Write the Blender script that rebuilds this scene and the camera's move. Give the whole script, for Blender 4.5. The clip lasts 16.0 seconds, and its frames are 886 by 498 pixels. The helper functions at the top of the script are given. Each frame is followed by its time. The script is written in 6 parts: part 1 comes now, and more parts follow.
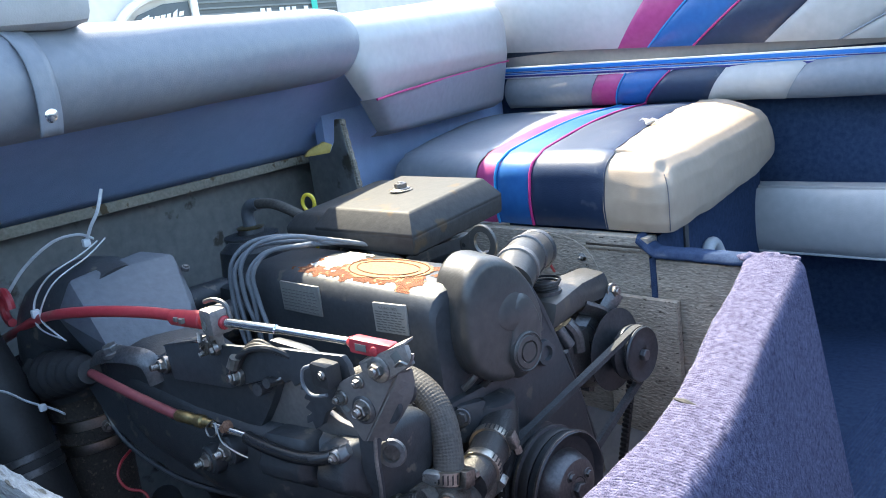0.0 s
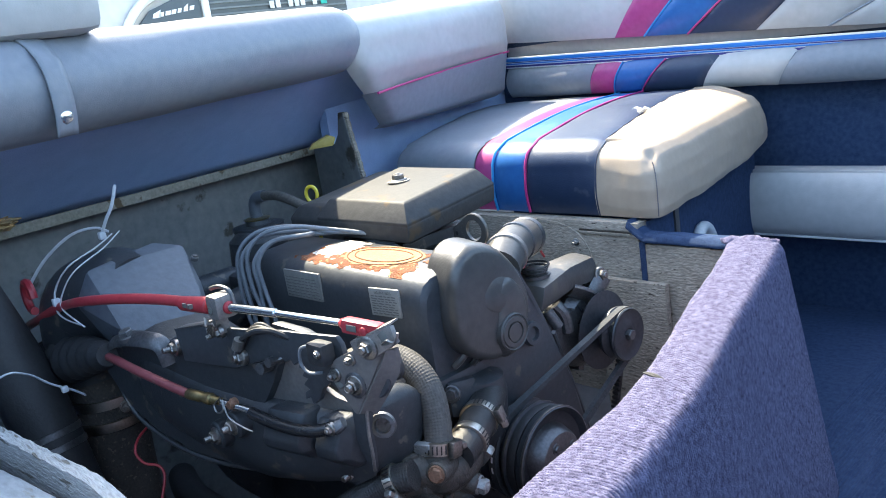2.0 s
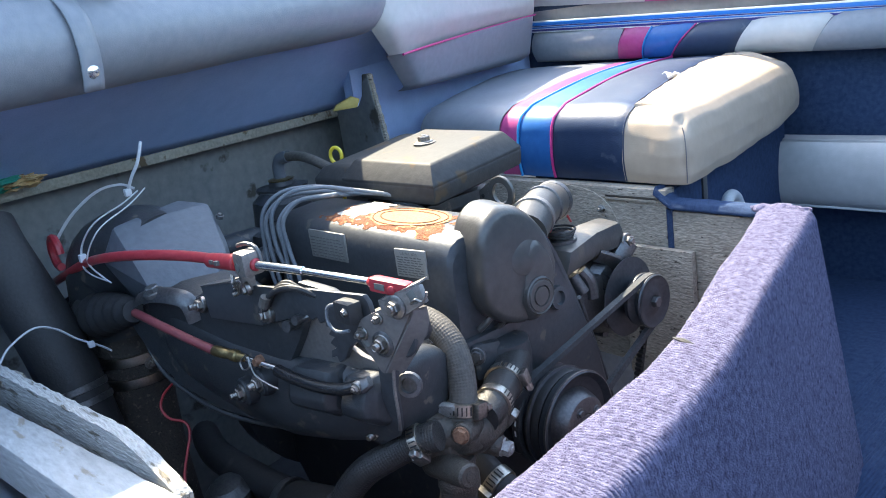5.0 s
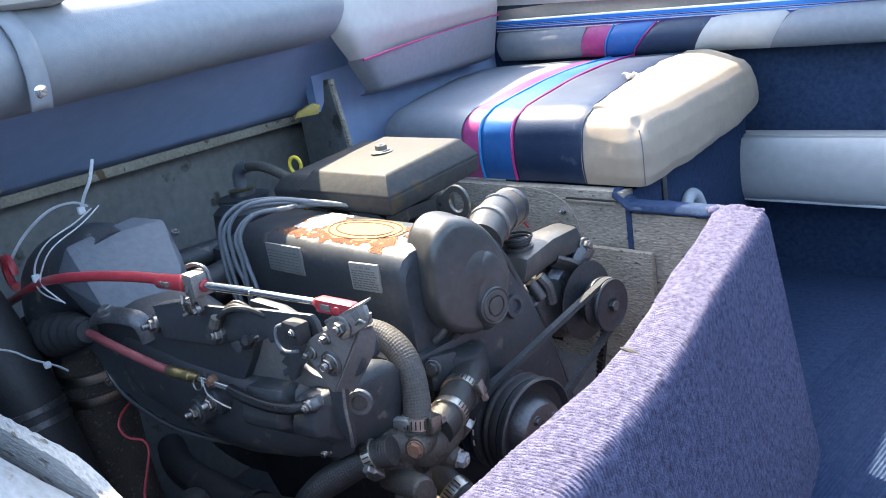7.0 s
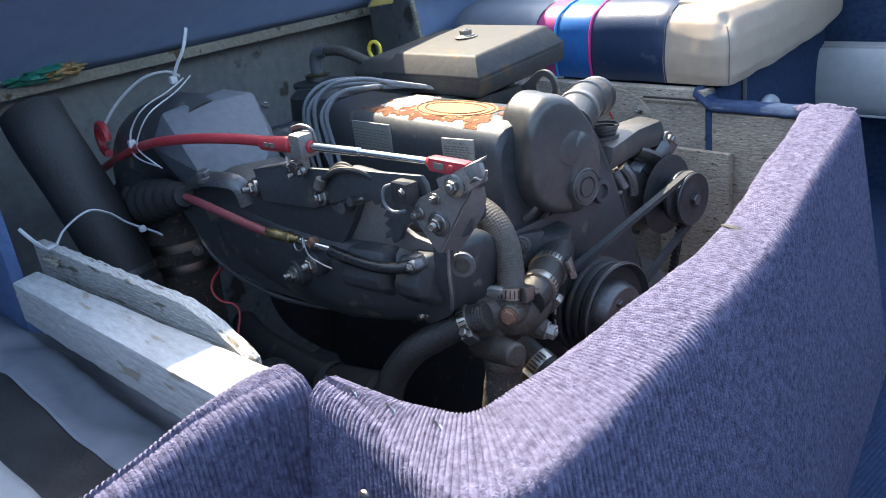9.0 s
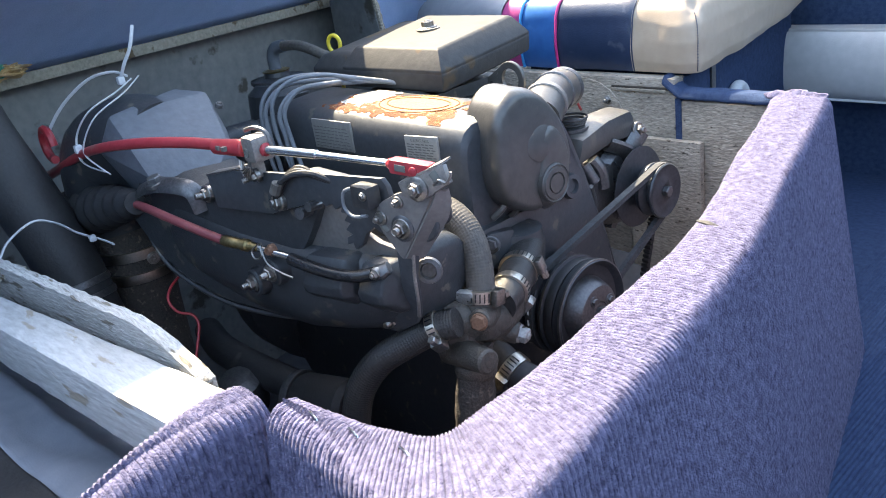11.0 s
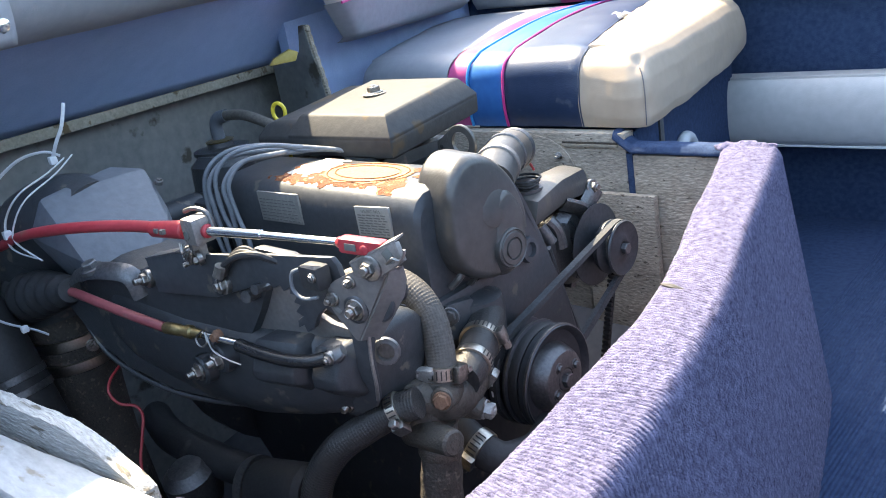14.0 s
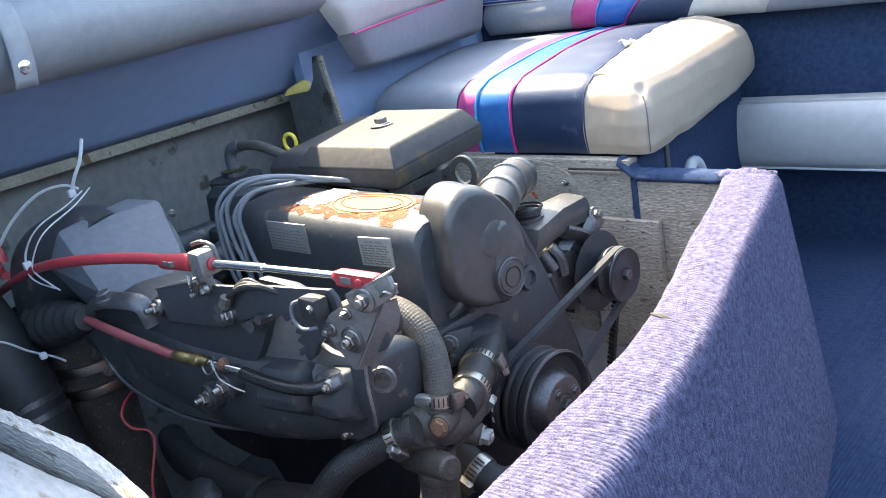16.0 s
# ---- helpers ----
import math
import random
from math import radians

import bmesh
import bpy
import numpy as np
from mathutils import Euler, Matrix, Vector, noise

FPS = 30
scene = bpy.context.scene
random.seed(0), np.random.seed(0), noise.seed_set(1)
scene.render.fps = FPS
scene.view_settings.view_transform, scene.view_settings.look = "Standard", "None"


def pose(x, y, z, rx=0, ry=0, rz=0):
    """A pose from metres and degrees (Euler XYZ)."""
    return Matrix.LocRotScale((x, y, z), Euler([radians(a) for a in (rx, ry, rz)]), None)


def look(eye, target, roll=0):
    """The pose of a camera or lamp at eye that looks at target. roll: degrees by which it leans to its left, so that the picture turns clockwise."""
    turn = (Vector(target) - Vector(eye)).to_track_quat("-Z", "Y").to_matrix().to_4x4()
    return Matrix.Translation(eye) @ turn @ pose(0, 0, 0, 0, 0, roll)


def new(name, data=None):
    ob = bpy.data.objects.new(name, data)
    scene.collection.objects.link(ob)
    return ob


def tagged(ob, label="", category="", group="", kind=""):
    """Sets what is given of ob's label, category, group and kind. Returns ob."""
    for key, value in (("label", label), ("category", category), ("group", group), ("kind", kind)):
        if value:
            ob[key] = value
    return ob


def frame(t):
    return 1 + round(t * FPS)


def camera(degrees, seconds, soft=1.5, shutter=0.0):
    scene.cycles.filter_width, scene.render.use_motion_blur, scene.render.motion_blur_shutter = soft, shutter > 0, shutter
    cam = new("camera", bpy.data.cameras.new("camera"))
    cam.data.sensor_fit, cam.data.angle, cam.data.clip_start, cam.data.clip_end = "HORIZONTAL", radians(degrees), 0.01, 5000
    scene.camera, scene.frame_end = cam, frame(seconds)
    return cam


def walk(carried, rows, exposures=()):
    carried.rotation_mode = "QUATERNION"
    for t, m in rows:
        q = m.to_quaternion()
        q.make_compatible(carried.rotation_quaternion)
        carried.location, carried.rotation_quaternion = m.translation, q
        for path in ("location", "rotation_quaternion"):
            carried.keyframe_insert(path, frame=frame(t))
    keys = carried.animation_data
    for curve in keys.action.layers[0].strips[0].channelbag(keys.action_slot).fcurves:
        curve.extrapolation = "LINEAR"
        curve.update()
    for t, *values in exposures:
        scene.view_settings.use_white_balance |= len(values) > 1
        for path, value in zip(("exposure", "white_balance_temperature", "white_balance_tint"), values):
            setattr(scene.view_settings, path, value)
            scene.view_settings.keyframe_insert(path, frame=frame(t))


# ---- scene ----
cam = camera(58.25, 16.0, soft=0.95)
PATH = [
    (0, (0.5245, -0.5112, 0.8921), (-0.3348, 0.2815, 0.6216), -7.74),
    (0.5, (0.5298, -0.5192, 0.8908), (-0.3313, 0.2712, 0.6191), -8.08),
    (1, (0.5348, -0.5178, 0.8928), (-0.3320, 0.2667, 0.6220), -8.30),
    (1.5, (0.5604, -0.5136, 0.9060), (-0.3100, 0.2663, 0.6337), -8.56),
    (2, (0.5855, -0.5285, 0.9021), (-0.2882, 0.2427, 0.6158), -8.80),
    (2.5, (0.5763, -0.5269, 0.8904), (-0.3041, 0.2321, 0.5921), -8.68),
    (3, (0.5734, -0.5330, 0.8952), (-0.3121, 0.2192, 0.5951), -8.28),
    (3.5, (0.5703, -0.5378, 0.8939), (-0.3196, 0.2065, 0.5876), -8.02),
    (4, (0.5689, -0.5363, 0.8897), (-0.3220, 0.2029, 0.5739), -8.00),
    (6.5, (0.5892, -0.5144, 0.9082), (-0.2834, 0.2372, 0.5712), -8.97),
    (7, (0.5947, -0.5054, 0.9116), (-0.2721, 0.2505, 0.5691), -9.30),
    (7.5, (0.5923, -0.5084, 0.9038), (-0.2731, 0.2447, 0.5519), -9.13),
    (8, (0.6012, -0.5119, 0.9067), (-0.2659, 0.2331, 0.5420), -8.46),
    (8.5, (0.5825, -0.5407, 0.8950), (-0.2901, 0.1792, 0.4946), -7.82),
    (9, (0.5613, -0.5817, 0.8724), (-0.3168, 0.1065, 0.4305), -7.72),
    (9.2, (0.5592, -0.5820, 0.8721), (-0.3193, 0.0997, 0.4210), -7.78),
    (11.3, (0.5353, -0.5473, 0.8704), (-0.3080, 0.1723, 0.4109), -8.93),
    (11.5, (0.5364, -0.5464, 0.8732), (-0.3065, 0.1788, 0.4221), -9.08),
    (12, (0.5212, -0.5450, 0.8678), (-0.3141, 0.1963, 0.4287), -9.01),
    (12.5, (0.5000, -0.5455, 0.8615), (-0.3283, 0.2097, 0.4330), -9.02),
    (13, (0.5006, -0.5367, 0.8694), (-0.3223, 0.2334, 0.4574), -9.41),
    (13.5, (0.5013, -0.5295, 0.8699), (-0.3142, 0.2518, 0.4642), -9.82),
    (14, (0.5089, -0.5210, 0.8774), (-0.3045, 0.2656, 0.4777), -10.03),
    (14.5, (0.5329, -0.5243, 0.8887), (-0.2860, 0.2619, 0.4998), -10.25),
    (15, (0.5406, -0.5305, 0.8854), (-0.2829, 0.2501, 0.4948), -10.39),
    (15.5, (0.5458, -0.5265, 0.8869), (-0.2851, 0.2480, 0.5000), -10.54),
    (16, (0.5441, -0.5154, 0.8930), (-0.2983, 0.2558, 0.5246), -10.75),
]
EXPOSURES = [(0.0, 2.0, 6650, 3), (4.0, 2.05, 6650, 3), (6.5, 2.2, 6950, 6), (8.0, 2.15, 6950, 6), (9.0, 1.9, 6950, 6), (11.5, 2.45, 7500, 7), (13.0, 2.35, 7450, 6), (16.0, 2.4, 7350, 6)]
walk(cam, [(t, look(eye, target, roll)) for t, eye, target, roll in PATH], EXPOSURES)

# ---- world, sun, exposure ----
SUN_TO = Vector((-0.591, 0.166, 0.788)).normalized()
world = bpy.data.worlds.new("sky")
scene.world = world
world.use_nodes = True
wn = world.node_tree
sky = wn.nodes.new("ShaderNodeTexSky")
sky.sky_type = "NISHITA"
sky.sun_disc = False
sky.sun_elevation = math.asin(SUN_TO.z)
sky.sun_rotation = math.atan2(SUN_TO.x, SUN_TO.y)
sky.air_density, sky.dust_density, sky.ozone_density = 1.0, 1.5, 1.0
wn.nodes["Background"].inputs[1].default_value = 0.215
wn.links.new(sky.outputs[0], wn.nodes["Background"].inputs[0])
sun = new("sun", bpy.data.lights.new("sun", "SUN"))
sun.data.energy, sun.data.angle, sun.data.color = 5.0, radians(0.55), (1.0, 0.88, 0.72)
sun.matrix_world = look(SUN_TO * 8, (0, 0, 0))


# ---- materials ----
def surface(name, a, b=None, scale=30.0, rough=0.5, metal=0.0, bump=0.0, bump_scale=None, coat=0.0, wear=None, wear_at=0.62,
            wear_scale=18.0, spec=0.5, detail=6.0, stretch=(1, 1, 1), sheen=0.0, rough_var=0.12):
    """Two tones mixed by fine and coarse noise, optional patches of wear, and fine relief."""
    m = bpy.data.materials.new(name)
    m.use_nodes = True
    nt, bs = m.node_tree, m.node_tree.nodes["Principled BSDF"]
    link = nt.links.new
    co = nt.nodes.new("ShaderNodeTexCoord")
    mp = nt.nodes.new("ShaderNodeMapping")
    mp.inputs["Scale"].default_value = stretch
    link(co.outputs["Object"], mp.inputs[0])

    def noisy(sc, det):
        n = nt.nodes.new("ShaderNodeTexNoise")
        n.inputs["Scale"].default_value, n.inputs["Detail"].default_value = sc, det
        link(mp.outputs[0], n.inputs["Vector"])
        return n.outputs[0]

    fine, coarse = noisy(scale * 6, detail), noisy(scale * 0.5, 4)
    add = nt.nodes.new("ShaderNodeMath")
    add.operation = "MULTIPLY_ADD"
    add.inputs[1].default_value = 0.55
    link(fine, add.inputs[0])
    half = nt.nodes.new("ShaderNodeMath")
    half.operation = "MULTIPLY"
    half.inputs[1].default_value = 0.45
    link(coarse, half.inputs[0])
    link(half.outputs[0], add.inputs[2])
    ramp = nt.nodes.new("ShaderNodeValToRGB")
    ramp.color_ramp.elements[0].position, ramp.color_ramp.elements[1].position = 0.36, 0.64
    b = b or tuple(c * 1.25 for c in a)
    ramp.color_ramp.elements[0].color, ramp.color_ramp.elements[1].color = (*a, 1), (*b, 1)
    link(add.outputs[0], ramp.inputs[0])
    colour = ramp.outputs[0]
    if wear:
        wr = nt.nodes.new("ShaderNodeValToRGB")
        wr.color_ramp.elements[0].position, wr.color_ramp.elements[1].position = wear_at, wear_at + 0.05
        link(noisy(wear_scale, 8), wr.inputs[0])
        mix = nt.nodes.new("ShaderNodeMixRGB")
        mix.inputs[2].default_value = (*wear, 1)
        link(wr.outputs[0], mix.inputs[0])
        link(colour, mix.inputs[1])
        colour = mix.outputs[0]
    link(colour, bs.inputs["Base Color"])
    rr = nt.nodes.new("ShaderNodeMapRange")
    rr.inputs[3].default_value, rr.inputs[4].default_value = max(rough - rough_var, 0.05), min(rough + rough_var, 1)
    link(coarse, rr.inputs[0])
    link(rr.outputs[0], bs.inputs["Roughness"])
    bs.inputs["Metallic"].default_value = metal
    bs.inputs["Coat Weight"].default_value = coat
    bs.inputs["Sheen Weight"].default_value = sheen
    bs.inputs["Specular IOR Level"].default_value = spec
    if bump:
        bp = nt.nodes.new("ShaderNodeBump")
        bp.inputs["Strength"].default_value, bp.inputs["Distance"].default_value = bump, 0.004
        link(noisy(bump_scale or scale * 4, 6), bp.inputs["Height"])
        link(bp.outputs[0], bs.inputs["Normal"])
    return m


M = {}
M["carpet"] = surface("purple_carpet", (0.036, 0.034, 0.074), (0.222, 0.212, 0.328), 320, 0.95, bump=0.8, bump_scale=700, sheen=0.08, spec=0.1)
M["carpet_navy"] = surface("navy_carpet", (0.022, 0.040, 0.088), (0.050, 0.080, 0.152), 200, 0.95, bump=0.6, bump_scale=700, spec=0.1)
M["liner"] = surface("blue_liner", (0.30, 0.41, 0.65), (0.36, 0.48, 0.72), 60, 0.9, bump=0.3, bump_scale=600, spec=0.15)
M["side_carpet"] = surface("mid_blue_side_carpet", (0.085, 0.135, 0.26), (0.13, 0.195, 0.35), 120, 0.92, bump=0.4, bump_scale=600, spec=0.1)
M["vinyl_grey"] = surface("grey_vinyl", (0.19, 0.205, 0.235), (0.235, 0.25, 0.28), 12, 0.42, bump=0.12, bump_scale=500)
M["vinyl_white"] = surface("white_vinyl", (0.41, 0.403, 0.395), (0.475, 0.466, 0.455), 9, 0.42, bump=0.12, bump_scale=480)
M["vinyl_cream"] = surface("cream_vinyl", (0.395, 0.310, 0.228), (0.445, 0.352, 0.262), 9, 0.48, bump=0.07, bump_scale=480)
M["vinyl_magenta"] = surface("magenta_vinyl", (0.36, 0.045, 0.17), (0.44, 0.07, 0.22), 12, 0.36, bump=0.1, bump_scale=500)
M["vinyl_blue"] = surface("blue_vinyl", (0.02, 0.105, 0.31), (0.03, 0.135, 0.37), 12, 0.33, bump=0.1, bump_scale=500)
M["vinyl_navy"] = surface("navy_vinyl", (0.018, 0.032, 0.068), (0.028, 0.045, 0.086), 12, 0.36, bump=0.14, bump_scale=420, wear=(0.06, 0.075, 0.11), wear_at=0.66, wear_scale=26)
M["piping_blue"] = surface("blue_piping", (0.02, 0.22, 0.48), None, 40, 0.4)
M["piping_magenta"] = surface("magenta_piping", (0.42, 0.03, 0.16), None, 40, 0.4)
M["piping_white"] = surface("white_piping", (0.7, 0.7, 0.7), None, 40, 0.4)
M["engine"] = surface("charcoal_engine_paint", (0.044, 0.049, 0.055), (0.066, 0.071, 0.078), 25, 0.42, metal=0.25, bump=0.06, bump_scale=420, wear=(0.12, 0.11, 0.095), wear_at=0.65, wear_scale=36)
M["cast"] = surface("black_cast_iron_paint", (0.028, 0.031, 0.035), (0.046, 0.049, 0.053), 25, 0.43, metal=0.15, bump=0.12, bump_scale=520, wear=(0.115, 0.10, 0.083), wear_at=0.63, wear_scale=42)
M["cover"] = surface("grey_cover_paint", (0.080, 0.078, 0.075), (0.108, 0.105, 0.100), 14, 0.36, metal=0.45, bump=0.08, bump_scale=240, wear=(0.14, 0.125, 0.105), wear_at=0.64, wear_scale=14)
M["airbox"] = surface("grey_flame_arrestor_paint", (0.040, 0.041, 0.042), (0.060, 0.060, 0.059), 16, 0.60, metal=0.05, spec=0.22, bump=0.08, bump_scale=240, wear=(0.085, 0.062, 0.040), wear_at=0.60, wear_scale=18)
M["elbow"] = surface("light_grey_casting_paint", (0.080, 0.090, 0.105), (0.110, 0.121, 0.138), 18, 0.55, metal=0.1, bump=0.1, bump_scale=200)
M["steel"] = surface("zinc_plated_steel", (0.20, 0.19, 0.175), (0.38, 0.36, 0.335), 60, 0.38, metal=1.0, bump=0.1)
M["steel_dark"] = surface("dull_dark_steel", (0.10, 0.10, 0.105), (0.17, 0.17, 0.17), 50, 0.42, metal=0.8, bump=0.15)
M["steel_band"] = surface("stainless_band", (0.36, 0.33, 0.28), (0.52, 0.48, 0.42), 60, 0.33, metal=1.0)
M["brass"] = surface("aged_brass", (0.20, 0.15, 0.065), (0.32, 0.245, 0.12), 60, 0.38, metal=0.9, bump=0.1)
M["rusty"] = surface("rusty_brass_plug", (0.15, 0.075, 0.045), (0.24, 0.135, 0.085), 60, 0.7, metal=0.3, bump=0.4)
M["rusty_black"] = surface("corroded_black_iron", (0.045, 0.04, 0.036), (0.085, 0.072, 0.06), 50, 0.75, metal=0.2, bump=0.5, bump_scale=300, wear=(0.15, 0.125, 0.098), wear_at=0.60, wear_scale=150)
M["rubber"] = surface("black_rubber", (0.018, 0.018, 0.019), (0.03, 0.03, 0.031), 40, 0.6, bump=0.15, bump_scale=200, wear=(0.06, 0.058, 0.055), wear_at=0.66)
M["grimy"] = surface("grimy_black_casting", (0.048, 0.044, 0.039), (0.105, 0.09, 0.074), 45, 0.46, metal=0.15, bump=0.4, bump_scale=420, wear=(0.15, 0.12, 0.09), wear_at=0.66, wear_scale=90)
M["hose_dark"] = surface("black_braided_hose", (0.018, 0.018, 0.019), (0.042, 0.040, 0.037), 40, 0.42, bump=0.3, bump_scale=500)
M["sleeve"] = surface("glossy_black_rubber", (0.012, 0.012, 0.013), (0.02, 0.02, 0.021), 30, 0.22, rough_var=0.06)
M["hose"] = surface("dusty_rubber_hose", (0.055, 0.05, 0.044), (0.10, 0.09, 0.078), 30, 0.65, bump=0.2, bump_scale=400)
M["pulley"] = surface("dark_pulley_steel", (0.038, 0.042, 0.048), (0.066, 0.071, 0.078), 30, 0.4, metal=0.5, bump=0.08, wear=(0.16, 0.15, 0.14), wear_at=0.66)
# paler than the pulley: the sky's sheen on the rims is in this colour
M["pulley_rim"] = surface("sheen_toned_pulley_rim", (0.12, 0.12, 0.12), (0.20, 0.195, 0.19), 60, 0.38, metal=0.9, bump=0.08)
M["lever"] = surface("dull_grey_lever_steel", (0.15, 0.138, 0.13), (0.20, 0.186, 0.175), 40, 0.5, metal=0.35, bump=0.08, bump_scale=300, wear=(0.20, 0.18, 0.16), wear_at=0.64, wear_scale=50)
M["lever_bright"] = surface("bare_scuffed_steel", (0.20, 0.185, 0.175), (0.30, 0.28, 0.26), 60, 0.45, metal=0.6, bump=0.08, wear=(0.42, 0.40, 0.37), wear_at=0.66, wear_scale=60)
M["zinc"] = surface("dull_zinc", (0.30, 0.30, 0.29), (0.46, 0.46, 0.45), 80, 0.55, metal=0.6, bump=0.25, bump_scale=300, wear=(0.10, 0.09, 0.075), wear_at=0.6, wear_scale=90)
M["belt"] = surface("worn_v_belt", (0.045, 0.047, 0.05), (0.085, 0.088, 0.092), 60, 0.85, bump=0.2, spec=0.15)
M["red"] = surface("red_cable_jacket", (0.30, 0.022, 0.03), (0.38, 0.038, 0.047), 30, 0.38, wear=(0.30, 0.10, 0.08), wear_at=0.66)
M["red_faded"] = surface("faded_red_jacket", (0.17, 0.035, 0.04), (0.24, 0.055, 0.06), 30, 0.5, wear=(0.2, 0.09, 0.08), wear_at=0.64)
M["wire_grey"] = surface("grey_ignition_lead", (0.13, 0.145, 0.165), (0.17, 0.185, 0.20), 40, 0.5)
M["zip"] = surface("white_nylon", (0.50, 0.52, 0.54), (0.62, 0.63, 0.64), 40, 0.45)
M["yellow"] = surface("yellow_plastic", (0.62, 0.46, 0.03), (0.7, 0.55, 0.06), 30, 0.45)
M["ochre"] = surface("ochre_plastic", (0.34, 0.245, 0.05), (0.42, 0.31, 0.08), 30, 0.55)
M["board"] = surface("weathered_painted_plywood", (0.215, 0.19, 0.155), (0.42, 0.37, 0.30), 26, 0.85, bump=0.8, bump_scale=150, wear=(0.085, 0.07, 0.055), wear_at=0.635, wear_scale=95, stretch=(0.8, 1, 1.9), detail=10)
M["beam"] = surface("chipped_white_painted_timber", (0.31, 0.315, 0.305), (0.45, 0.46, 0.455), 20, 0.75, bump=0.7, bump_scale=90, wear=(0.27, 0.24, 0.19), wear_at=0.61, wear_scale=34, stretch=(0.5, 1.6, 1.6))
M["beam_edge"] = surface("weathered_plywood_edge", (0.26, 0.25, 0.225), (0.50, 0.49, 0.46), 40, 0.85, bump=1.0, bump_scale=160, wear=(0.16, 0.14, 0.11), wear_at=0.60, wear_scale=60, stretch=(0.35, 2, 2))
M["raw"] = surface("raw_grey_plywood", (0.22, 0.20, 0.16), (0.36, 0.33, 0.27), 30, 0.9, bump=0.5, bump_scale=120, wear=(0.12, 0.085, 0.05), wear_at=0.6, wear_scale=30)
M["transom"] = surface("oily_grey_transom_gelcoat", (0.13, 0.137, 0.138), (0.20, 0.203, 0.195), 10, 0.75, bump=0.25, bump_scale=60, wear=(0.05, 0.045, 0.035), wear_at=0.63, wear_scale=14)
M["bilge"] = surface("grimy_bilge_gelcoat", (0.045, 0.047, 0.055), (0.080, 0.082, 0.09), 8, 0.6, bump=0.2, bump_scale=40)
M["gelcoat"] = surface("white_gelcoat", (0.72, 0.73, 0.73), (0.78, 0.78, 0.78), 5, 0.25, coat=0.3)
M["label"] = surface("faded_silver_label", (0.27, 0.265, 0.245), (0.33, 0.32, 0.295), 40, 0.45, metal=0.2)
M["label_dark"] = surface("dark_label_plate", (0.20, 0.195, 0.18), (0.26, 0.25, 0.23), 40, 0.45, metal=0.2)
M["ink"] = surface("label_ink", (0.10, 0.10, 0.09), None, 40, 0.7)
M["print"] = surface("faded_label_print", (0.12, 0.12, 0.11), (0.16, 0.155, 0.145), 40, 0.7)
M["trim_blue"] = surface("blue_trim_strip", (0.02, 0.17, 0.52), (0.03, 0.2, 0.58), 20, 0.35)
M["trim_dark"] = surface("navy_trim_line", (0.03, 0.03, 0.16), None, 20, 0.4)
M["chrome"] = surface("bright_metal", (0.62, 0.62, 0.6), (0.72, 0.72, 0.7), 40, 0.18, metal=1.0)
M["asphalt"] = surface("worn_asphalt", (0.06, 0.06, 0.06), (0.12, 0.12, 0.115), 6, 0.9, bump=0.4, bump_scale=60)


# ---- mesh tools ----
def vgeom(bm, v0):
    vs = list(bm.verts)[v0:]
    keep = set(vs)
    return vs, [e for e in bm.edges if e.verts[0] in keep and e.verts[1] in keep]


def bevelled(bm, v0, amount, seg=2, sharp=25):
    if amount <= 0:
        return
    bm.normal_update()
    _, es = vgeom(bm, v0)
    es = [e for e in es if len(e.link_faces) == 2 and e.calc_face_angle(0) > radians(sharp)]
    bmesh.ops.bevel(bm, geom=es, offset=amount, segments=seg, affect="EDGES", profile=0.6, clamp_overlap=True)


def loft(bm, rings, cap=True, closed=True, bevel=0.0):
    v0 = len(bm.verts)
    rows = [[bm.verts.new(p) for p in r] for r in rings]
    n = len(rows[0])
    for a, b in zip(rows, rows[1:]):
        for i in range(n if closed else n - 1):
            j = (i + 1) % n
            bm.faces.new((a[i], a[j], b[j], b[i]))
    if cap and closed:
        bm.faces.new(rows[0][::-1])
        bm.faces.new(rows[-1])
    bm.verts.ensure_lookup_table()
    bevelled(bm, v0, bevel)
    bm.verts.ensure_lookup_table()
    return bm


def prism(bm, loop, vec, bevel=0.0):
    vec = Vector(vec)
    return loft(bm, [[Vector(p) for p in loop], [Vector(p) + vec for p in loop]], bevel=bevel)


def box(bm, a, b, bevel=0.002, m=None):
    x0, y0, z0 = a
    x1, y1, z1 = b
    lo = [Vector(p) for p in ((x0, y0, z0), (x1, y0, z0), (x1, y1, z0), (x0, y1, z0))]
    hi = [p + Vector((0, 0, z1 - z0)) for p in lo]
    if m:
        lo, hi = [m @ p for p in lo], [m @ p for p in hi]
    return loft(bm, [lo, hi], bevel=bevel)


def frame_of(axis):
    w = Vector(axis).normalized()
    u = w.orthogonal().normalized()
    return u, w.cross(u), w


def lathe(bm, origin, axis, prof, seg=24, cap=True):
    u, v, w = frame_of(axis)
    o = Vector(origin)
    rings = [[o + w * h + (u * math.cos(2 * math.pi * i / seg) + v * math.sin(2 * math.pi * i / seg)) * max(r, 0.0002)
              for i in range(seg)] for r, h in prof]
    return loft(bm, rings, cap=cap)


def cyl(bm, p, q, r0, r1=None, seg=20, edge=0.0):
    p, q = Vector(p), Vector(q)
    d = (q - p).length
    r1 = r0 if r1 is None else r1
    prof = [(r0, 0), (r1, d)] if edge <= 0 else [(r0 - edge, 0), (r0, edge), (r1, d - edge), (r1 - edge, d)]
    return lathe(bm, p, q - p, prof, seg)


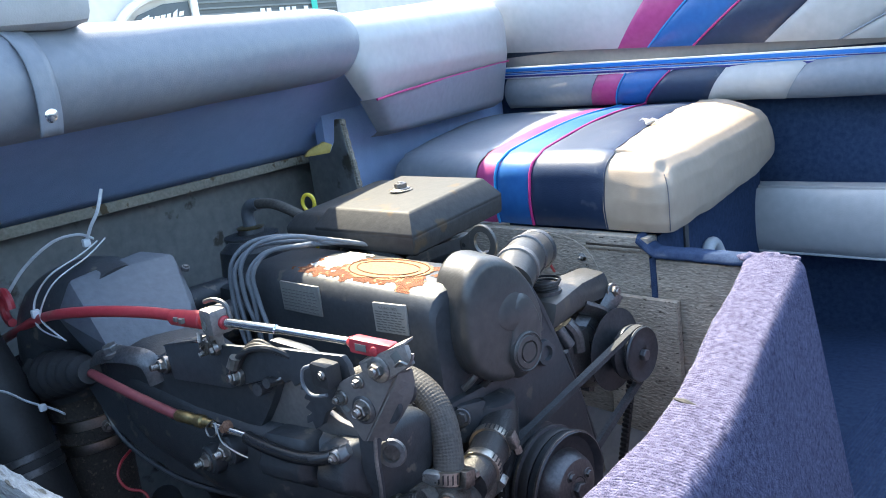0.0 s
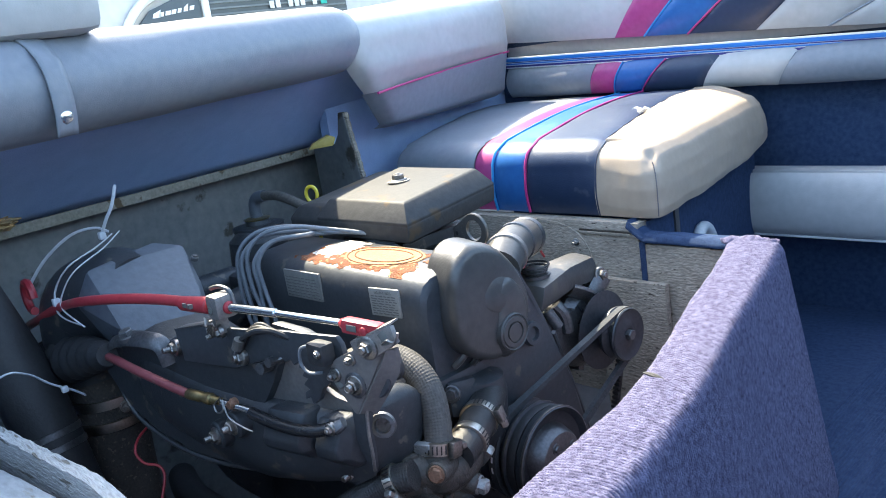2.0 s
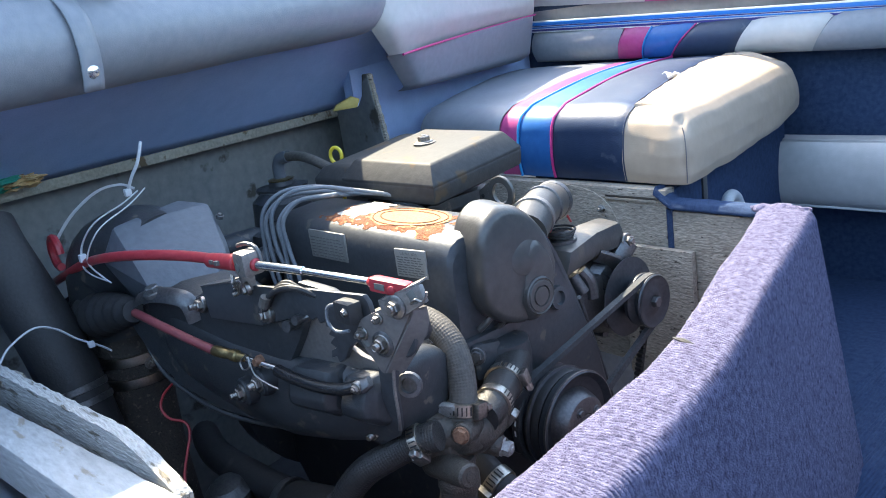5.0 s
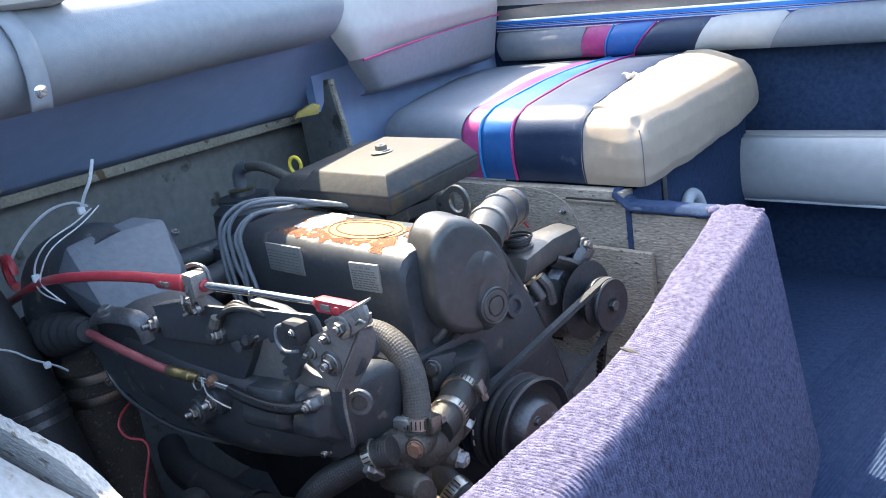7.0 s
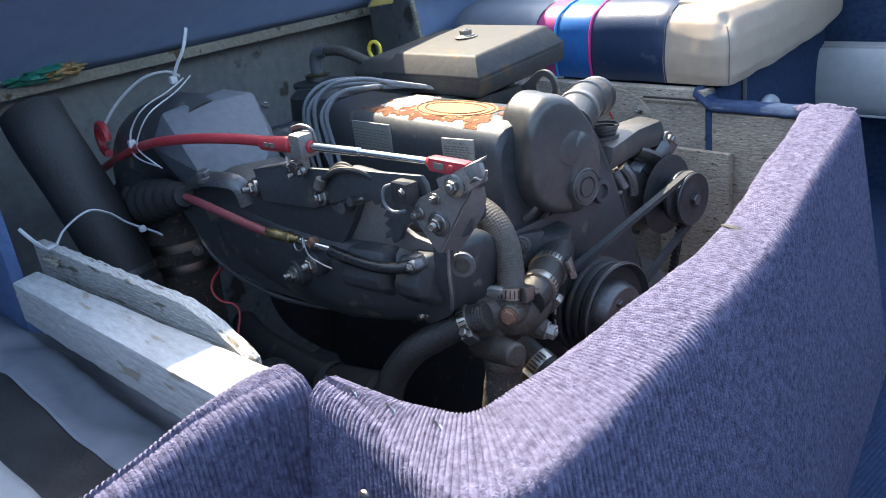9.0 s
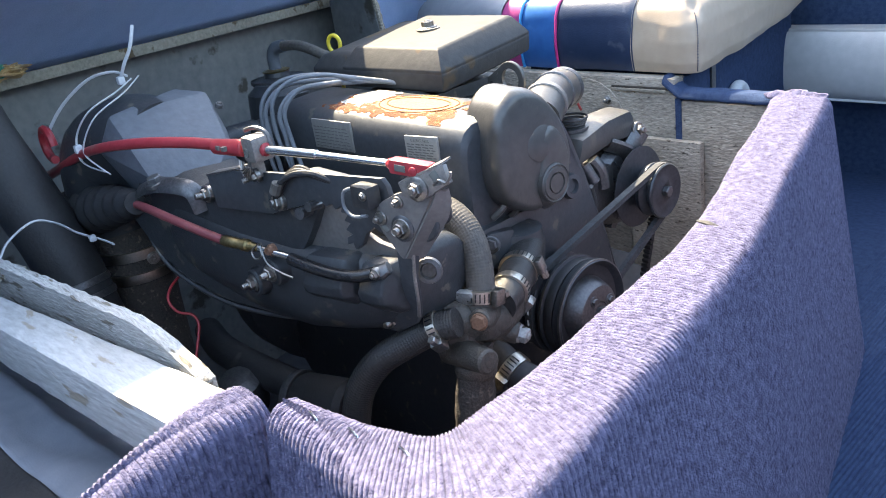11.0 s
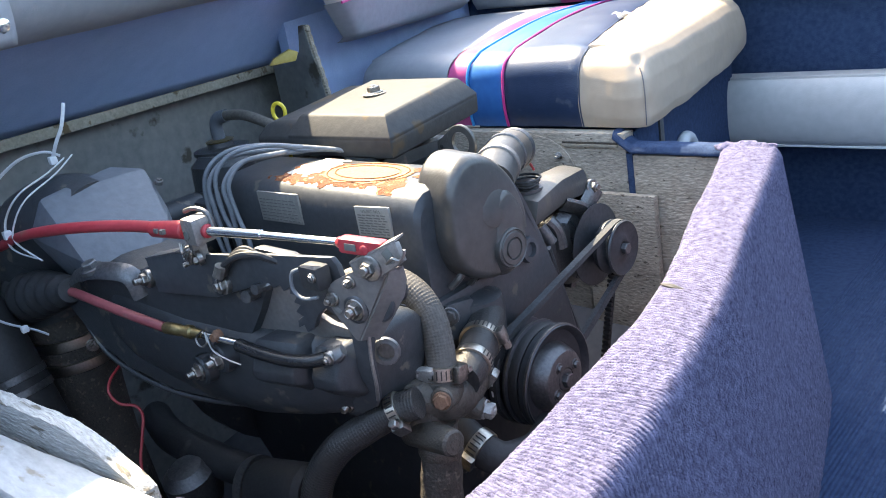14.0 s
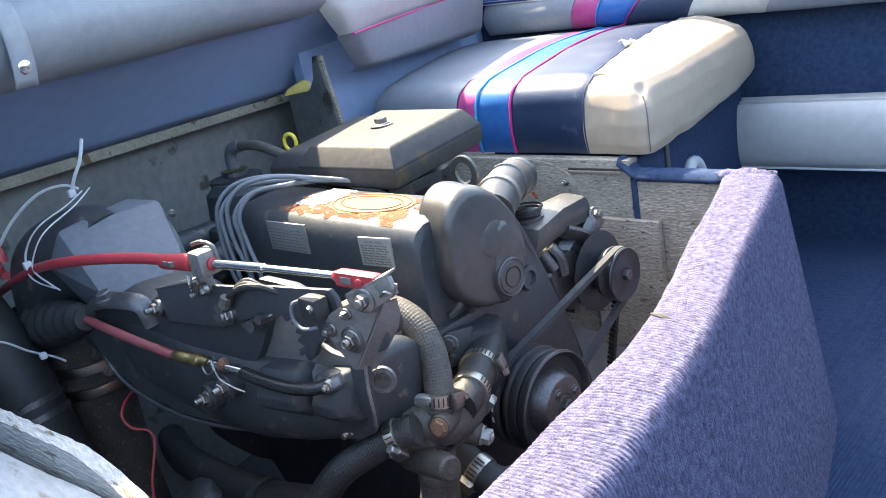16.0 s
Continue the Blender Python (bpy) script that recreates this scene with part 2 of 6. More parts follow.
def smooth_path(pts, n=8):
    pts = [Vector(p) for p in pts]
    if len(pts) < 3:
        return pts
    out = []
    for i in range(len(pts) - 1):
        p0, p1, p2, p3 = pts[max(i - 1, 0)], pts[i], pts[i + 1], pts[min(i + 2, len(pts) - 1)]
        for k in range(n):
            t = k / n
            out.append(0.5 * ((2 * p1) + (p2 - p0) * t + (2 * p0 - 5 * p1 + 4 * p2 - p3) * t * t + (3 * p1 - p0 - 3 * p2 + p3) * t ** 3))
    return out + [pts[-1]]


def tube(bm, pts, r, seg=12, n=8, ripple=None, flat=1.0, braid=0.0):
    """A round section swept along a smooth path; r: one radius, or one at each given point; ripple(s): factor along it."""
    path = smooth_path(pts, n)
    radii = np.interp(np.linspace(0, 1, len(path)), np.linspace(0, 1, len(r)), r) if isinstance(r, (list, tuple)) else [r] * len(path)
    t0 = (path[1] - path[0]).normalized()
    u = t0.orthogonal().normalized()
    rings, s = [], 0.0
    for i, p in enumerate(path):
        t = (path[min(i + 1, len(path) - 1)] - path[max(i - 1, 0)]).normalized()
        u = (u - t * u.dot(t)).normalized()
        v = t.cross(u)
        if i:
            s += (p - path[i - 1]).length
        k = radii[i] * (ripple(s) if ripple else 1)
        ring = []
        for j in range(seg):
            g = 2 * math.pi * j / seg
            kk = k * (1 + braid * math.sin(s * 1000 + g * 14) * math.sin(s * 1000 - g * 14)) if braid else k
            ring.append(p + u * (kk * math.cos(g)) + v * (kk * flat * math.sin(g)))
        rings.append(ring)
    return loft(bm, rings)


def thing(name, at, label, category, group="", kind=""):
    ob = new(name)
    ob.location = at
    ob.empty_display_size = 0.05
    return tagged(ob, label, category, group, kind)


def part(name, bm, material, parent=None, label="", angle=32):
    """One mesh object under a thing or under a part; with no parent, a thing of its own."""
    bmesh.ops.recalc_face_normals(bm, faces=bm.faces)
    me = bpy.data.meshes.new(name)
    bm.to_mesh(me)
    bm.free()
    me.materials.append(material)
    me.shade_smooth()
    me.set_sharp_from_angle(angle=radians(angle))
    ob = new(name, me)
    if parent:
        ob.parent = parent
        ob.matrix_parent_inverse = Matrix.Translation(-parent.location)
    if label:
        ob["label"] = label
    return ob


def solid(name, bm, material, label, category, kind="", group="", angle=32):
    return tagged(part(name, bm, material, angle=angle), label, category, group, kind)


def lerp(a, b, t):
    return a + (b - a) * t

# ---- setting: hull, floor, walls of the engine well ----
def grid_mesh(name, fn, nu, nv, material, parent=None, label="", close_u=False):
    """A sheet from fn(u, v) with u, v in 0..1."""
    vs = [fn(i / nu, j / nv) for i in range(nu + 1) for j in range(nv + 1)]
    fs = [(i * (nv + 1) + j, (i + 1) * (nv + 1) + j, (i + 1) * (nv + 1) + j + 1, i * (nv + 1) + j + 1) for i in range(nu) for j in range(nv)]
    me = bpy.data.meshes.new(name)
    me.from_pydata([tuple(v) for v in vs], [], fs)
    me.materials.append(material)
    me.shade_smooth()
    ob = new(name, me)
    if parent:
        ob.parent = parent
        ob.matrix_parent_inverse = Matrix.Translation(-parent.location)
    if label:
        ob["label"] = label
    return ob


FLOOR, RIM = 0.20, 0.575

bm = bmesh.new()
box(bm, (-400, -400, -0.75), (400, 400, -0.70), 0)
solid("ground", bm, M["asphalt"], "grey worn asphalt of a boat yard", "ground", "structure")

bm = bmesh.new()
box(bm, (0.05, -1.3, FLOOR - 0.03), (2.2, 1.3, FLOOR), 0)
box(bm, (-0.30, 0.60, FLOOR - 0.03), (0.05, 1.3, FLOOR), 0)
flo = solid("floor", bm, M["carpet_navy"], "navy ribbed carpet on the cockpit floor", "floor", "structure")

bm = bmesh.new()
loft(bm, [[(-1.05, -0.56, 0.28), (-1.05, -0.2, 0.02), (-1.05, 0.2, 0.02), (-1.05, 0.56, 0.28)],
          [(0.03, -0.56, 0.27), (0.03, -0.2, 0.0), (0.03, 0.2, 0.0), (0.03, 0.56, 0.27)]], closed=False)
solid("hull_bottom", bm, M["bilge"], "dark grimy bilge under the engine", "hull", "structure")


def transom_at(y):
    """x of the ledge line on the slanted transom."""
    return -0.842 - 0.222 * y


# transom inside wall below the ledge
bm = bmesh.new()
prism(bm, [(transom_at(-0.9) - 0.04, -0.9, 0.02), (transom_at(1.0) - 0.04, 1.0, 0.02), (transom_at(1.0) - 0.09, 1.0, 0.02), (transom_at(-0.9) - 0.09, -0.9, 0.02)], (0, 0, 0.73))
solid("wall_transom", bm, M["transom"], "bare grey-brown transom wall of the engine well", "wall", "structure")

# ledge: raw edge of the plywood
bm = bmesh.new()
prism(bm, [(transom_at(-0.9) + 0.012, -0.9, 0.722), (transom_at(0.62) + 0.012, 0.62, 0.722), (transom_at(0.62) - 0.04, 0.62, 0.722), (transom_at(-0.9) - 0.04, -0.9, 0.722)], (0, 0, 0.018), 0.002)
solid("ledge_trim", bm, M["raw"], "raw splintered plywood edge along the transom", "trim", "structure")


def roll_axis(t):
    """Centre line of the stern bolster, t in 0..1 from starboard to port."""
    y = lerp(-0.75, 0.432, t)
    return Vector((-0.575 - 0.335 * y, y, 0.938 + 0.035 * y))


# liner from under the bolster back to the ledge
def liner(u, v):
    y = lerp(-0.85, 0.66, u)
    top = Vector((-0.590 - 0.335 * y, y, 0.896 + 0.035 * y))
    low = Vector((transom_at(y) - 0.005, y, 0.745))
    p = top.lerp(low, v)
    p.z += 0.012 * math.sin(v * math.pi)
    return p


lin = grid_mesh("liner_panel", liner, 40, 10, M["liner"])
lin.modifiers.new("thick", "SOLIDIFY").thickness = 0.012
tagged(lin, "blue carpet liner under the stern bolster", "panel", kind="structure")

# starboard blue side of the well
bm = bmesh.new()
prism(bm, [(-1.1, -0.50, 0.05), (-0.50, -0.415, 0.05), (-0.505, -0.43, 0.05), (-1.1, -0.52, 0.05)], (0, 0, 0.70), 0.003)
solid("wall_starboard", bm, M["side_carpet"], "blue carpeted side panel of the engine well", "wall", "structure")

# port plywood wall beside the engine, with its stepped top
wall = thing("wall_port", (-0.4, 0.555, 0.0), "weathered plywood wall under the port seat", "wall", kind="structure")
bm = bmesh.new()
box(bm, (-0.98, 0.550, 0.02), (-0.151, 0.578, 0.583), 0.002)
part("panel", bm, M["board"], wall)
bm = bmesh.new()
box(bm, (-0.139, 0.548, 0.02), (0.06, 0.576, 0.550), 0.003)
part("panel", bm, M["board"], wall)
bm = bmesh.new()
box(bm, (-0.23, 0.532, 0.02), (-0.098, 0.5448, 0.488), 0.0012)
part("panel", bm, M["board"], wall)
bm = bmesh.new()
box(bm, (-0.27, 0.5465, 0.5600), (-0.166, 0.5498, 0.5650), 0.0012)
part("batten", bm, M["raw"], wall)
# solid dark strip in place of the shade inside the joint
bm = bmesh.new()
box(bm, (-0.27, 0.5480, 0.5652), (-0.163, 0.5498, 0.5690), 0.0004)
part("groove", bm, M["grimy"], wall, "dark strip standing for the shaded joint over the batten")
bm = bmesh.new()
box(bm, (-0.1505, 0.5485, 0.30), (-0.1395, 0.572, 0.552), 0.002)
part("joint_carpet", bm, M["carpet_navy"], wall, "navy carpet edge caught between the boards")
# knee of plywood with a rounded shoulder, and its nut
bm = bmesh.new()
prism(bm, [(x, 0.5475, z) for x, z in ((-0.62, 0.02), (-0.62, 0.583), (-0.40, 0.583), (-0.35, 0.5815), (-0.318, 0.578), (-0.293, 0.571), (-0.274, 0.560), (-0.260, 0.546), (-0.251, 0.529), (-0.246, 0.508), (-0.244, 0.48), (-0.244, 0.02))], (0, 0.0023, 0), 0.0006)
part("knee", bm, M["board"], wall)
bm = bmesh.new()
lathe(bm, (-0.279, 0.5475, 0.543), (0, -1, 0), [(0.0075, 0), (0.0075, 0.0012), (0.0045, 0.0016), (0.0045, 0.006), (0.0022, 0.0062), (0.0022, 0.011)], 12)
part("nut", bm, M["zinc"], wall, "small zinc nut and washer")

# seat base end and port side of the hull
bm = bmesh.new()
prism(bm, [(-0.148, 0.576, FLOOR), (-0.265, 1.2, FLOOR), (-0.285, 1.2, FLOOR), (-0.168, 0.576, FLOOR)], (0, 0, 0.38), 0.003)
solid("seat_base", bm, M["carpet_navy"], "navy carpeted front of the port seat base", "panel", "structure")
bm = bmesh.new()
prism(bm, [(-1.05, 1.225, FLOOR), (0.5, 1.30, FLOOR), (2.2, 1.15, FLOOR), (2.2, 1.19, FLOOR), (0.5, 1.34, FLOOR), (-1.05, 1.27, FLOOR)], (0, 0, 0.82))
solid("wall_port_hull", bm, M["carpet_navy"], "navy carpeted inside of the port hull", "wall", "structure")
bm = bmesh.new()
prism(bm, [(-1.05, -1.3, FLOOR), (2.2, -1.3, FLOOR), (2.2, -1.34, FLOOR), (-1.05, -1.34, FLOOR)], (0, 0, 0.82))
solid("wall_starboard_hull", bm, M["carpet_navy"], "navy carpeted inside of the starboard hull", "wall", "structure")


# unseen board added at the bow; keeps sky light off the engine box
bm = bmesh.new()
prism(bm, [(2.2, -1.3, FLOOR), (2.2, 1.16, FLOOR), (2.24, 1.16, FLOOR), (2.24, -1.3, FLOOR)], (0, 0, 1.2), 0.004)
solid("bow_light_block", bm, M["carpet_navy"], "unseen navy board added at the bow to hold back sky light", "wall", "structure")

# plain outer sides of the boat, down to the yard
bm = bmesh.new()
box(bm, (-1.6, 1.345, -0.70), (2.3, 1.375, 1.0), 0.006)
box(bm, (-1.6, -1.375, -0.70), (2.3, -1.345, 1.0), 0.006)
box(bm, (2.27, -1.344, -0.70), (2.30, 1.344, 1.45), 0.006)
box(bm, (-1.60, -1.344, -0.70), (-1.57, 1.344, 0.86), 0.006)
solid("hull_exterior", bm, M["gelcoat"], "white gelcoat outer sides of the boat", "hull", "structure")


# ---- carpeted engine box ----
def resample(pts, n):
    p = np.array(pts, float)
    s = np.r_[0, np.cumsum(np.linalg.norm(np.diff(p, axis=0), axis=1))]
    q = np.linspace(0, s[-1], n)
    return np.stack([np.interp(q, s, p[:, k]) for k in range(p.shape[1])], 1), s[-1]


def ribbed_wall(name, pairs, top, bottom, flare, material, parent, pitch=0.0044):
    """A carpeted panel on a curved plan (inner x, y, outer x, y): ribs run up one side, over the rounded rim and down the other."""
    p = np.array(pairs, float)
    fine = []
    for i in range(len(p) - 1):
        p0, p1, p2, p3 = p[max(i - 1, 0)], p[i], p[i + 1], p[min(i + 2, len(p) - 1)]
        for k in range(10):
            t = k / 10
            fine.append(0.5 * (2 * p1 + (p2 - p0) * t + (2 * p0 - 5 * p1 + 4 * p2 - p3) * t * t + (3 * p1 - p0 - 3 * p2 + p3) * t ** 3))
    fine = np.array(fine + [p[-1]])
    step = np.linalg.norm(np.diff(0.5 * (fine[:, :2] + fine[:, 2:]), axis=0), axis=1)
    arc = np.r_[0, np.cumsum(step)]
    length = arc[-1]
    n = int(length / pitch) * 8 + 1
    pitch = length / int(length / pitch)
    q = np.linspace(0, length, n)
    both = np.stack([np.interp(q, arc, fine[:, k]) for k in range(4)], 1)
    a, b = both[:, :2], both[:, 2:]
    prof = []
    for k in range(12):
        prof.append((0.0, lerp(bottom, top - 0.016, k / 12), 0.0))
    for k in range(11):
        g = math.pi / 2 * k / 10
        prof.append((0.013 * (1 - math.cos(g)), top - 0.016 + 0.016 * math.sin(g), -1))
    for k in range(1, 46):
        prof.append((k / 46, top + 0.002 * math.sin(math.pi * k / 46), -2))
    for k in range(11):
        g = math.pi / 2 * k / 10
        prof.append((0.016 * (1 - math.sin(g)), top - 0.018 + 0.018 * math.cos(g), -3))
    for k in range(1, 141):
        prof.append((0.0, top - 0.018 - 0.0011 * k, -4))
    for k in range(1, 71):
        prof.append((0.0, lerp(top - 0.172, bottom, k / 70), -4))
    rng = np.random.default_rng(5)
    vs = np.zeros((n, len(prof), 3))
    d = b - a
    w = np.linalg.norm(d, axis=1, keepdims=True)
    d = d / w
    s = np.linspace(0, length, n)
    wave = np.cos(2 * np.pi * s / pitch)
    slow = 0.0007 * np.sin(s * 31) + 0.0004 * np.sin(s * 77 + 1)
    rib = np.floor(s / pitch + 0.5).astype(int)
    shift = rng.uniform(0, 2.6, rib.max() + 2)[rib]
    wide = float(w.mean())
    run = 0.0
    for j, (o, z, code) in enumerate(prof):
        if j:
            q = prof[j - 1]
            run += abs(z - q[1]) + abs(o - q[0]) * (wide if code == -2 and q[2] == -2 else 1.0 if code != -2 else 0.0)
        if code == 0.0:
            base, nrm, nz = a, -d, 0.0
        elif code == -1:
            base, nrm, nz = a + d * o, -d * 0.7, 0.7
        elif code == -2:
            base, nrm, nz = a + d * (0.013 + (w - 0.029) * o), d * 0, 1.0
        elif code == -3:
            base, nrm, nz = b - d * o, d * 0.7, 0.7
        else:
            base, nrm, nz = b + d * (flare * (top - 0.018 - z)), d, 0.0
        bump = 0.0022 * (np.abs(np.cos(np.pi * s / pitch)) ** 0.7 - 0.6) * (0.78 + 0.22 * np.cos(run * 1500 + shift)) + 0.00022 * np.cos(run * 1500 + shift) + rng.normal(0, 0.00022, n) + slow * 0.6
        vs[:, j, :2] = base + nrm * bump[:, None]
        vs[:, j, 2] = z + nz * bump + slow * 0.5
    m = len(prof)
    idx = np.arange(n * m).reshape(n, m)
    f = np.stack([idx[:-1, :-1], idx[1:, :-1], idx[1:, 1:], idx[:-1, 1:]], -1).reshape(-1, 4)
    me = bpy.data.meshes.new(name)
    faces = f.tolist() + [idx[0].tolist(), idx[-1][::-1].tolist()]
    me.from_pydata(vs.reshape(-1, 3).tolist(), [], faces)
    me.materials.append(material)
    me.shade_smooth()
    me.set_sharp_from_angle(angle=radians(70))
    ob = new(name, me)
    ob.parent = parent
    ob.matrix_parent_inverse = Matrix.Translation(-parent.location)
    return ob


# ribs of the floor carpet beside the box
def floor_rib(u, v):
    x, y = lerp(0.06, 1.10, u), lerp(-0.75, 1.20, v)
    return Vector((x, y, FLOOR + 0.003 + 0.0013 * math.cos(2 * math.pi * x / 0.0058) + 0.0008 * noise.noise(Vector((x * 60, y * 60, 0)))))


grid_mesh("ribbed_pile", floor_rib, 1080, 120, M["carpet_navy"], flo)

ebox = thing("engine_box", (0.2, 0.1, FLOOR), "purple ribbed carpet engine box surround with a cut nick", "engine box")
ribbed_wall("front_panel", [(0.018, 0.522, 0.100, 0.531), (0.044, 0.448, 0.118, 0.468), (0.102, 0.259, 0.178, 0.25), (0.162, 0.073, 0.232, 0.066), (0.187, -0.09, 0.260, -0.07), (0.197, -0.18, 0.275, -0.167),
                            (0.202, -0.243, 0.288, -0.265), (0.204, -0.275, 0.294, -0.315), (0.203, -0.292, 0.288, -0.356), (0.195, -0.302, 0.262, -0.372), (0.172, -0.308, 0.22, -0.367), (0.140, -0.316, 0.15, -0.358), (0.090, -0.324, 0.088, -0.356)],
            RIM, FLOOR, 0.17, M["carpet"], ebox)
ribbed_wall("rear_panel", [(0.030, -0.350, 0.079, -0.346), (0.028, -0.385, 0.074, -0.38), (0.045, -0.44, 0.080, -0.44), (0.075, -0.52, 0.107, -0.52), (0.11, -0.62, 0.142, -0.62), (0.15, -0.75, 0.182, -0.75)],
            RIM, FLOOR, 0.05, M["carpet"], ebox)
# staples along the rim and a screw in the side
for x, y in ((0.124, -0.338), (0.162, -0.333), (0.205, -0.326)):
    bm = bmesh.new()
    tube(bm, [(x - 0.006, y + 0.001, RIM - 0.002), (x - 0.0055, y + 0.001, RIM + 0.0025), (x + 0.0055, y - 0.001, RIM + 0.0025), (x + 0.006, y - 0.001, RIM - 0.002)], 0.0008, 6, 3)
    part("staple", bm, M["chrome"], ebox, "bright staple")
bm = bmesh.new()
lathe(bm, (0.176, -0.3725, 0.533), (0.1, -1, 0.1), [(0.006, 0), (0.0058, 0.002), (0.003, 0.0032), (0.001, 0.0026)], 16)
part("screw", bm, M["steel"], ebox, "cross-head screw")
# nick cut into the carpet of the rim
bm = bmesh.new()
tube(bm, [(0.168, 0.070, RIM + 0.0015), (0.182, 0.066, RIM + 0.003), (0.196, 0.064, RIM + 0.002)], [0.0008, 0.0026, 0.0006], 6, 5, flat=0.5)
part("cut", bm, M["rubber"], ebox, "dark slit cut in the carpet")
# lumpy hem where the carpet is folded over at the far end
bm = bmesh.new()
pts = []
for k in range(40):
    t = k / 39
    pts.append((lerp(0.012, 0.094, t), lerp(0.519, 0.531, t) + 0.002 * math.sin(k * 0.9), RIM - 0.001 + 0.0014 * math.sin(k * 0.37) + 0.0007 * noise.noise(Vector((k * 0.7, 0, 0)))))
tube(bm, pts, [0.004, 0.0085, 0.0095, 0.0085, 0.0070, 0.0025], 18, 3, ripple=lambda q: 1 + 0.05 * math.sin(q * 1400), flat=0.55)
part("hem", bm, M["carpet"], ebox)

bm = bmesh.new()
prism(bm, [(-0.855, 0.47, 0.55), (-1.03, 1.24, 0.55), (-1.06, 1.24, 0.55), (-0.885, 0.47, 0.55)], (0, 0, 0.40))
solid("wall_corner", bm, M["liner"], "blue carpeted stern wall behind the corner pad", "wall", "structure")

# ---- upholstery ----
def puffed(name, left, right, profile, material, parent, label="", puff=0.006, nu=18, nv=22, face=(0, -1), seed=0):
    """A padded panel. left, right: x at the panel's sides as functions of v; profile(v): (y, z). It swells between its seams."""
    def fn(u, v):
        y, z = profile(v)
        e = 0.01
        y0, z0 = profile(max(v - e, 0))
        y1, z1 = profile(min(v + e, 1))
        ty, tz = y1 - y0, z1 - z0
        k = math.hypot(ty, tz) or 1
        ny, nz = -tz / k, ty / k
        x = lerp(left(v), right(v), u)
        edge = min(u, 1 - u) * abs(right(v) - left(v))
        s = puff * (1 - math.exp(-edge / 0.012)) * (1 - math.exp(-min(v, 1 - v) / 0.08))
        s += 0.0022 * noise.noise(Vector((x * 9, z * 11 + seed, y * 9)))
        return Vector((x, y + ny * s, z + nz * s))

    return grid_mesh(name, fn, nu, nv, material, parent, label)


def piping(parent, pts, material, r=0.0028, name="piping"):
    bm = bmesh.new()
    tube(bm, pts, r, 8, 6)
    return part(name, bm, material, parent)


# stern bolster roll with its strap
bol = thing("stern_bolster", (-0.6, 0.0, 0.875), "grey vinyl padded roll along the stern with a snap strap", "bolster")


def roll(u, v):
    c = roll_axis(u)
    along = (roll_axis(1) - roll_axis(0)).normalized()
    out = along.cross(Vector((0, 0, 1))).normalized()
    g = lerp(-2.2, 3.4, v)
    r = 0.066 + 0.002 * noise.noise(Vector((u * 9, v * 3, 1.0)))
    if v > 0.5:
        r *= 1.05
    e = min(u, 1 - u) * 1.3
    r *= 1 - 0.12 * math.exp(-e / 0.02)
    return c + out * (r * math.cos(g)) + Vector((0, 0, r * 0.96 * math.sin(g)))


grid_mesh("roll", roll, 60, 26, M["vinyl_grey"], bol)


def strap(u, v):
    t = 0.452 + 0.026 * (u - 0.5) * 0.9
    c = roll_axis(t)
    along = (roll_axis(1) - roll_axis(0)).normalized()
    out = along.cross(Vector((0, 0, 1))).normalized()
    g = lerp(2.6, -0.62, v)
    r = 0.0695
    p = c + out * (r * math.cos(g)) + Vector((0, 0, r * 0.96 * math.sin(g)))
    if v > 0.8:
        p.z -= (v - 0.8) * 0.10
        p += out * ((v - 0.8) * 0.03)
    return p


st = grid_mesh("strap", strap, 4, 30, M["vinyl_grey"], bol, "grey vinyl strap")
st.modifiers.new("thick", "SOLIDIFY").thickness = 0.0025
along = (roll_axis(1) - roll_axis(0)).normalized()
outw = along.cross(Vector((0, 0, 1))).normalized()
sp = roll_axis(0.452) + outw * 0.071 + Vector((0, 0, -0.036))
bm = bmesh.new()
lathe(bm, sp - outw * 0.004, outw, [(0.0095, 0), (0.0098, 0.002), (0.008, 0.0045), (0.003, 0.0056), (0.0002, 0.0058)], 20)
part("snap_button", bm, M["chrome"], st, "bright metal snap")

# loose pale cushion on top of the stern deck
bm = bmesh.new()
box(bm, (-0.80, -0.75, 0.985), (-0.445, -0.105, 1.13), 0.03)
cu = solid("deck_cushion", bm, M["vinyl_white"], "pale grey vinyl cushion lying on the stern deck", "cushion")
sub = cu.modifiers.new("soft", "SUBSURF")
sub.levels = sub.render_levels = 1

# stern deck behind the bolster
bm = bmesh.new()
prism(bm, [(-0.42, -1.0, 0.88), (-0.985, 1.25, 0.90), (-1.5, 1.25, 0.89), (-1.3, -1.0, 0.88)], (0, 0, 0.03), 0.004)
solid("stern_deck", bm, M["gelcoat"], "white gelcoat stern deck", "deck", "structure")

# corner pad, pale above a magenta piping and grey below
pad = thing("corner_pad", (-0.78, 0.78, 0.765), "padded stern corner, pale vinyl over grey with magenta piping", "bolster")


def pad_pt(u, z, depth=0.0):
    y = lerp(0.400, 1.10, u)
    lean = 0.035 * max(0, (0.9 - z)) / 0.13
    x = -0.665 - 0.315 * (y - 0.43) - lean + depth
    return Vector((x, y, z))


def pad_low(u, v):
    z = lerp(0.762, 0.842 + 0.034 * u, v)
    s = 0.012 * (1 - math.exp(-min(u, 1 - u) / 0.04)) * (0.35 + 0.65 * math.sin(math.pi * min(v * 0.55 + 0.08, 1)))
    p = pad_pt(u + (0.106 + 0.104 * (1 - v)) * (1 - u) ** 2, z, s - 0.03 * math.exp(-u / 0.025))
    if v < 0.12:
        p.x -= (0.12 - v) * 0.25
    return p


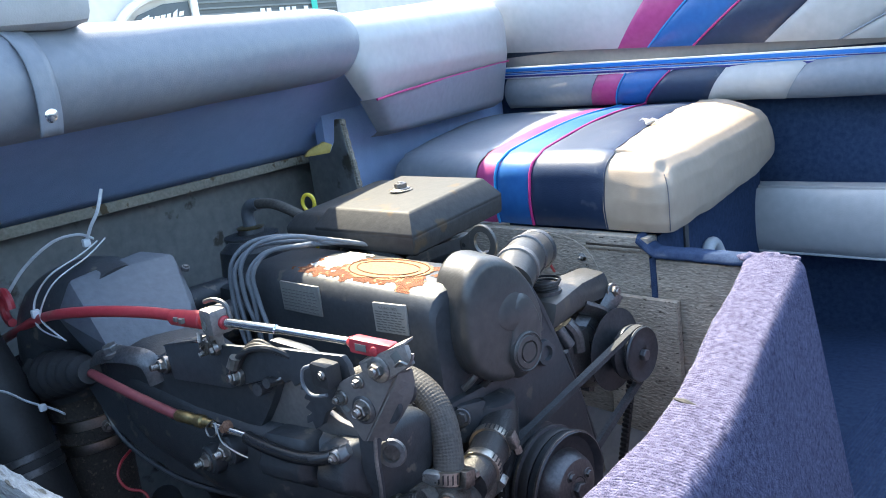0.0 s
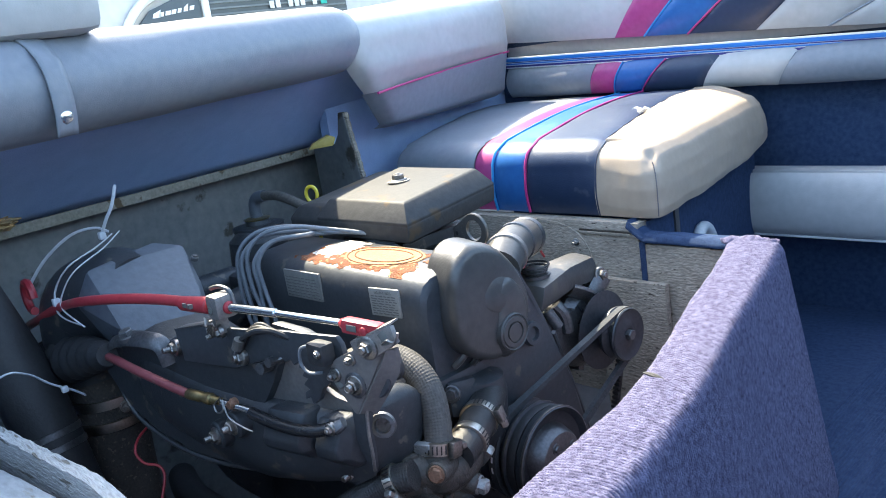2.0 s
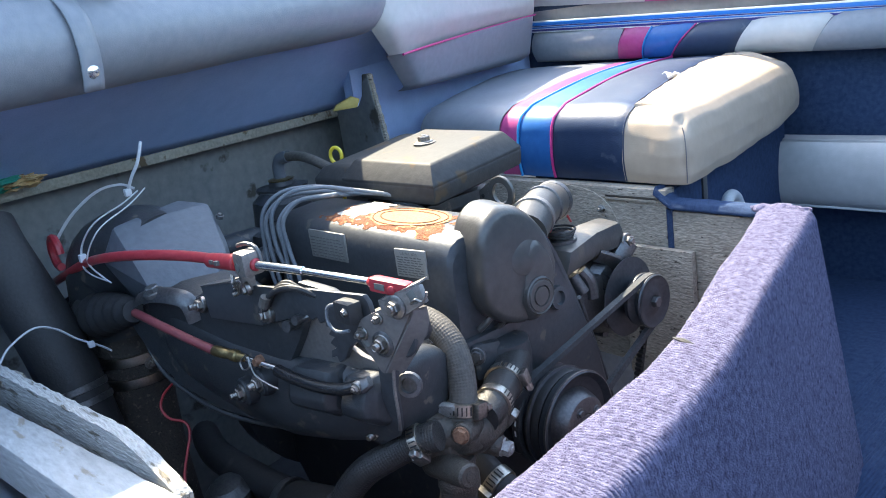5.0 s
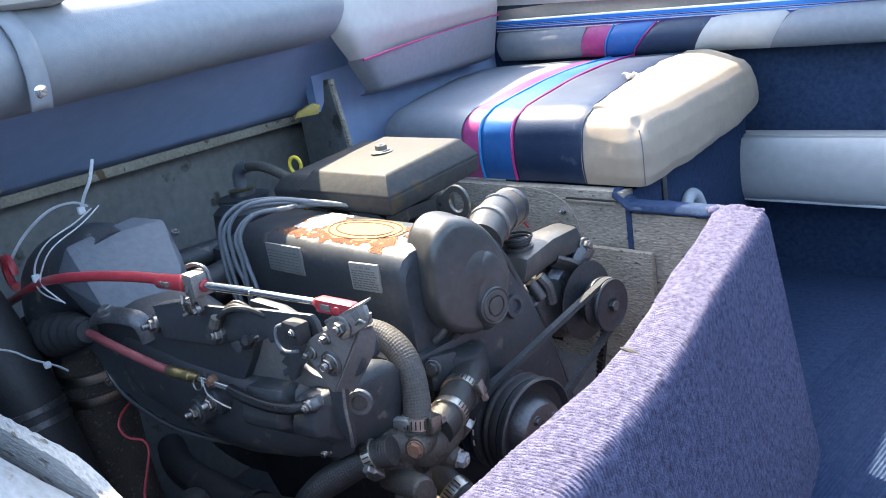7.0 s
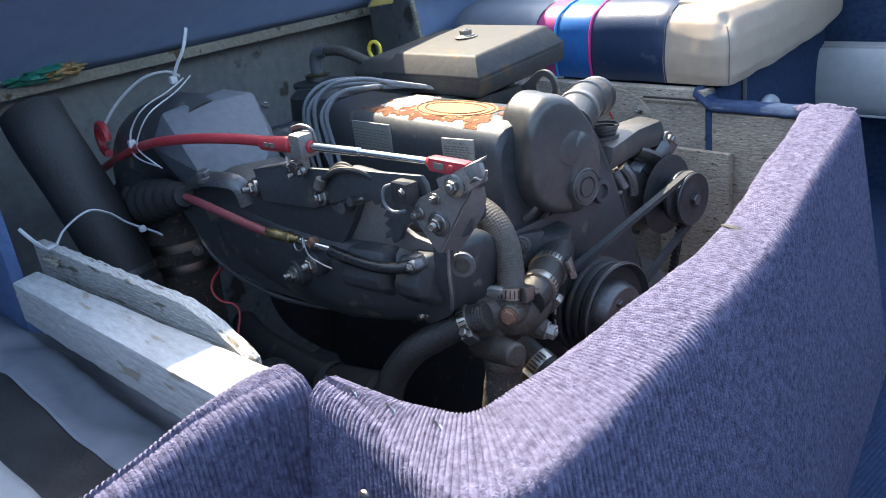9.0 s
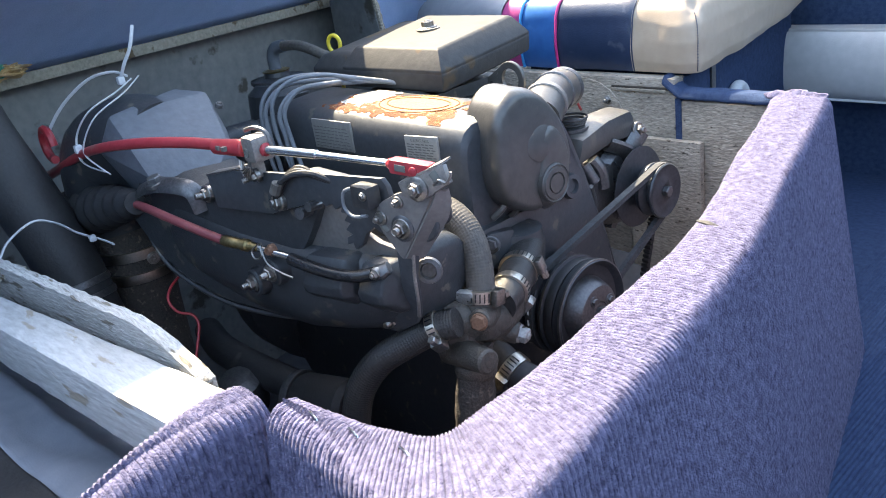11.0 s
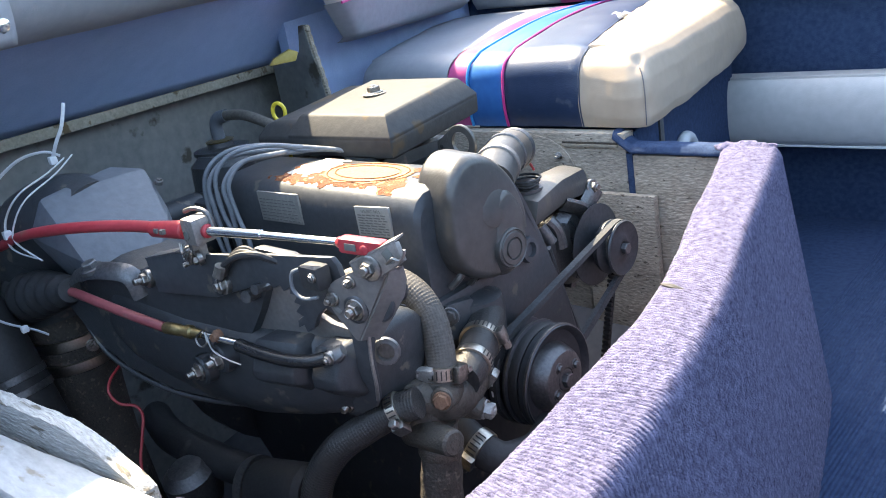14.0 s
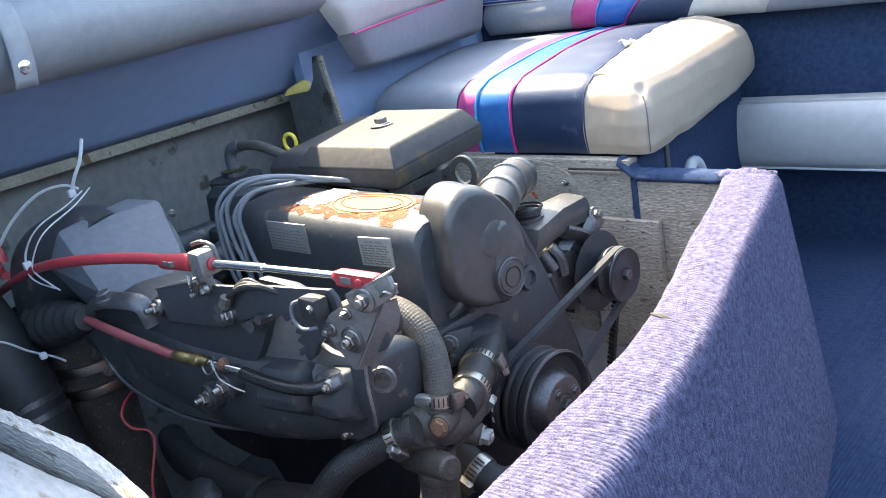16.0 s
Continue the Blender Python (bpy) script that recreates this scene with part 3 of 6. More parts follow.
def pad_high(u, v):
    """Round over the top like the roll at its start, and flat-faced further along."""
    z0 = 0.842 + 0.034 * u
    top = 1.004 + 0.050 * u
    flat = 0.945 + 0.020 * u
    if v < 0.45:
        k = v / 0.45
        z, back = lerp(z0, flat, k), 0.012 * (1 - k) ** 2 * (1 - u)
    else:
        a = (v - 0.45) / 0.55 * math.pi * 0.75
        r = top - flat
        z, back = flat + r * math.sin(a), r * 1.25 * (1 - math.cos(a))
    s = 0.012 * (1 - math.exp(-min(u, 1 - u) / 0.03)) * min(1, v * 6)
    crease = sum(0.004 * math.exp(-((u - c) / 0.008) ** 2) for c in (0.45, 0.76)) * max(0.0, min(1, (v - 0.22) * 4))
    p = pad_pt(u, z, s - back - crease - 0.03 * math.exp(-u / 0.025))
    p.y += 0.072 * (1 - min(1, v * 2.6)) ** 1.3 * (1 - u) ** 3
    return p


grid_mesh("lower_pad", pad_low, 26, 14, M["vinyl_grey"], pad, "grey vinyl lower half")
grid_mesh("upper_pad", pad_high, 40, 30, M["vinyl_white"], pad, "pale vinyl upper half")
piping(pad, [pad_pt(u, 0.842 + 0.034 * u, 0.006) + Vector((0, 0.070 * (1 - u) ** 3, 0)) for u in (0, 0.05, 0.1, 0.2, 0.4, 0.6, 0.8, 1.0)], M["piping_magenta"], 0.0024)
bm = bmesh.new()
prism(bm, [pad_pt(0.34, 0.775, -0.02), pad_pt(1, 0.775, -0.02), pad_pt(1, 0.775, -0.12), pad_pt(0.34, 0.775, -0.12)], (0, 0, 0.2), 0.004)
part("backing", bm, M["liner"], pad)

# port side: lower bolster, trim strip, upper bolster, each in coloured sections
def low_prof(v):
    z0, z1 = 0.728, 0.812
    z = lerp(z0, z1, v)
    return 1.207 - 0.030 * math.sin(math.pi * (0.12 + 0.76 * v)), z


def high_prof(v):
    if v < 0.7:
        k = v / 0.7
        return 1.185 - 0.045 * math.sin(math.pi * (0.10 + 0.5 * k)) + 0.02 * k, lerp(0.868, 1.02, k)
    a = (v - 0.7) / 0.3 * math.pi * 0.6
    return 1.162 + 0.06 * (1 - math.cos(a)), 1.02 + 0.05 * math.sin(a)


lowb = thing("side_bolster", (-0.4, 1.2, 0.73), "long lower side bolster in grey, magenta, blue, navy and white vinyl", "bolster")
secs = [(-0.97, -0.693, "vinyl_grey", 0.0, 0.030), (-0.693, -0.620, "vinyl_magenta", 0.030, 0.040), (-0.620, -0.540, "vinyl_blue", 0.040, 0.085),
        (-0.540, -0.379, "vinyl_navy", 0.085, 0.060), (-0.379, -0.201, "vinyl_white", 0.060, 0.057), (-0.201, 0.95, "vinyl_grey", 0.057, 0.0)]
for i, (a, b, mname, ka, kb) in enumerate(secs):
    puffed("section", lambda v, a=a, k=ka: a + k * v, lambda v, b=b, k=kb: b + k * v, low_prof, M[mname], lowb, nu=60 if b > 0.5 else 16, seed=i)
for x0, k, mname in ((-0.620, 0.040, "piping_blue"), (-0.540, 0.085, "piping_magenta")):
    piping(lowb, [(x0 + k * v, low_prof(v)[0] - 0.002, low_prof(v)[1]) for v in (0, 0.25, 0.5, 0.75, 1)], M[mname], 0.002)


def fall(ob, slope, lift):
    """The side bolsters drop towards the bow."""
    for child in ob.children:
        for v in child.data.vertices:
            v.co.z += lift - slope * (v.co.x + 0.4)


fall(lowb, 0.026, 0.002)

highb = thing("gunwale_bolster", (-0.4, 1.2, 0.87), "tall upper side bolster with slanted magenta, blue and navy stripes", "bolster")
secs = [(-0.975, -0.589, "vinyl_white", 0.0, 0.142), (-0.589, -0.505, "vinyl_magenta", 0.142, 0.19), (-0.505, -0.391, "vinyl_blue", 0.19, 0.225),
        (-0.391, -0.232, "vinyl_navy", 0.225, 0.21), (-0.232, -0.081, "vinyl_white", 0.21, 0.33), (-0.081, 0.95, "vinyl_white", 0.33, 0.0)]
for i, (a, b, mname, ka, kb) in enumerate(secs):
    puffed("section", lambda v, a=a, k=ka: a + k * v / 0.7 * 0.9, lambda v, b=b, k=kb: b + k * v / 0.7 * 0.9, high_prof, M[mname], highb, nu=60 if b > 0.5 else 18, seed=i + 9)
for x0, k, mname in ((-0.505, 0.19, "piping_blue"), (-0.391, 0.225, "piping_magenta"), (-0.081, 0.33, "vinyl_grey")):
    piping(highb, [(x0 + k * v / 0.7 * 0.9, high_prof(v)[0] - 0.002, high_prof(v)[1]) for v in (0, 0.15, 0.3, 0.45, 0.6, 0.7)], M[mname], 0.0022)
fall(highb, 0.070, -0.010)
# grey sheet that stands for the shade below the upper bolster
bm = bmesh.new()
prism(bm, [(-0.98, 1.21, 0.84), (0.95, 1.21, 0.80), (0.95, 1.21, 0.875), (-0.98, 1.21, 0.882)], (0, 0.012, 0))
part("shade_band", bm, M["vinyl_grey"], highb, "grey band behind the trim, put in for the bolster's shade")

strip = thing("trim_strip", (-0.4, 1.2, 0.82), "blue rub strip with white and navy lines", "trim")
for lo, hi, proud, mname, nm in ((0.0, 0.036, 0.0, "piping_white", "base"), (0.004, 0.010, 0.002, "trim_dark", "line"), (0.0125, 0.0165, 0.002, "trim_blue", "line"),
                                 (0.018, 0.0205, 0.002, "trim_dark", "line"), (0.0215, 0.032, 0.002, "trim_blue", "line")):
    bm = bmesh.new()
    prism(bm, [(-0.97, 1.186 - proud, 0.827 + 0.85 * lo), (0.95, 1.192 - proud, 0.742 + 0.85 * lo), (0.95, 1.192 - proud, 0.742 + 0.85 * hi), (-0.97, 1.186 - proud, 0.827 + 0.85 * hi)], (0, 0.012, 0), 0.0008)
    part(nm, bm, M[mname], strip)

# padded panel on the port hull below
sp_ = thing("side_panel_pad", (0.2, 1.17, 0.4), "pale vinyl padded panel with white piping on the port side", "panel pad")


def side_prof(v):
    return 1.178 - 0.028 * math.sin(math.pi * (0.06 + 0.88 * v)) ** 0.5, lerp(0.398, 0.537, v)


puffed("pad", lambda v: -0.306, lambda v: 0.95, side_prof, M["vinyl_white"], sp_, nu=60)
bm = bmesh.new()
box(bm, (-0.305, 1.178, 0.392), (0.95, 1.232, 0.54), 0.004)
part("backing", bm, M["vinyl_white"], sp_)
piping(sp_, [(-0.306, 1.17, 0.395), (0.3, 1.17, 0.395), (0.95, 1.17, 0.395)], M["piping_white"], 0.004)

# ---- port seat cushion ----
seat = thing("seat_cushion", (-0.4, 0.85, 0.588), "striped vinyl boat seat cushion with a torn cream end", "seat cushion")
S_FRONT, S_BACK, S_LOW, S_TOP = 0.566, 1.19, 0.588, 0.712


def seat_prof(v):
    """From the lower front edge up the front, over the rounded nose and back across the top."""
    if v < 0.22:
        k = v / 0.22
        return S_FRONT + 0.012 * (1 - math.sin(math.pi * (0.2 + 0.6 * k))), lerp(S_LOW, S_TOP - 0.045, k)
    if v < 0.45:
        a = (v - 0.22) / 0.23 * math.pi / 2
        return S_FRONT + 0.005 + 0.055 * (1 - math.cos(a)), S_TOP - 0.045 + 0.045 * math.sin(a)
    k = (v - 0.45) / 0.55
    return lerp(S_FRONT + 0.06, S_BACK, k), S_TOP + 0.012 * math.sin(math.pi * min(k, 1)) + 0.02 * k


def seam(x_front, x_back):
    return lambda v: lerp(x_front, x_back, max(0.0, (v - 0.40) / 0.60))


seams = [(-0.77, -1.0), (-0.530, -0.668), (-0.478, -0.603), (-0.395, -0.535), (-0.238, -0.385)]
names = [("vinyl_grey", "dark grey vinyl"), ("vinyl_magenta", "magenta vinyl stripe"), ("vinyl_blue", "blue vinyl stripe"), ("vinyl_navy", "navy vinyl stripe")]
for i, (mname, lab) in enumerate(names):
    puffed("section", seam(*seams[i]), seam(*seams[i + 1]), seat_prof, M[mname], seat, lab, nu=24, nv=60, puff=0.005, seed=20 + i)


END_PLAN, _ = resample([(p.x, p.y) for p in smooth_path([(-0.240, 0.567, 0), (-0.200, 0.563, 0), (-0.160, 0.561, 0), (-0.132, 0.563, 0), (-0.118, 0.574, 0), (-0.118, 0.605, 0), (-0.125, 0.66, 0), (-0.144, 0.78, 0), (-0.167, 0.92, 0),
                                                       (-0.191, 1.06, 0), (-0.203, 1.13, 0), (-0.222, 1.168, 0), (-0.280, 1.180, 0), (-0.375, 1.187, 0)], 8)], 161)
END_CORNER = 0.137
END_SIDE = [(0.0, S_LOW, 0.007), (0.10, 0.604, 0.002), (0.25, 0.636, 0.000), (0.38, 0.662, 0.003), (0.48, 0.686, 0.011), (0.56, 0.702, 0.025), (0.64, 0.712, 0.048)]


def seat_end(u, v):
    """The cream end: its front and bow side in one sweep (u), which rises and rolls over into the top (v) up to the seam."""
    q = u * 160
    k = min(int(q), 159)
    a, b = END_PLAN[k], END_PLAN[k + 1]
    x, y = a + (b - a) * (q - k)
    t = (b - a) / np.linalg.norm(b - a)
    if u < 0.30:
        k = min(1.0, max(0.0, (u - 0.03) / 0.23))
        a = math.radians(88) + math.radians(102) * k * k * (3 - 2 * k)
        inx, iny = math.cos(a), math.sin(a)
    else:
        inx, iny = -t[1], t[0]
    vs, zs, ins = zip(*END_SIDE)
    far = max(0.0, (y - 0.62) / 0.55)
    corner = math.exp(-((u - END_CORNER) / 0.05) ** 2)
    bottom = S_LOW + 0.035 * max(far, 0.0) ** 3
    f = min(v, 0.64)
    inset = float(np.interp(f, vs, ins)) * (1 + 0.3 * corner)
    z = float(np.interp(f, vs, zs)) + 0.014 * far * f
    z = max(z, bottom)
    x, y = x + inx * inset, y + iny * inset
    if v > 0.64:
        w = (v - 0.64) / 0.36
        g = 0.40 + 0.60 * min(1.0, u / 0.80)
        sx, (sy, sz) = seam(*seams[4])(g), seat_prof(g)
        x, y = lerp(x, sx, w), lerp(y, sy, w)
        z = lerp(z, sz + 0.001, w) + 0.008 * math.sin(math.pi * w) * (1 - 0.4 * corner)
    if u < 0.10:
        edge = (1 - u / 0.10) ** 2
        g = 0.40 * min(v, 0.64) / 0.64
        sx, (sy, sz) = seam(*seams[4])(g), seat_prof(g)
        if v < 0.64:
            x, y, z = lerp(x, sx, edge * f), lerp(y, sy - 0.001, edge), lerp(z, sz, edge)
        else:
            x, y, z = lerp(x, sx, edge * (1 - w)), lerp(y, sy, edge * (1 - w)), lerp(z, sz, edge * (1 - w))
    wr = 0.0026 * noise.noise(Vector((x * 14, y * 9, z * 16))) + 0.0014 * noise.noise(Vector((x * 46, y * 24, z * 34)))
    pucker = 0.007 * math.exp(-((u - END_CORNER) / 0.018) ** 2 - ((v - 0.50) / 0.07) ** 2)
    return Vector((x + inx * (wr + pucker), y + iny * (wr + pucker), max(z + wr - pucker, S_LOW)))


grid_mesh("end_section", seat_end, 150, 60, M["vinyl_cream"], seat, "cream vinyl end with a torn seam")
for (xf, xb), mname in ((seams[2], "piping_blue"), (seams[3], "piping_magenta")):
    f = seam(xf, xb)
    piping(seat, [(f(v), seat_prof(v)[0] - (0.003 if v < 0.35 else 0), seat_prof(v)[1] + (0.002 if v > 0.3 else 0)) for v in [k / 24 for k in range(25)]], M[mname], 0.0026)
f = seam(*seams[4])
piping(seat, [(f(v) + 0.001, seat_prof(v)[0] - (0.002 if v < 0.35 else 0), seat_prof(v)[1] + (0.001 if v > 0.3 else 0)) for v in [k / 24 for k in range(25)]], M["vinyl_navy"], 0.0012, "seam")
bm = bmesh.new()
loft(bm, [[(-0.93, 1.19, S_LOW), (-0.50, 1.19, S_LOW), (-0.36, 1.15, S_LOW + 0.02), (-0.160, 0.600, S_LOW), (-0.76, 0.585, S_LOW)],
          [(-0.93, 1.19, S_TOP), (-0.50, 1.19, S_TOP), (-0.36, 1.13, S_TOP - 0.03), (-0.190, 0.66, S_TOP - 0.04), (-0.76, 0.66, S_TOP - 0.03)]])
part("foam", bm, M["vinyl_cream"], seat)
# black stitches down the front corner and stuffing that hangs from the torn seam
for k in range(22):
    p, q = seat_end(END_CORNER, 0.03 + 0.0205 * k), seat_end(END_CORNER, 0.042 + 0.0205 * k)
    bm = bmesh.new()
    off = Vector((0.0012, -0.0012, 0.0006))
    cyl(bm, p + off, q + off, 0.0009, None, 6)
    part("stitch", bm, M["vinyl_navy"], seat)
tear = Vector((seam(*seams[4])(0.62), *seat_prof(0.62))) + Vector((0.004, 0, 0.006))
for k in range(7):
    r = random.Random(k + 70)
    bm = bmesh.new()
    d = Vector((r.uniform(-0.035, 0.03), r.uniform(-0.03, 0.045), r.uniform(0.0, 0.004)))
    tube(bm, [tear + Vector((0, 0.004 * k - 0.012, 0)), tear + d * 0.5 + Vector((0, 0, 0.005)), tear + d], [0.0035, 0.0022, 0.0006], 6, 4)
    part("stuffing", bm, M["zip"], seat, "white stuffing pulled from the torn seam")

# ---- engine ----
eng = thing("marine_engine", (-0.25, 0.08, 0.05), "dark grey four-cylinder inboard boat engine with a rusted valve cover", "engine")


def hexring(o, u, v, w, r, h):
    return [o + w * h + (u * math.cos(math.pi / 3 * i) + v * math.sin(math.pi / 3 * i)) * r for i in range(6)]


def bolt(parent, at, axis, r=0.008, h=0.007, stud=0.0, material="steel", washer=1.45, name="bolt"):
    """Washer, hexagonal head or nut, and a threaded stud end where stud > 0."""
    o = Vector(at)
    u, v, w = frame_of(axis)
    bm = bmesh.new()
    lathe(bm, o - w * 0.003, w, [(r * washer, 0), (r * washer, 0.0042), (r * washer * 0.9, 0.005)], 18)
    v0 = len(bm.verts)
    loft(bm, [hexring(o, u, v, w, r, 0.0015), hexring(o, u, v, w, r, h), hexring(o, u, v, w, r * 0.86, h + 0.0012)])
    if stud > 0:
        prof = [(r * 0.5, 0)]
        k = 0.0
        while k < stud:
            prof += [(r * 0.55, h + k), (r * 0.46, h + k + 0.0008)]
            k += 0.0016
        prof += [(r * 0.4, h + stud)]
        lathe(bm, o, w, prof, 12)
    return part(name, bm, M[material], parent, angle=25)


def clamp(parent, at, axis, r, screw, width=0.011, name="hose_clamp"):
    """Worm-drive clamp: slotted band, screw housing and screw."""
    o = Vector(at)
    w = Vector(axis).normalized()
    s = Vector(screw)
    s = (s - w * s.dot(w)).normalized()
    tng = w.cross(s)
    bm = bmesh.new()
    lathe(bm, o - w * width / 2, w, [(r - 0.001, 0), (r + 0.0012, 0.0005), (r + 0.0016, width / 2), (r + 0.0012, width - 0.0005), (r - 0.001, width)], 36)
    band = part(name, bm, M["steel_band"], parent, "perforated steel hose clamp")
    bm = bmesh.new()
    for k in range(-7, 8):
        if abs(k) < 2:
            continue
        a = k * 0.0042 / r
        n = s * math.cos(a) + tng * math.sin(a)
        t = -s * math.sin(a) + tng * math.cos(a)
        c = o + n * (r + 0.0012)
        prism(bm, [c - t * 0.0007 - w * width * 0.36, c + t * 0.0007 - w * width * 0.30, c + t * 0.0007 + w * width * 0.36, c - t * 0.0007 + w * width * 0.30], n * 0.0008)
    part("perforation", bm, M["rubber"], band)
    bm = bmesh.new()
    m = Matrix((tng, w, s)).transposed().to_4x4()
    m.translation = o + s * (r + 0.004)
    box(bm, (-0.008, -width * 0.62, -0.0035), (0.008, width * 0.62, 0.0045), 0.002, m)
    part("housing", bm, M["steel"], band)
    bm = bmesh.new()
    c = o + s * (r + 0.0045)
    u2, v2, w2 = frame_of(tng)
    loft(bm, [hexring(c, u2, v2, w2, 0.0048, 0.008), hexring(c, u2, v2, w2, 0.0048, 0.015), hexring(c, u2, v2, w2, 0.0035, 0.0165)])
    part("screw", bm, M["steel"], band)
    return band


# block, head and sump
bm = bmesh.new()
loft(bm, [[(-0.50, 0.03, 0.10), (-0.08, 0.03, 0.10), (-0.08, 0.20, 0.10), (-0.50, 0.20, 0.10)],
          [(-0.52, 0.0, 0.24), (-0.085, 0.0, 0.24), (-0.085, 0.23, 0.24), (-0.52, 0.23, 0.24)],
          [(-0.52, 0.01, 0.46), (-0.085, 0.01, 0.46), (-0.085, 0.22, 0.46), (-0.52, 0.22, 0.46)]], bevel=0.008)
part("engine_block", bm, M["cast"], eng)
bm = bmesh.new()
box(bm, (-0.50, -0.02, 0.462), (-0.075, 0.21, 0.545), 0.006)
for x in (-0.45, -0.36, -0.27, -0.18):
    box(bm, (x, -0.045, 0.47), (x + 0.05, -0.015, 0.53), 0.006)
part("cylinder_head", bm, M["cast"], eng)
bm = bmesh.new()
lathe(bm, (-0.60, 0.115, 0.36), (1, 0, 0), [(0.15, 0), (0.175, 0.01), (0.175, 0.06), (0.12, 0.09)], 40)
part("bell_housing", bm, M["cast"], eng)

# valve cover
VC = [(0.004, 0.53), (0.0, 0.545), (0.0, 0.632), (0.003, 0.648), (0.010, 0.658), (0.022, 0.664), (0.06, 0.6665), (0.098, 0.666), (0.112, 0.661), (0.121, 0.648), (0.123, 0.63), (0.123, 0.53)]


def vc_ring(x, k):
    return [Vector((x, 0.062 + (y - 0.062) * k, 0.55 + (z - 0.55) * (k if z > 0.55 else 1))) for y, z in VC]


bm = bmesh.new()
loft(bm, [vc_ring(-0.442, 0.90), vc_ring(-0.436, 0.97), vc_ring(-0.425, 1.0), vc_ring(-0.355, 1.0), vc_ring(-0.350, 1.0), vc_ring(-0.080, 1.0), vc_ring(-0.069, 0.97), vc_ring(-0.064, 0.90)])
vcover = part("valve_cover", bm, M["engine"], eng, "dark grey painted valve cover, rusted on top")
bm = bmesh.new()
box(bm, (-0.455, -0.012, 0.533), (-0.055, 0.132, 0.546), 0.003)
part("flange", bm, M["engine"], vcover)
for x in (-0.41, -0.30, -0.19, -0.09):
    bolt(vcover, (x, -0.008, 0.546), (0, 0, 1), 0.006, 0.006, material="steel_dark")

# flakes of rust and old paint left on the cover's top
M["rust"] = surface("flaking_rust", (0.10, 0.030, 0.012), (0.28, 0.095, 0.034), 90, 0.9, bump=0.9, bump_scale=600, wear=(0.44, 0.26, 0.12), wear_at=0.60, wear_scale=110)
M["rust_pale"] = surface("pale_orange_undercoat", (0.21, 0.125, 0.048), (0.29, 0.185, 0.085), 50, 0.85, bump=0.3, bump_scale=300, wear=(0.34, 0.15, 0.06), wear_at=0.58, wear_scale=60)
M["old_paint"] = surface("chalky_silver_paint", (0.40, 0.39, 0.36), (0.52, 0.50, 0.46), 40, 0.5, metal=0.2, bump=0.15)


def top_z(y):
    return float(np.interp(y, [0.0, 0.003, 0.010, 0.022, 0.06, 0.098, 0.112], [0.632, 0.648, 0.658, 0.664, 0.6665, 0.666, 0.661]))


def flakes(name, keep, lift, material, label):
    """A thin ragged sheet on the cover's top, left where keep(x, y) holds."""
    bm = bmesh.new()
    nx, ny = 150, 60
    grid = {}

    def vert(i, j):
        if (i, j) not in grid:
            x, y = lerp(-0.345, -0.085, i / nx), lerp(0.006, 0.112, j / ny)
            x += 0.0006 * noise.noise(Vector((i * 1.7, j * 2.3, 3)))
            y += 0.0006 * noise.noise(Vector((i * 2.1, j * 1.3, 8)))
            grid[i, j] = bm.verts.new((x, y, top_z(y) + lift + 0.0004 * noise.noise(Vector((x * 300, y * 300, 0)))))
        return grid[i, j]

    for i in range(nx):
        for j in range(ny):
            x, y = lerp(-0.345, -0.085, (i + 0.5) / nx), lerp(0.006, 0.112, (j + 0.5) / ny)
            if keep(x, y):
                bm.faces.new((vert(i, j), vert(i + 1, j), vert(i + 1, j + 1), vert(i, j + 1)))
    return part(name, bm, material, vcover, label)


def ragged(x, y, s=1.0):
    return noise.fractal(Vector((x * 38 * s, y * 60 * s, 2.0)), 0.9, 2.1, 5)


def rust_at(x, y):
    edge = min((x + 0.338) / 0.02, (-0.098 - x) / 0.02, (y - 0.013) / 0.010, (0.100 - y) / 0.02)
    core = 0.75 * math.exp(-((y - 0.028) / 0.018) ** 2) - 0.35
    return edge + ragged(x, y) * 1.1 + core > 0.55 and y > 0.0105


flakes("rust_layer", rust_at, 0.0006, M["rust"], "flaking orange rust")
flakes("undercoat_layer", lambda x, y: ((x + 0.192) / 0.068) ** 2 + ((y - 0.058) / 0.036) ** 2 + 0.25 * ragged(x, y) < 1.0, 0.0012, M["rust_pale"], "pale orange oval left by an old badge")
flakes("paint_layer", lambda x, y: -0.325 < x < -0.255 and 0.026 < y < 0.10 and ragged(x, y) + 1.6 * min((y - 0.026) / 0.03, (-0.255 - x) / 0.03, (x + 0.325) / 0.02, 1) > 0.55, 0.0011, M["old_paint"], "patch of chalky silver paint")
bm = bmesh.new()
for k in range(2):
    rx, ry = (0.064, 0.032) if k == 0 else (0.052, 0.022)
    loop = []
    for i in range(40):
        a = 2 * math.pi * i / 40
        y = 0.058 + ry * math.sin(a)
        loop.append((-0.192 + rx * math.cos(a), y, top_z(y) + 0.0012))
    tube(bm, loop + [loop[0]], 0.0010, 6, 2)
part("badge_outline", bm, M["rust"], vcover, "rusty oval outline of a lost badge")


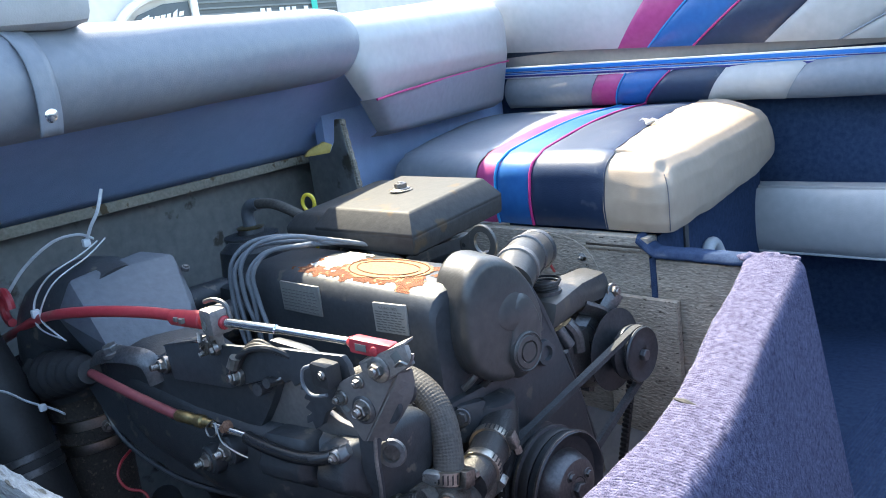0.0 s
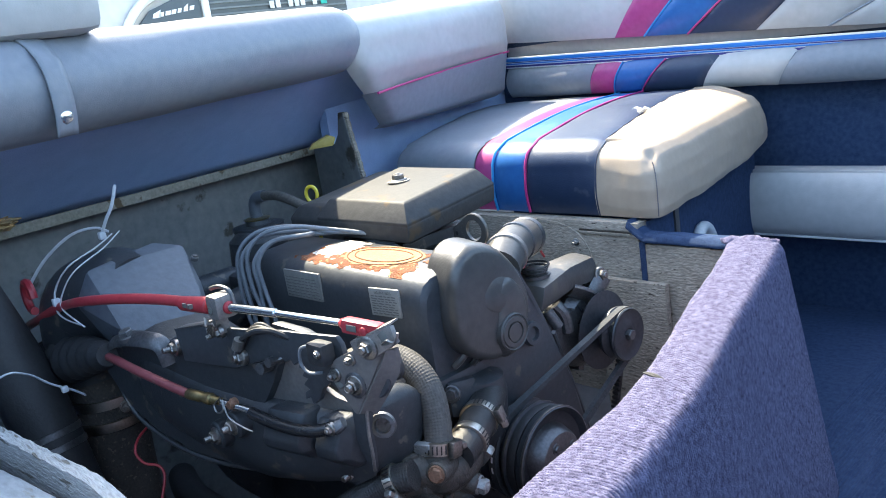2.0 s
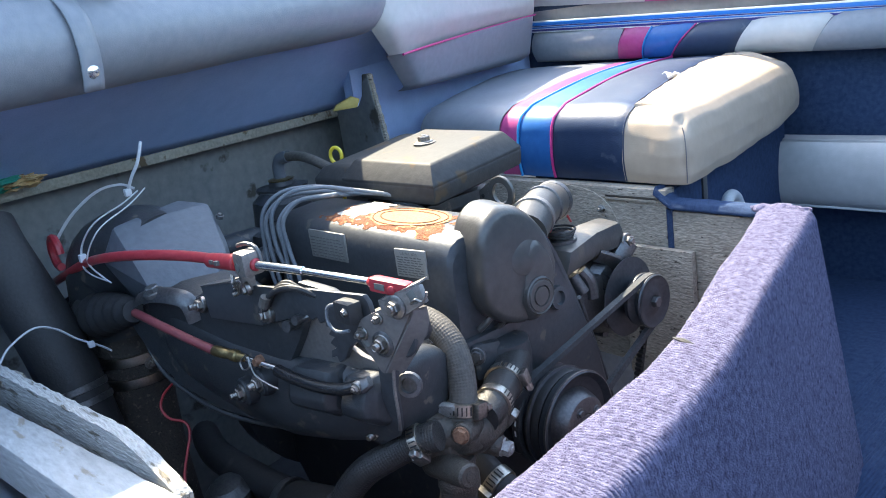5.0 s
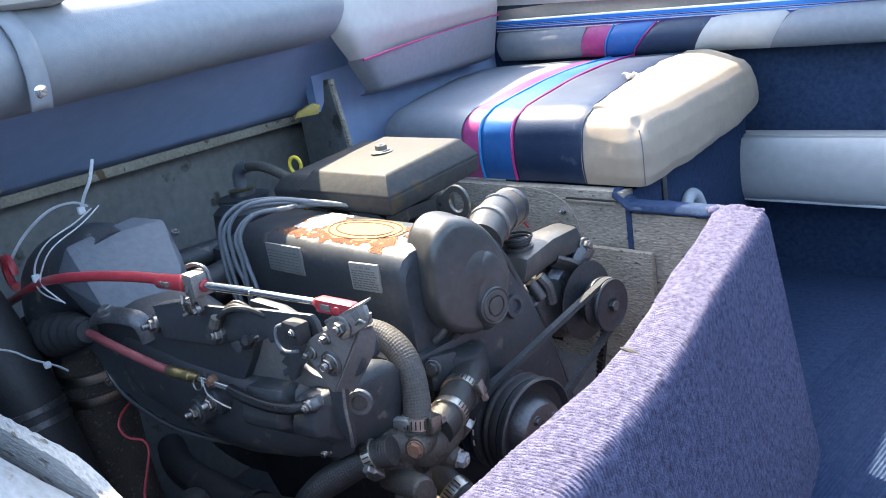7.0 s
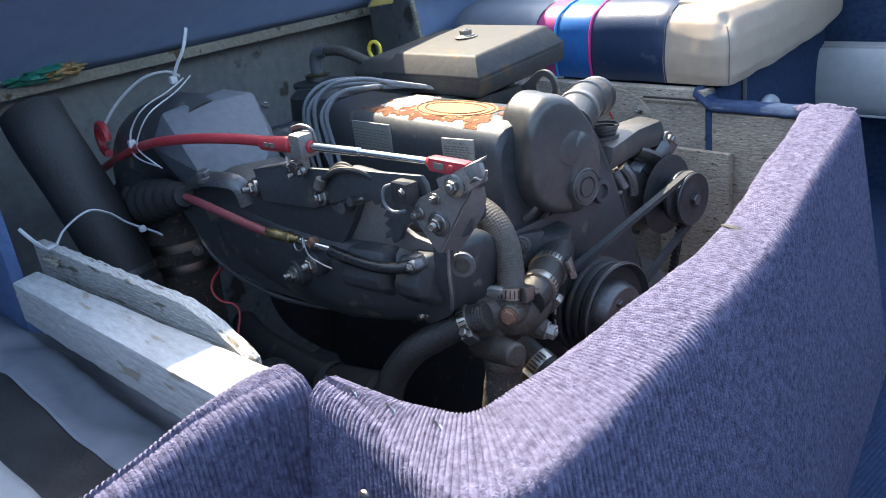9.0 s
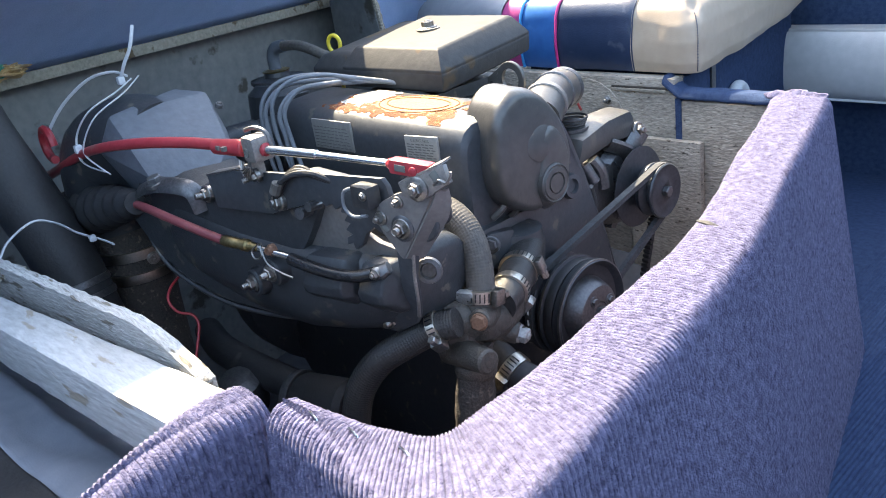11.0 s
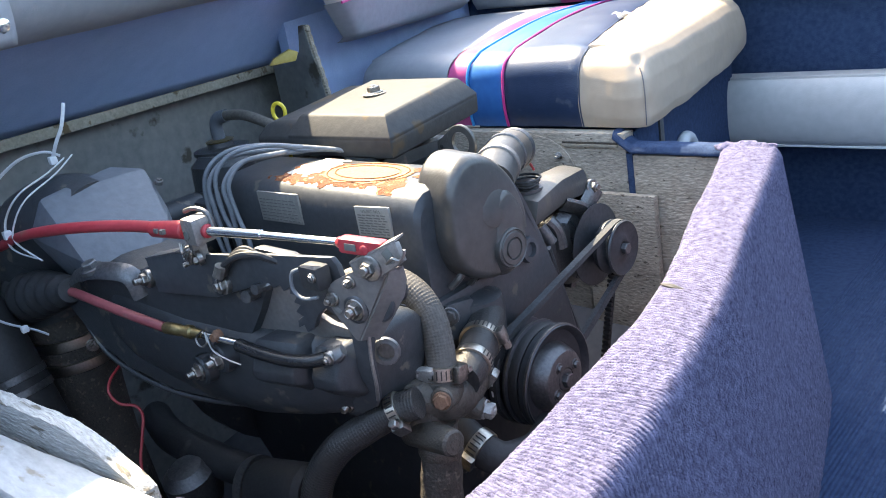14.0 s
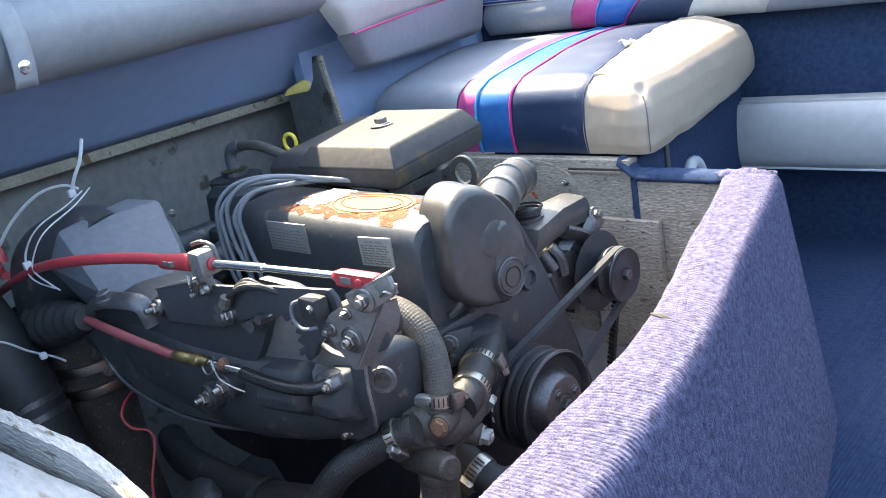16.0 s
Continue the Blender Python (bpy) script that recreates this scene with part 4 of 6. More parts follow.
# label plates with bars of unreadable print
def plate(name, x0, x1, z0, z1, material, rows, label, slant=0.0):
    bm = bmesh.new()
    y = -0.0022
    prism(bm, [(x0, y, z0), (x1, y, z0 + slant), (x1, y, z1 + slant), (x0, y, z1)], (0, 0.0032, 0), 0.0006)
    ob = part(name, bm, material, vcover, label)
    rng = random.Random(4)
    for r in range(rows):
        bm = bmesh.new()
        z = lerp(z1 - 0.010, z0 + 0.003, r / max(rows - 1, 1))
        x = x0 + 0.004
        while x < x1 - 0.008:
            w = rng.uniform(0.004, 0.012)
            w = min(w, x1 - 0.004 - x)
            dz = slant * (x - x0) / (x1 - x0)
            prism(bm, [(x, y - 0.0004, z + dz), (x + w, y - 0.0004, z + dz), (x + w, y - 0.0004, z + dz + 0.0014), (x, y - 0.0004, z + dz + 0.0014)], (0, 0.0003, 0))
            x += w + 0.002
        part("print_line", bm, M["print"], ob, "dark bars of small print")
    return ob


plate("specification_plate", -0.339, -0.256, 0.615, 0.653, M["label_dark"], 7, "dull grey specification plate", 0.001)
pl = plate("patent_label", -0.154, -0.099, 0.614, 0.648, M["label"], 8, "pale patent number label", 0.003)


def words(text, size, m, material, parent, label):
    cu = bpy.data.curves.new("words", "FONT")
    cu.body, cu.size, cu.align_x, cu.extrude = text, size, "CENTER", 0.00015
    tmp = bpy.data.objects.new("words", cu)
    scene.collection.objects.link(tmp)
    me = bpy.data.meshes.new_from_object(tmp.evaluated_get(bpy.context.evaluated_depsgraph_get()))
    bpy.data.objects.remove(tmp)
    me.materials.append(material)
    me.transform(m)
    ob = new("lettering", me)
    ob.parent = parent
    ob["label"] = label
    return ob


words("U.S. PAT. NOS.", 0.0050, Matrix.Translation((-0.1265, -0.0027, 0.6430)) @ pose(0, 0, 0, 90, -3, 0), M["print"], pl, "printed words U.S. PAT. NOS.")

# flame arrestor box
air = None
A, B, C, D = Vector((-0.398, 0.134, 0.717)), Vector((-0.227, 0.132, 0.717)), Vector((-0.252, 0.297, 0.7285)), Vector((-0.436, 0.307, 0.7285))


def ring_off(grow, dz, left=0.0):
    c = (A + B + C + D) / 4
    out = []
    for p in (A, B, C, D):
        d = p - c
        d.z = 0
        q = p + d.normalized() * grow + Vector((0, 0, dz))
        if p in (A, D):
            q.x -= left
        out.append(q)
    return out


bm = bmesh.new()
loft(bm, [ring_off(0.010, -0.056, 0.070), ring_off(0.024, -0.052, 0.076), ring_off(0.026, -0.030, 0.075), ring_off(0.012, -0.012, 0.068), ring_off(0.004, -0.008, 0.05)], bevel=0.005)
air = part("flame_arrestor", bm, M["airbox"], eng, "grey sheet-metal flame arrestor with rust stains")
bm = bmesh.new()
loft(bm, [ring_off(0.024, -0.034), ring_off(0.026, -0.026), ring_off(0.003, -0.002), ring_off(-0.002, 0.0)], bevel=0.003)
part("lid", bm, M["airbox"], air)
ab = (A + B + C + D) / 4 + Vector((-0.012, 0.004, 0.001))
bm = bmesh.new()
lathe(bm, ab, (0, 0, 1), [(0.017, 0), (0.017, 0.0012), (0.013, 0.002)], 24)
part("washer", bm, M["steel"], air)
bolt(air, ab + Vector((0, 0, 0.002)), (0, -0.05, 1), 0.009, 0.008, 0.003)
bm = bmesh.new()
box(bm, (-0.43, 0.16, 0.50), (-0.28, 0.30, 0.648), 0.01)
lathe(bm, (-0.355, 0.23, 0.60), (0, 0, 1), [(0.075, 0), (0.075, 0.02), (0.06, 0.03), (0.06, 0.055)], 32)
box(bm, (-0.30, 0.20, 0.59), (-0.22, 0.26, 0.63), 0.006)
cyl(bm, (-0.26, 0.17, 0.61), (-0.26, 0.30, 0.61), 0.011)
part("carburettor", bm, M["cast"], eng)

# upper timing belt cover: a pressed shell whose front stands a little towards starboard
TC_Y, TC_Z = 0.082, 0.617
TC_OUT = smooth_path([(0, 0.018, 0.640), (0, 0.016, 0.608), (0, 0.023, 0.579), (0, 0.042, 0.560), (0, 0.068, 0.548), (0, 0.092, 0.545), (0, 0.118, 0.553), (0, 0.138, 0.575), (0, 0.145, 0.602),
                      (0, 0.138, 0.628), (0, 0.125, 0.653), (0, 0.104, 0.676), (0, 0.080, 0.690), (0, 0.053, 0.694), (0, 0.032, 0.683), (0, 0.021, 0.663), (0, 0.018, 0.640)], 5)[:-1]


def tc_ring(x, k):
    back = (-0.03 - x) / 0.06
    return [Vector((x, TC_Y + (p.y - TC_Y) * k + 0.018 * back, TC_Z + (p.z - TC_Z) * k - 0.005 * back)) for p in TC_OUT]


bm = bmesh.new()
loft(bm, [tc_ring(-0.094, 0.99), tc_ring(-0.092, 1.015), tc_ring(-0.088, 1.015), tc_ring(-0.085, 1.0), tc_ring(-0.048, 0.985), tc_ring(-0.041, 0.965), tc_ring(-0.036, 0.93), tc_ring(-0.0325, 0.88), tc_ring(-0.031, 0.82),
          tc_ring(-0.030, 0.6), tc_ring(-0.0285, 0.3)])
tcov = part("timing_cover", bm, M["cover"], eng, "smooth grey upper timing belt cover", angle=50)
# raised teardrop that carries the inspection plug
flat = smooth_path([(0, 0.086, 0.634), (0, 0.082, 0.604), (0, 0.076, 0.577), (0, 0.084, 0.555), (0, 0.098, 0.549), (0, 0.117, 0.557), (0, 0.129, 0.580), (0, 0.129, 0.610), (0, 0.116, 0.634), (0, 0.100, 0.642), (0, 0.086, 0.634)], 4)[:-1]
bm = bmesh.new()
loft(bm, [[(x, 0.102 + (p.y - 0.102) * k, 0.592 + (p.z - 0.592) * k) for p in flat] for x, k in ((-0.036, 1.08), (-0.031, 1.02), (-0.0275, 0.95), (-0.0255, 0.86), (-0.025, 0.5))])
part("raised_panel", bm, M["cover"], tcov, angle=55)
bm = bmesh.new()
lathe(bm, (-0.029, 0.099, 0.577), (1, -0.05, 0), [(0.0235, 0), (0.0225, 0.006), (0.0212, 0.0072), (0.0202, 0.0060), (0.0190, 0.0060), (0.0180, 0.0075), (0.0130, 0.0080), (0.0122, 0.0060), (0.0112, 0.0060), (0.0104, 0.0080), (0.0005, 0.0086)], 40)
part("inspection_plug", bm, M["cover"], tcov)
bm = bmesh.new()
lathe(bm, (-0.031, 0.086, 0.630), (1, 0.0, 0.15), [(0.024, 0.0010), (0.020, 0.0030), (0.014, 0.0044), (0.006, 0.0050), (0.0005, 0.0051)], 28)
part("boss", bm, M["cover"], tcov, angle=60)
bm = bmesh.new()
for y0, z0, y1, z1 in ((0.042, 0.566, 0.030, 0.552), (0.062, 0.556, 0.058, 0.544)):
    tube(bm, [(-0.050, y0, z0), (-0.054, (y0 + y1) / 2, (z0 + z1) / 2), (-0.060, y1, z1)], 0.004, 8, 4)
part("lip_tab", bm, M["cover"], tcov)

# lower belt guard, narrowing upwards behind the cover
guard = [(-0.048, 0.078, 0.560), (-0.076, 0.085, 0.50), (-0.076, 0.085, 0.36), (-0.076, 0.294, 0.32), (-0.076, 0.272, 0.392), (-0.076, 0.252, 0.450), (-0.050, 0.188, 0.559), (-0.040, 0.155, 0.612), (-0.037, 0.132, 0.648), (-0.038, 0.10, 0.640)]
bm = bmesh.new()
prism(bm, guard, (-0.042, 0, 0), 0.008)
low = part("lower_guard", bm, M["engine"], eng, "dark grey lower belt guard")
bm = bmesh.new()
lathe(bm, (-0.072, 0.150, 0.505), (1, 0, 0.05), [(0.034, 0), (0.030, 0.007), (0.02, 0.009), (0.001, 0.010)], 28)
part("pressing", bm, M["engine"], low)
bm = bmesh.new()
lathe(bm, (-0.048, 0.152, 0.552), (1, 0, 0.1), [(0.016, 0), (0.0145, 0.006), (0.009, 0.0065), (0.0075, 0.002), (0.0005, 0.002)], 22)
part("bolt_recess", bm, M["engine"], low)
bm = bmesh.new()
tube(bm, [(-0.062, 0.210, 0.530), (-0.080, 0.252, 0.452), (-0.080, 0.270, 0.394), (-0.080, 0.285, 0.34)], 0.0035, 8, 6)
part("rolled_edge", bm, M["engine"], low)

# crank pulley, with an idle belt in its front groove, and the alternator belt
PX, CY, CZ = -0.0725, 0.112, 0.4160
bm = bmesh.new()
PUL = [(0.03, 0), (0.057, 0.001), (0.0605, 0.003), (0.0605, 0.006), (0.049, 0.013), (0.049, 0.016), (0.0605, 0.0225), (0.0612, 0.0245), (0.0612, 0.0275), (0.0500, 0.034), (0.0500, 0.037), (0.0612, 0.0435),
       (0.0622, 0.0455), (0.0622, 0.0490), (0.0500, 0.0555), (0.0500, 0.0590), (0.0612, 0.0660), (0.0626, 0.070), (0.0626, 0.0765), (0.0608, 0.079), (0.0588, 0.0778), (0.055, 0.071), (0.048, 0.068), (0.041, 0.067)]
lathe(bm, (PX, CY, CZ), (1, 0, 0), PUL, 64, cap=False)
pul = part("crank_pulley", bm, M["pulley"], eng, "black triple-groove crankshaft pulley")
for r, h in ((0.0605, 0.0045), (0.0612, 0.026), (0.0622, 0.0472), (0.0626, 0.0760)):
    bm = bmesh.new()
    lathe(bm, (PX + h, CY, CZ), (1, 0, 0), [(r - 0.002, -0.0022), (r + 0.0004, -0.0016), (r + 0.0007, 0.0), (r + 0.0004, 0.0014), (r - 0.002, 0.0020)], 64, cap=False)
    part("rim", bm, M["pulley_rim"], pul, "steel rim, paler to carry the sky's sheen")
bm = bmesh.new()
lathe(bm, (-0.010, CY, CZ), (1, 0, 0), [(0.043, 0), (0.0415, 0.004), (0.036, 0.020), (0.033, 0.024), (0.028, 0.0255), (0.014, 0.0255), (0.013, 0.023), (0.001, 0.023)], 40)
part("hub", bm, M["steel_dark"], pul, "worn steel hub")
for k in range(4):
    a = math.pi / 2 * k + 0.5
    bolt(pul, (0.0145, CY + 0.022 * math.cos(a), CZ + 0.022 * math.sin(a)), (1, 0, 0), 0.0045, 0.004, material="steel_dark")
bolt(pul, (0.0140, CY, CZ), (1, 0, 0), 0.0090, 0.007, material="steel_dark")

bm = bmesh.new()
lathe(bm, (PX + 0.0572, CY, CZ), (1, 0, 0), [(0.0500, -0.0045), (0.0600, -0.0062), (0.0606, -0.005), (0.0606, 0.005), (0.0600, 0.0062), (0.0500, 0.0045)], 64, cap=False)
part("belt", bm, M["rubber"], pul, "black v-belt in the front groove")
AY, AZ, AX = 0.331, 0.488, -0.009


def belt_loop(x, ya, za, ra, yb, zb, rb, w, h):
    """An open V-belt round two pulleys in the plane of x."""
    d = math.hypot(yb - ya, zb - za)
    base, off = math.atan2(zb - za, yb - ya), math.acos((ra - rb) / d)
    path = []
    for k in range(17):
        g = base + off + (2 * math.pi - 2 * off) * k / 16
        path.append((ya + ra * math.cos(g), za + ra * math.sin(g), math.cos(g), math.sin(g)))
    for k in range(17):
        g = base - off + 2 * off * k / 16
        path.append((yb + rb * math.cos(g), zb + rb * math.sin(g), math.cos(g), math.sin(g)))
    rings = []
    for y, z, ny, nz in path + [path[0]]:
        rings.append([(x - w / 2, y + ny * h / 2, z + nz * h / 2), (x + w / 2, y + ny * h / 2, z + nz * h / 2), (x + w * 0.36, y - ny * h / 2, z - nz * h / 2), (x - w * 0.36, y - ny * h / 2, z - nz * h / 2)])
    return rings


bm = bmesh.new()
loft(bm, belt_loop(-0.0405, CY, CZ, 0.0600, AY, AZ, 0.034, 0.0095, 0.008), cap=False)
part("drive_belt", bm, M["belt"], eng, "worn grey v-belt", angle=40)
bm = bmesh.new()
bars = belt_loop(-0.0405, CY, CZ, 0.0645, AY, AZ, 0.0385, 0.006, 0.0004)
for k in (3, 4, 5, 6):
    a, b = bars[k], bars[k + 1]
    pa, pb = Vector(a[0]).lerp(Vector(b[0]), 0.2), Vector(a[0]).lerp(Vector(b[0]), 0.75)
    bm.faces.new([bm.verts.new(p) for p in (pa + Vector((0.0012, 0, 0)), pa + Vector((0.0042, 0, 0)), pb + Vector((0.0042, 0, 0)), pb + Vector((0.0012, 0, 0)))])
part("belt_print", bm, M["piping_white"], eng, "pale worn print on the belt")

# alternator
bm = bmesh.new()
lathe(bm, (AX - 0.205, AY, AZ), (1, 0, 0), [(0.045, 0), (0.060, 0.012), (0.062, 0.05), (0.0635, 0.052), (0.0635, 0.075), (0.062, 0.077), (0.060, 0.105), (0.050, 0.118), (0.02, 0.122)], 36)
for k in range(10):
    a = 2 * math.pi * k / 10
    m = Matrix.Translation((AX - 0.115, AY, AZ)) @ Matrix.Rotation(a, 4, "X")
    box(bm, (-0.01, 0.045, -0.006), (0.018, 0.064, 0.006), 0.002, m)
alt = part("alternator", bm, M["steel_dark"], eng, "dark alternator with cooling fan and pulley")
bm = bmesh.new()
lathe(bm, (AX - 0.068, AY, AZ), (1, 0, 0), [(0.022, 0), (0.056, 0.002), (0.0565, 0.0035), (0.054, 0.0042), (0.03, 0.006), (0.02, 0.01)], 40)
part("fan", bm, M["pulley"], alt)
for k in range(12):
    bm = bmesh.new()
    m = Matrix.Translation((AX - 0.0685, AY, AZ)) @ Matrix.Rotation(2 * math.pi * k / 12, 4, "X") @ pose(0, 0, 0, 0, 0, 20)
    box(bm, (-0.014, 0.032, -0.001), (0.0, 0.053, 0.001), 0.0005, m)
    part("fan_blade", bm, M["pulley"], alt)
bm = bmesh.new()
lathe(bm, (AX - 0.053, AY, AZ), (1, 0, 0), [(0.02, 0), (0.034, 0.004), (0.037, 0.010), (0.037, 0.012), (0.029, 0.018), (0.029, 0.021), (0.037, 0.027), (0.0375, 0.029), (0.036, 0.031), (0.033, 0.029), (0.026, 0.026), (0.018, 0.0265), (0.012, 0.030), (0.001, 0.030)], 40)
part("pulley", bm, M["pulley"], alt, "worn pressed-steel pulley")
bolt(alt, (AX - 0.025, AY, AZ), (1, 0, 0), 0.008, 0.008, material="steel_dark")
bm = bmesh.new()
tube(bm, [(-0.10, 0.30, 0.555), (-0.09, 0.325, 0.54), (-0.088, 0.338, 0.52)], 0.012, 10, flat=0.5)
tube(bm, [(-0.092, 0.366, 0.556), (-0.10, 0.345, 0.53), (-0.11, 0.325, 0.49)], 0.014, 10, flat=0.6)
box(bm, (-0.13, 0.20, 0.47), (-0.09, 0.30, 0.53), 0.008)
part("adjusting_arm", bm, M["steel_dark"], alt)
bm = bmesh.new()
tube(bm, [(-0.098, 0.262, 0.545), (-0.09, 0.268, 0.53), (-0.088, 0.270, 0.505)], 0.009, 10)
cyl(bm, (-0.095, 0.24, 0.545), (-0.085, 0.248, 0.52), 0.008)
part("terminal", bm, M["steel_dark"], alt)

# toothed rear belt seen behind the pulley
bm = bmesh.new()
y0, z0, y1, z1 = 0.388, 0.468, 0.33, 0.30
for k in range(26):
    t = k / 26
    y, z = lerp(y0, y1, t), lerp(z0, z1, t)
    box(bm, (-0.088, y - 0.002, z - 0.0022), (-0.078, y + 0.004, z + 0.0022), 0.0006)
prism(bm, [(-0.088, y0 + 0.002, z0), (-0.088, y1 + 0.002, z1), (-0.088, y1 + 0.006, z1), (-0.088, y0 + 0.006, z0)], (0.010, 0, 0))
part("cogged_belt", bm, M["rubber"], eng, "black cogged belt")

# thermostat arm with its bolt
bm = bmesh.new()
loft(bm, [[(-0.135, 0.205, 0.552), (-0.080, 0.212, 0.551), (-0.078, 0.225, 0.586), (-0.128, 0.218, 0.588)],
          [(-0.150, 0.300, 0.556), (-0.092, 0.300, 0.555), (-0.094, 0.300, 0.590), (-0.145, 0.300, 0.592)],
          [(-0.155, 0.378, 0.550), (-0.098, 0.372, 0.548), (-0.104, 0.368, 0.586), (-0.150, 0.374, 0.588)]], bevel=0.011)
arm = part("thermostat_housing", bm, M["cover"], eng, "grey cast thermostat housing arm")
bolt(arm, (-0.094, 0.364, 0.558), (1, -0.1, 0.1), 0.008, 0.008, 0.004)
bm = bmesh.new()
lathe(bm, (-0.118, 0.250, 0.588), (0, 0, 1), [(0.022, 0), (0.022, 0.004), (0.014, 0.006), (0.014, 0.012), (0.008, 0.014)], 24)
part("cap", bm, M["steel_dark"], arm)
for k in range(3):
    bm = bmesh.new()
    lp = [(-0.118 + (0.017 + 0.002 * k) * math.cos(a), 0.250 + (0.017 + 0.002 * k) * math.sin(a), 0.596 + 0.004 * k) for a in [i * 0.45 for i in range(15)]]
    tube(bm, lp, 0.0016, 6, 3)
    part("wire_coil", bm, M["rubber"], arm)
bm = bmesh.new()
tube(bm, [(-0.125, 0.232, 0.598), (-0.13, 0.262, 0.620), (-0.138, 0.285, 0.618), (-0.14, 0.30, 0.60)], 0.0018, 8)
part("red_wire", bm, M["red"], arm, "thin red wire")

# breather elbow with clamps
pts = [(-0.094, 0.160, 0.628), (-0.112, 0.195, 0.637), (-0.132, 0.236, 0.639), (-0.152, 0.278, 0.634)]
bm = bmesh.new()
tube(bm, pts, 0.0265, 24)
br = part("breather_hose", bm, M["cover"], eng, "grey rubber breather elbow")
for t, r in ((1, 0.0266), (2, 0.0266)):
    p = Vector(pts[t])
    bm = bmesh.new()
    lathe(bm, p, Vector(pts[t + 1]) - Vector(pts[t - 1]), [(r, -0.005), (r + 0.002, -0.004), (r + 0.002, 0.004), (r, 0.005)], 28)
    part("band", bm, M["steel_dark"] if t == 2 else M["lever_bright"], br)
bm = bmesh.new()
lathe(bm, Vector(pts[3]), Vector(pts[3]) - Vector(pts[2]), [(0.0270, -0.004), (0.0285, 0.0), (0.0285, 0.006), (0.024, 0.008), (0.005, 0.009)], 28)
part("cap", bm, M["steel_dark"], br)

# lifting eye
bm = bmesh.new()
lathe(bm, (-0.171, 0.199, 0.6635), (0, 1, 0), [(0.0145, 0), (0.0225, 0), (0.0235, 0.0008), (0.0235, 0.0042), (0.0225, 0.005), (0.0145, 0.005), (0.0145, 0)], 32, cap=False)
prism(bm, [(x, 0.1993, z) for x, z in ((-0.212, 0.56), (-0.212, 0.664), (-0.193, 0.676), (-0.181, 0.6845), (-0.1865, 0.672), (-0.1875, 0.660), (-0.184, 0.650), (-0.176, 0.643), (-0.160, 0.643), (-0.155, 0.56))], (0, 0.0044, 0), 0.0005)
eye = part("lifting_eye", bm, M["cover"], eng, "flat steel lifting eye")
# raised black disc that stands for the dark hole in the plate
bm = bmesh.new()
lathe(bm, (-0.2045, 0.1993, 0.658), (0, -1, 0), [(0.0030, 0), (0.0030, 0.0006), (0.0012, 0.0008)], 12)
part("rivet_hole_dot", bm, M["rubber"], eye)

# dipstick ring, filler elbow and hose
bm = bmesh.new()
tube(bm, [(-0.512 + 0.010 * math.cos(a), 0.176 + 0.004 * math.cos(a), 0.710 + 0.013 * math.sin(a)) for a in [i * 2 * math.pi / 14 for i in range(15)]], 0.003, 8, 3)
cyl(bm, (-0.512, 0.176, 0.698), (-0.507, 0.176, 0.62), 0.003)
part("dipstick", bm, M["yellow"], eng, "yellow dipstick ring")
bm = bmesh.new()
tube(bm, [(-0.640, 0.140, 0.672), (-0.640, 0.140, 0.695), (-0.632, 0.143, 0.708), (-0.615, 0.148, 0.711)], 0.0105, 14)
el = part("hose_elbow", bm, M["elbow"], eng, "grey plastic elbow")
bm = bmesh.new()
tube(bm, [(-0.618, 0.147, 0.711), (-0.575, 0.150, 0.712), (-0.53, 0.152, 0.703), (-0.475, 0.155, 0.686)], 0.0082, 14)
part("hose", bm, M["hose"], el, "brownish breather hose")
bm = bmesh.new()
lathe(bm, (-0.640, 0.140, 0.655), (0, 0, 1), [(0.045, 0), (0.045, 0.006), (0.022, 0.008), (0.020, 0.018)], 20)
part("cover_flange", bm, M["cast"], el)
bm = bmesh.new()
lathe(bm, (-0.640, 0.140, 0.671), (0, 0, 1), [(0.022, 0), (0.023, 0.002), (0.015, 0.004)], 20)
part("brass_ring", bm, M["brass"], el)

# rear of the engine behind the valve cover
bm = bmesh.new()
box(bm, (-0.60, 0.02, 0.52), (-0.445, 0.22, 0.615), 0.012)
lathe(bm, (-0.62, 0.12, 0.60), (0, 0.1, 1), [(0.05, 0), (0.05, 0.04), (0.035, 0.055)], 24)
cyl(bm, (-0.50, -0.03, 0.57), (-0.50, 0.06, 0.585), 0.03, 0.026)
cyl(bm, (-0.57, -0.06, 0.60), (-0.57, 0.04, 0.60), 0.022)
part("coil_and_bracket", bm, M["cast"], eng)

# ignition leads looping over the rear of the valve cover
for k in range(5):
    bm = bmesh.new()
    x = -0.436 + 0.017 * k - (0.006 if k == 1 else 0)
    lift = (0.000, -0.006, 0.003, -0.008, -0.004)[k]
    pts = [(-0.235 - 0.012 * k, 0.138, 0.640), (-0.290 - 0.010 * k, 0.124 - 0.002 * k, 0.668 + 0.0015 * k), (-0.345 - 0.004 * k, 0.092 - 0.004 * k, 0.683 + lift * 0.5), (x + 0.040, 0.052 - 0.004 * k, 0.695 + lift), (x + 0.008, 0.016 - 0.003 * k, 0.692 + lift),
           (x - 0.004, -0.010 - 0.002 * k, 0.668 + lift), (x - 0.002 + 0.004 * (k % 2), -0.018, 0.625), (x + 0.010 + 0.007 * (k % 3), -0.022, 0.585), (x + 0.030 - 0.005 * k, -0.025, 0.545)]
    tube(bm, pts, 0.0031, 10, 7)
    part("ignition_lead", bm, M["wire_grey"], eng, "grey ignition lead")

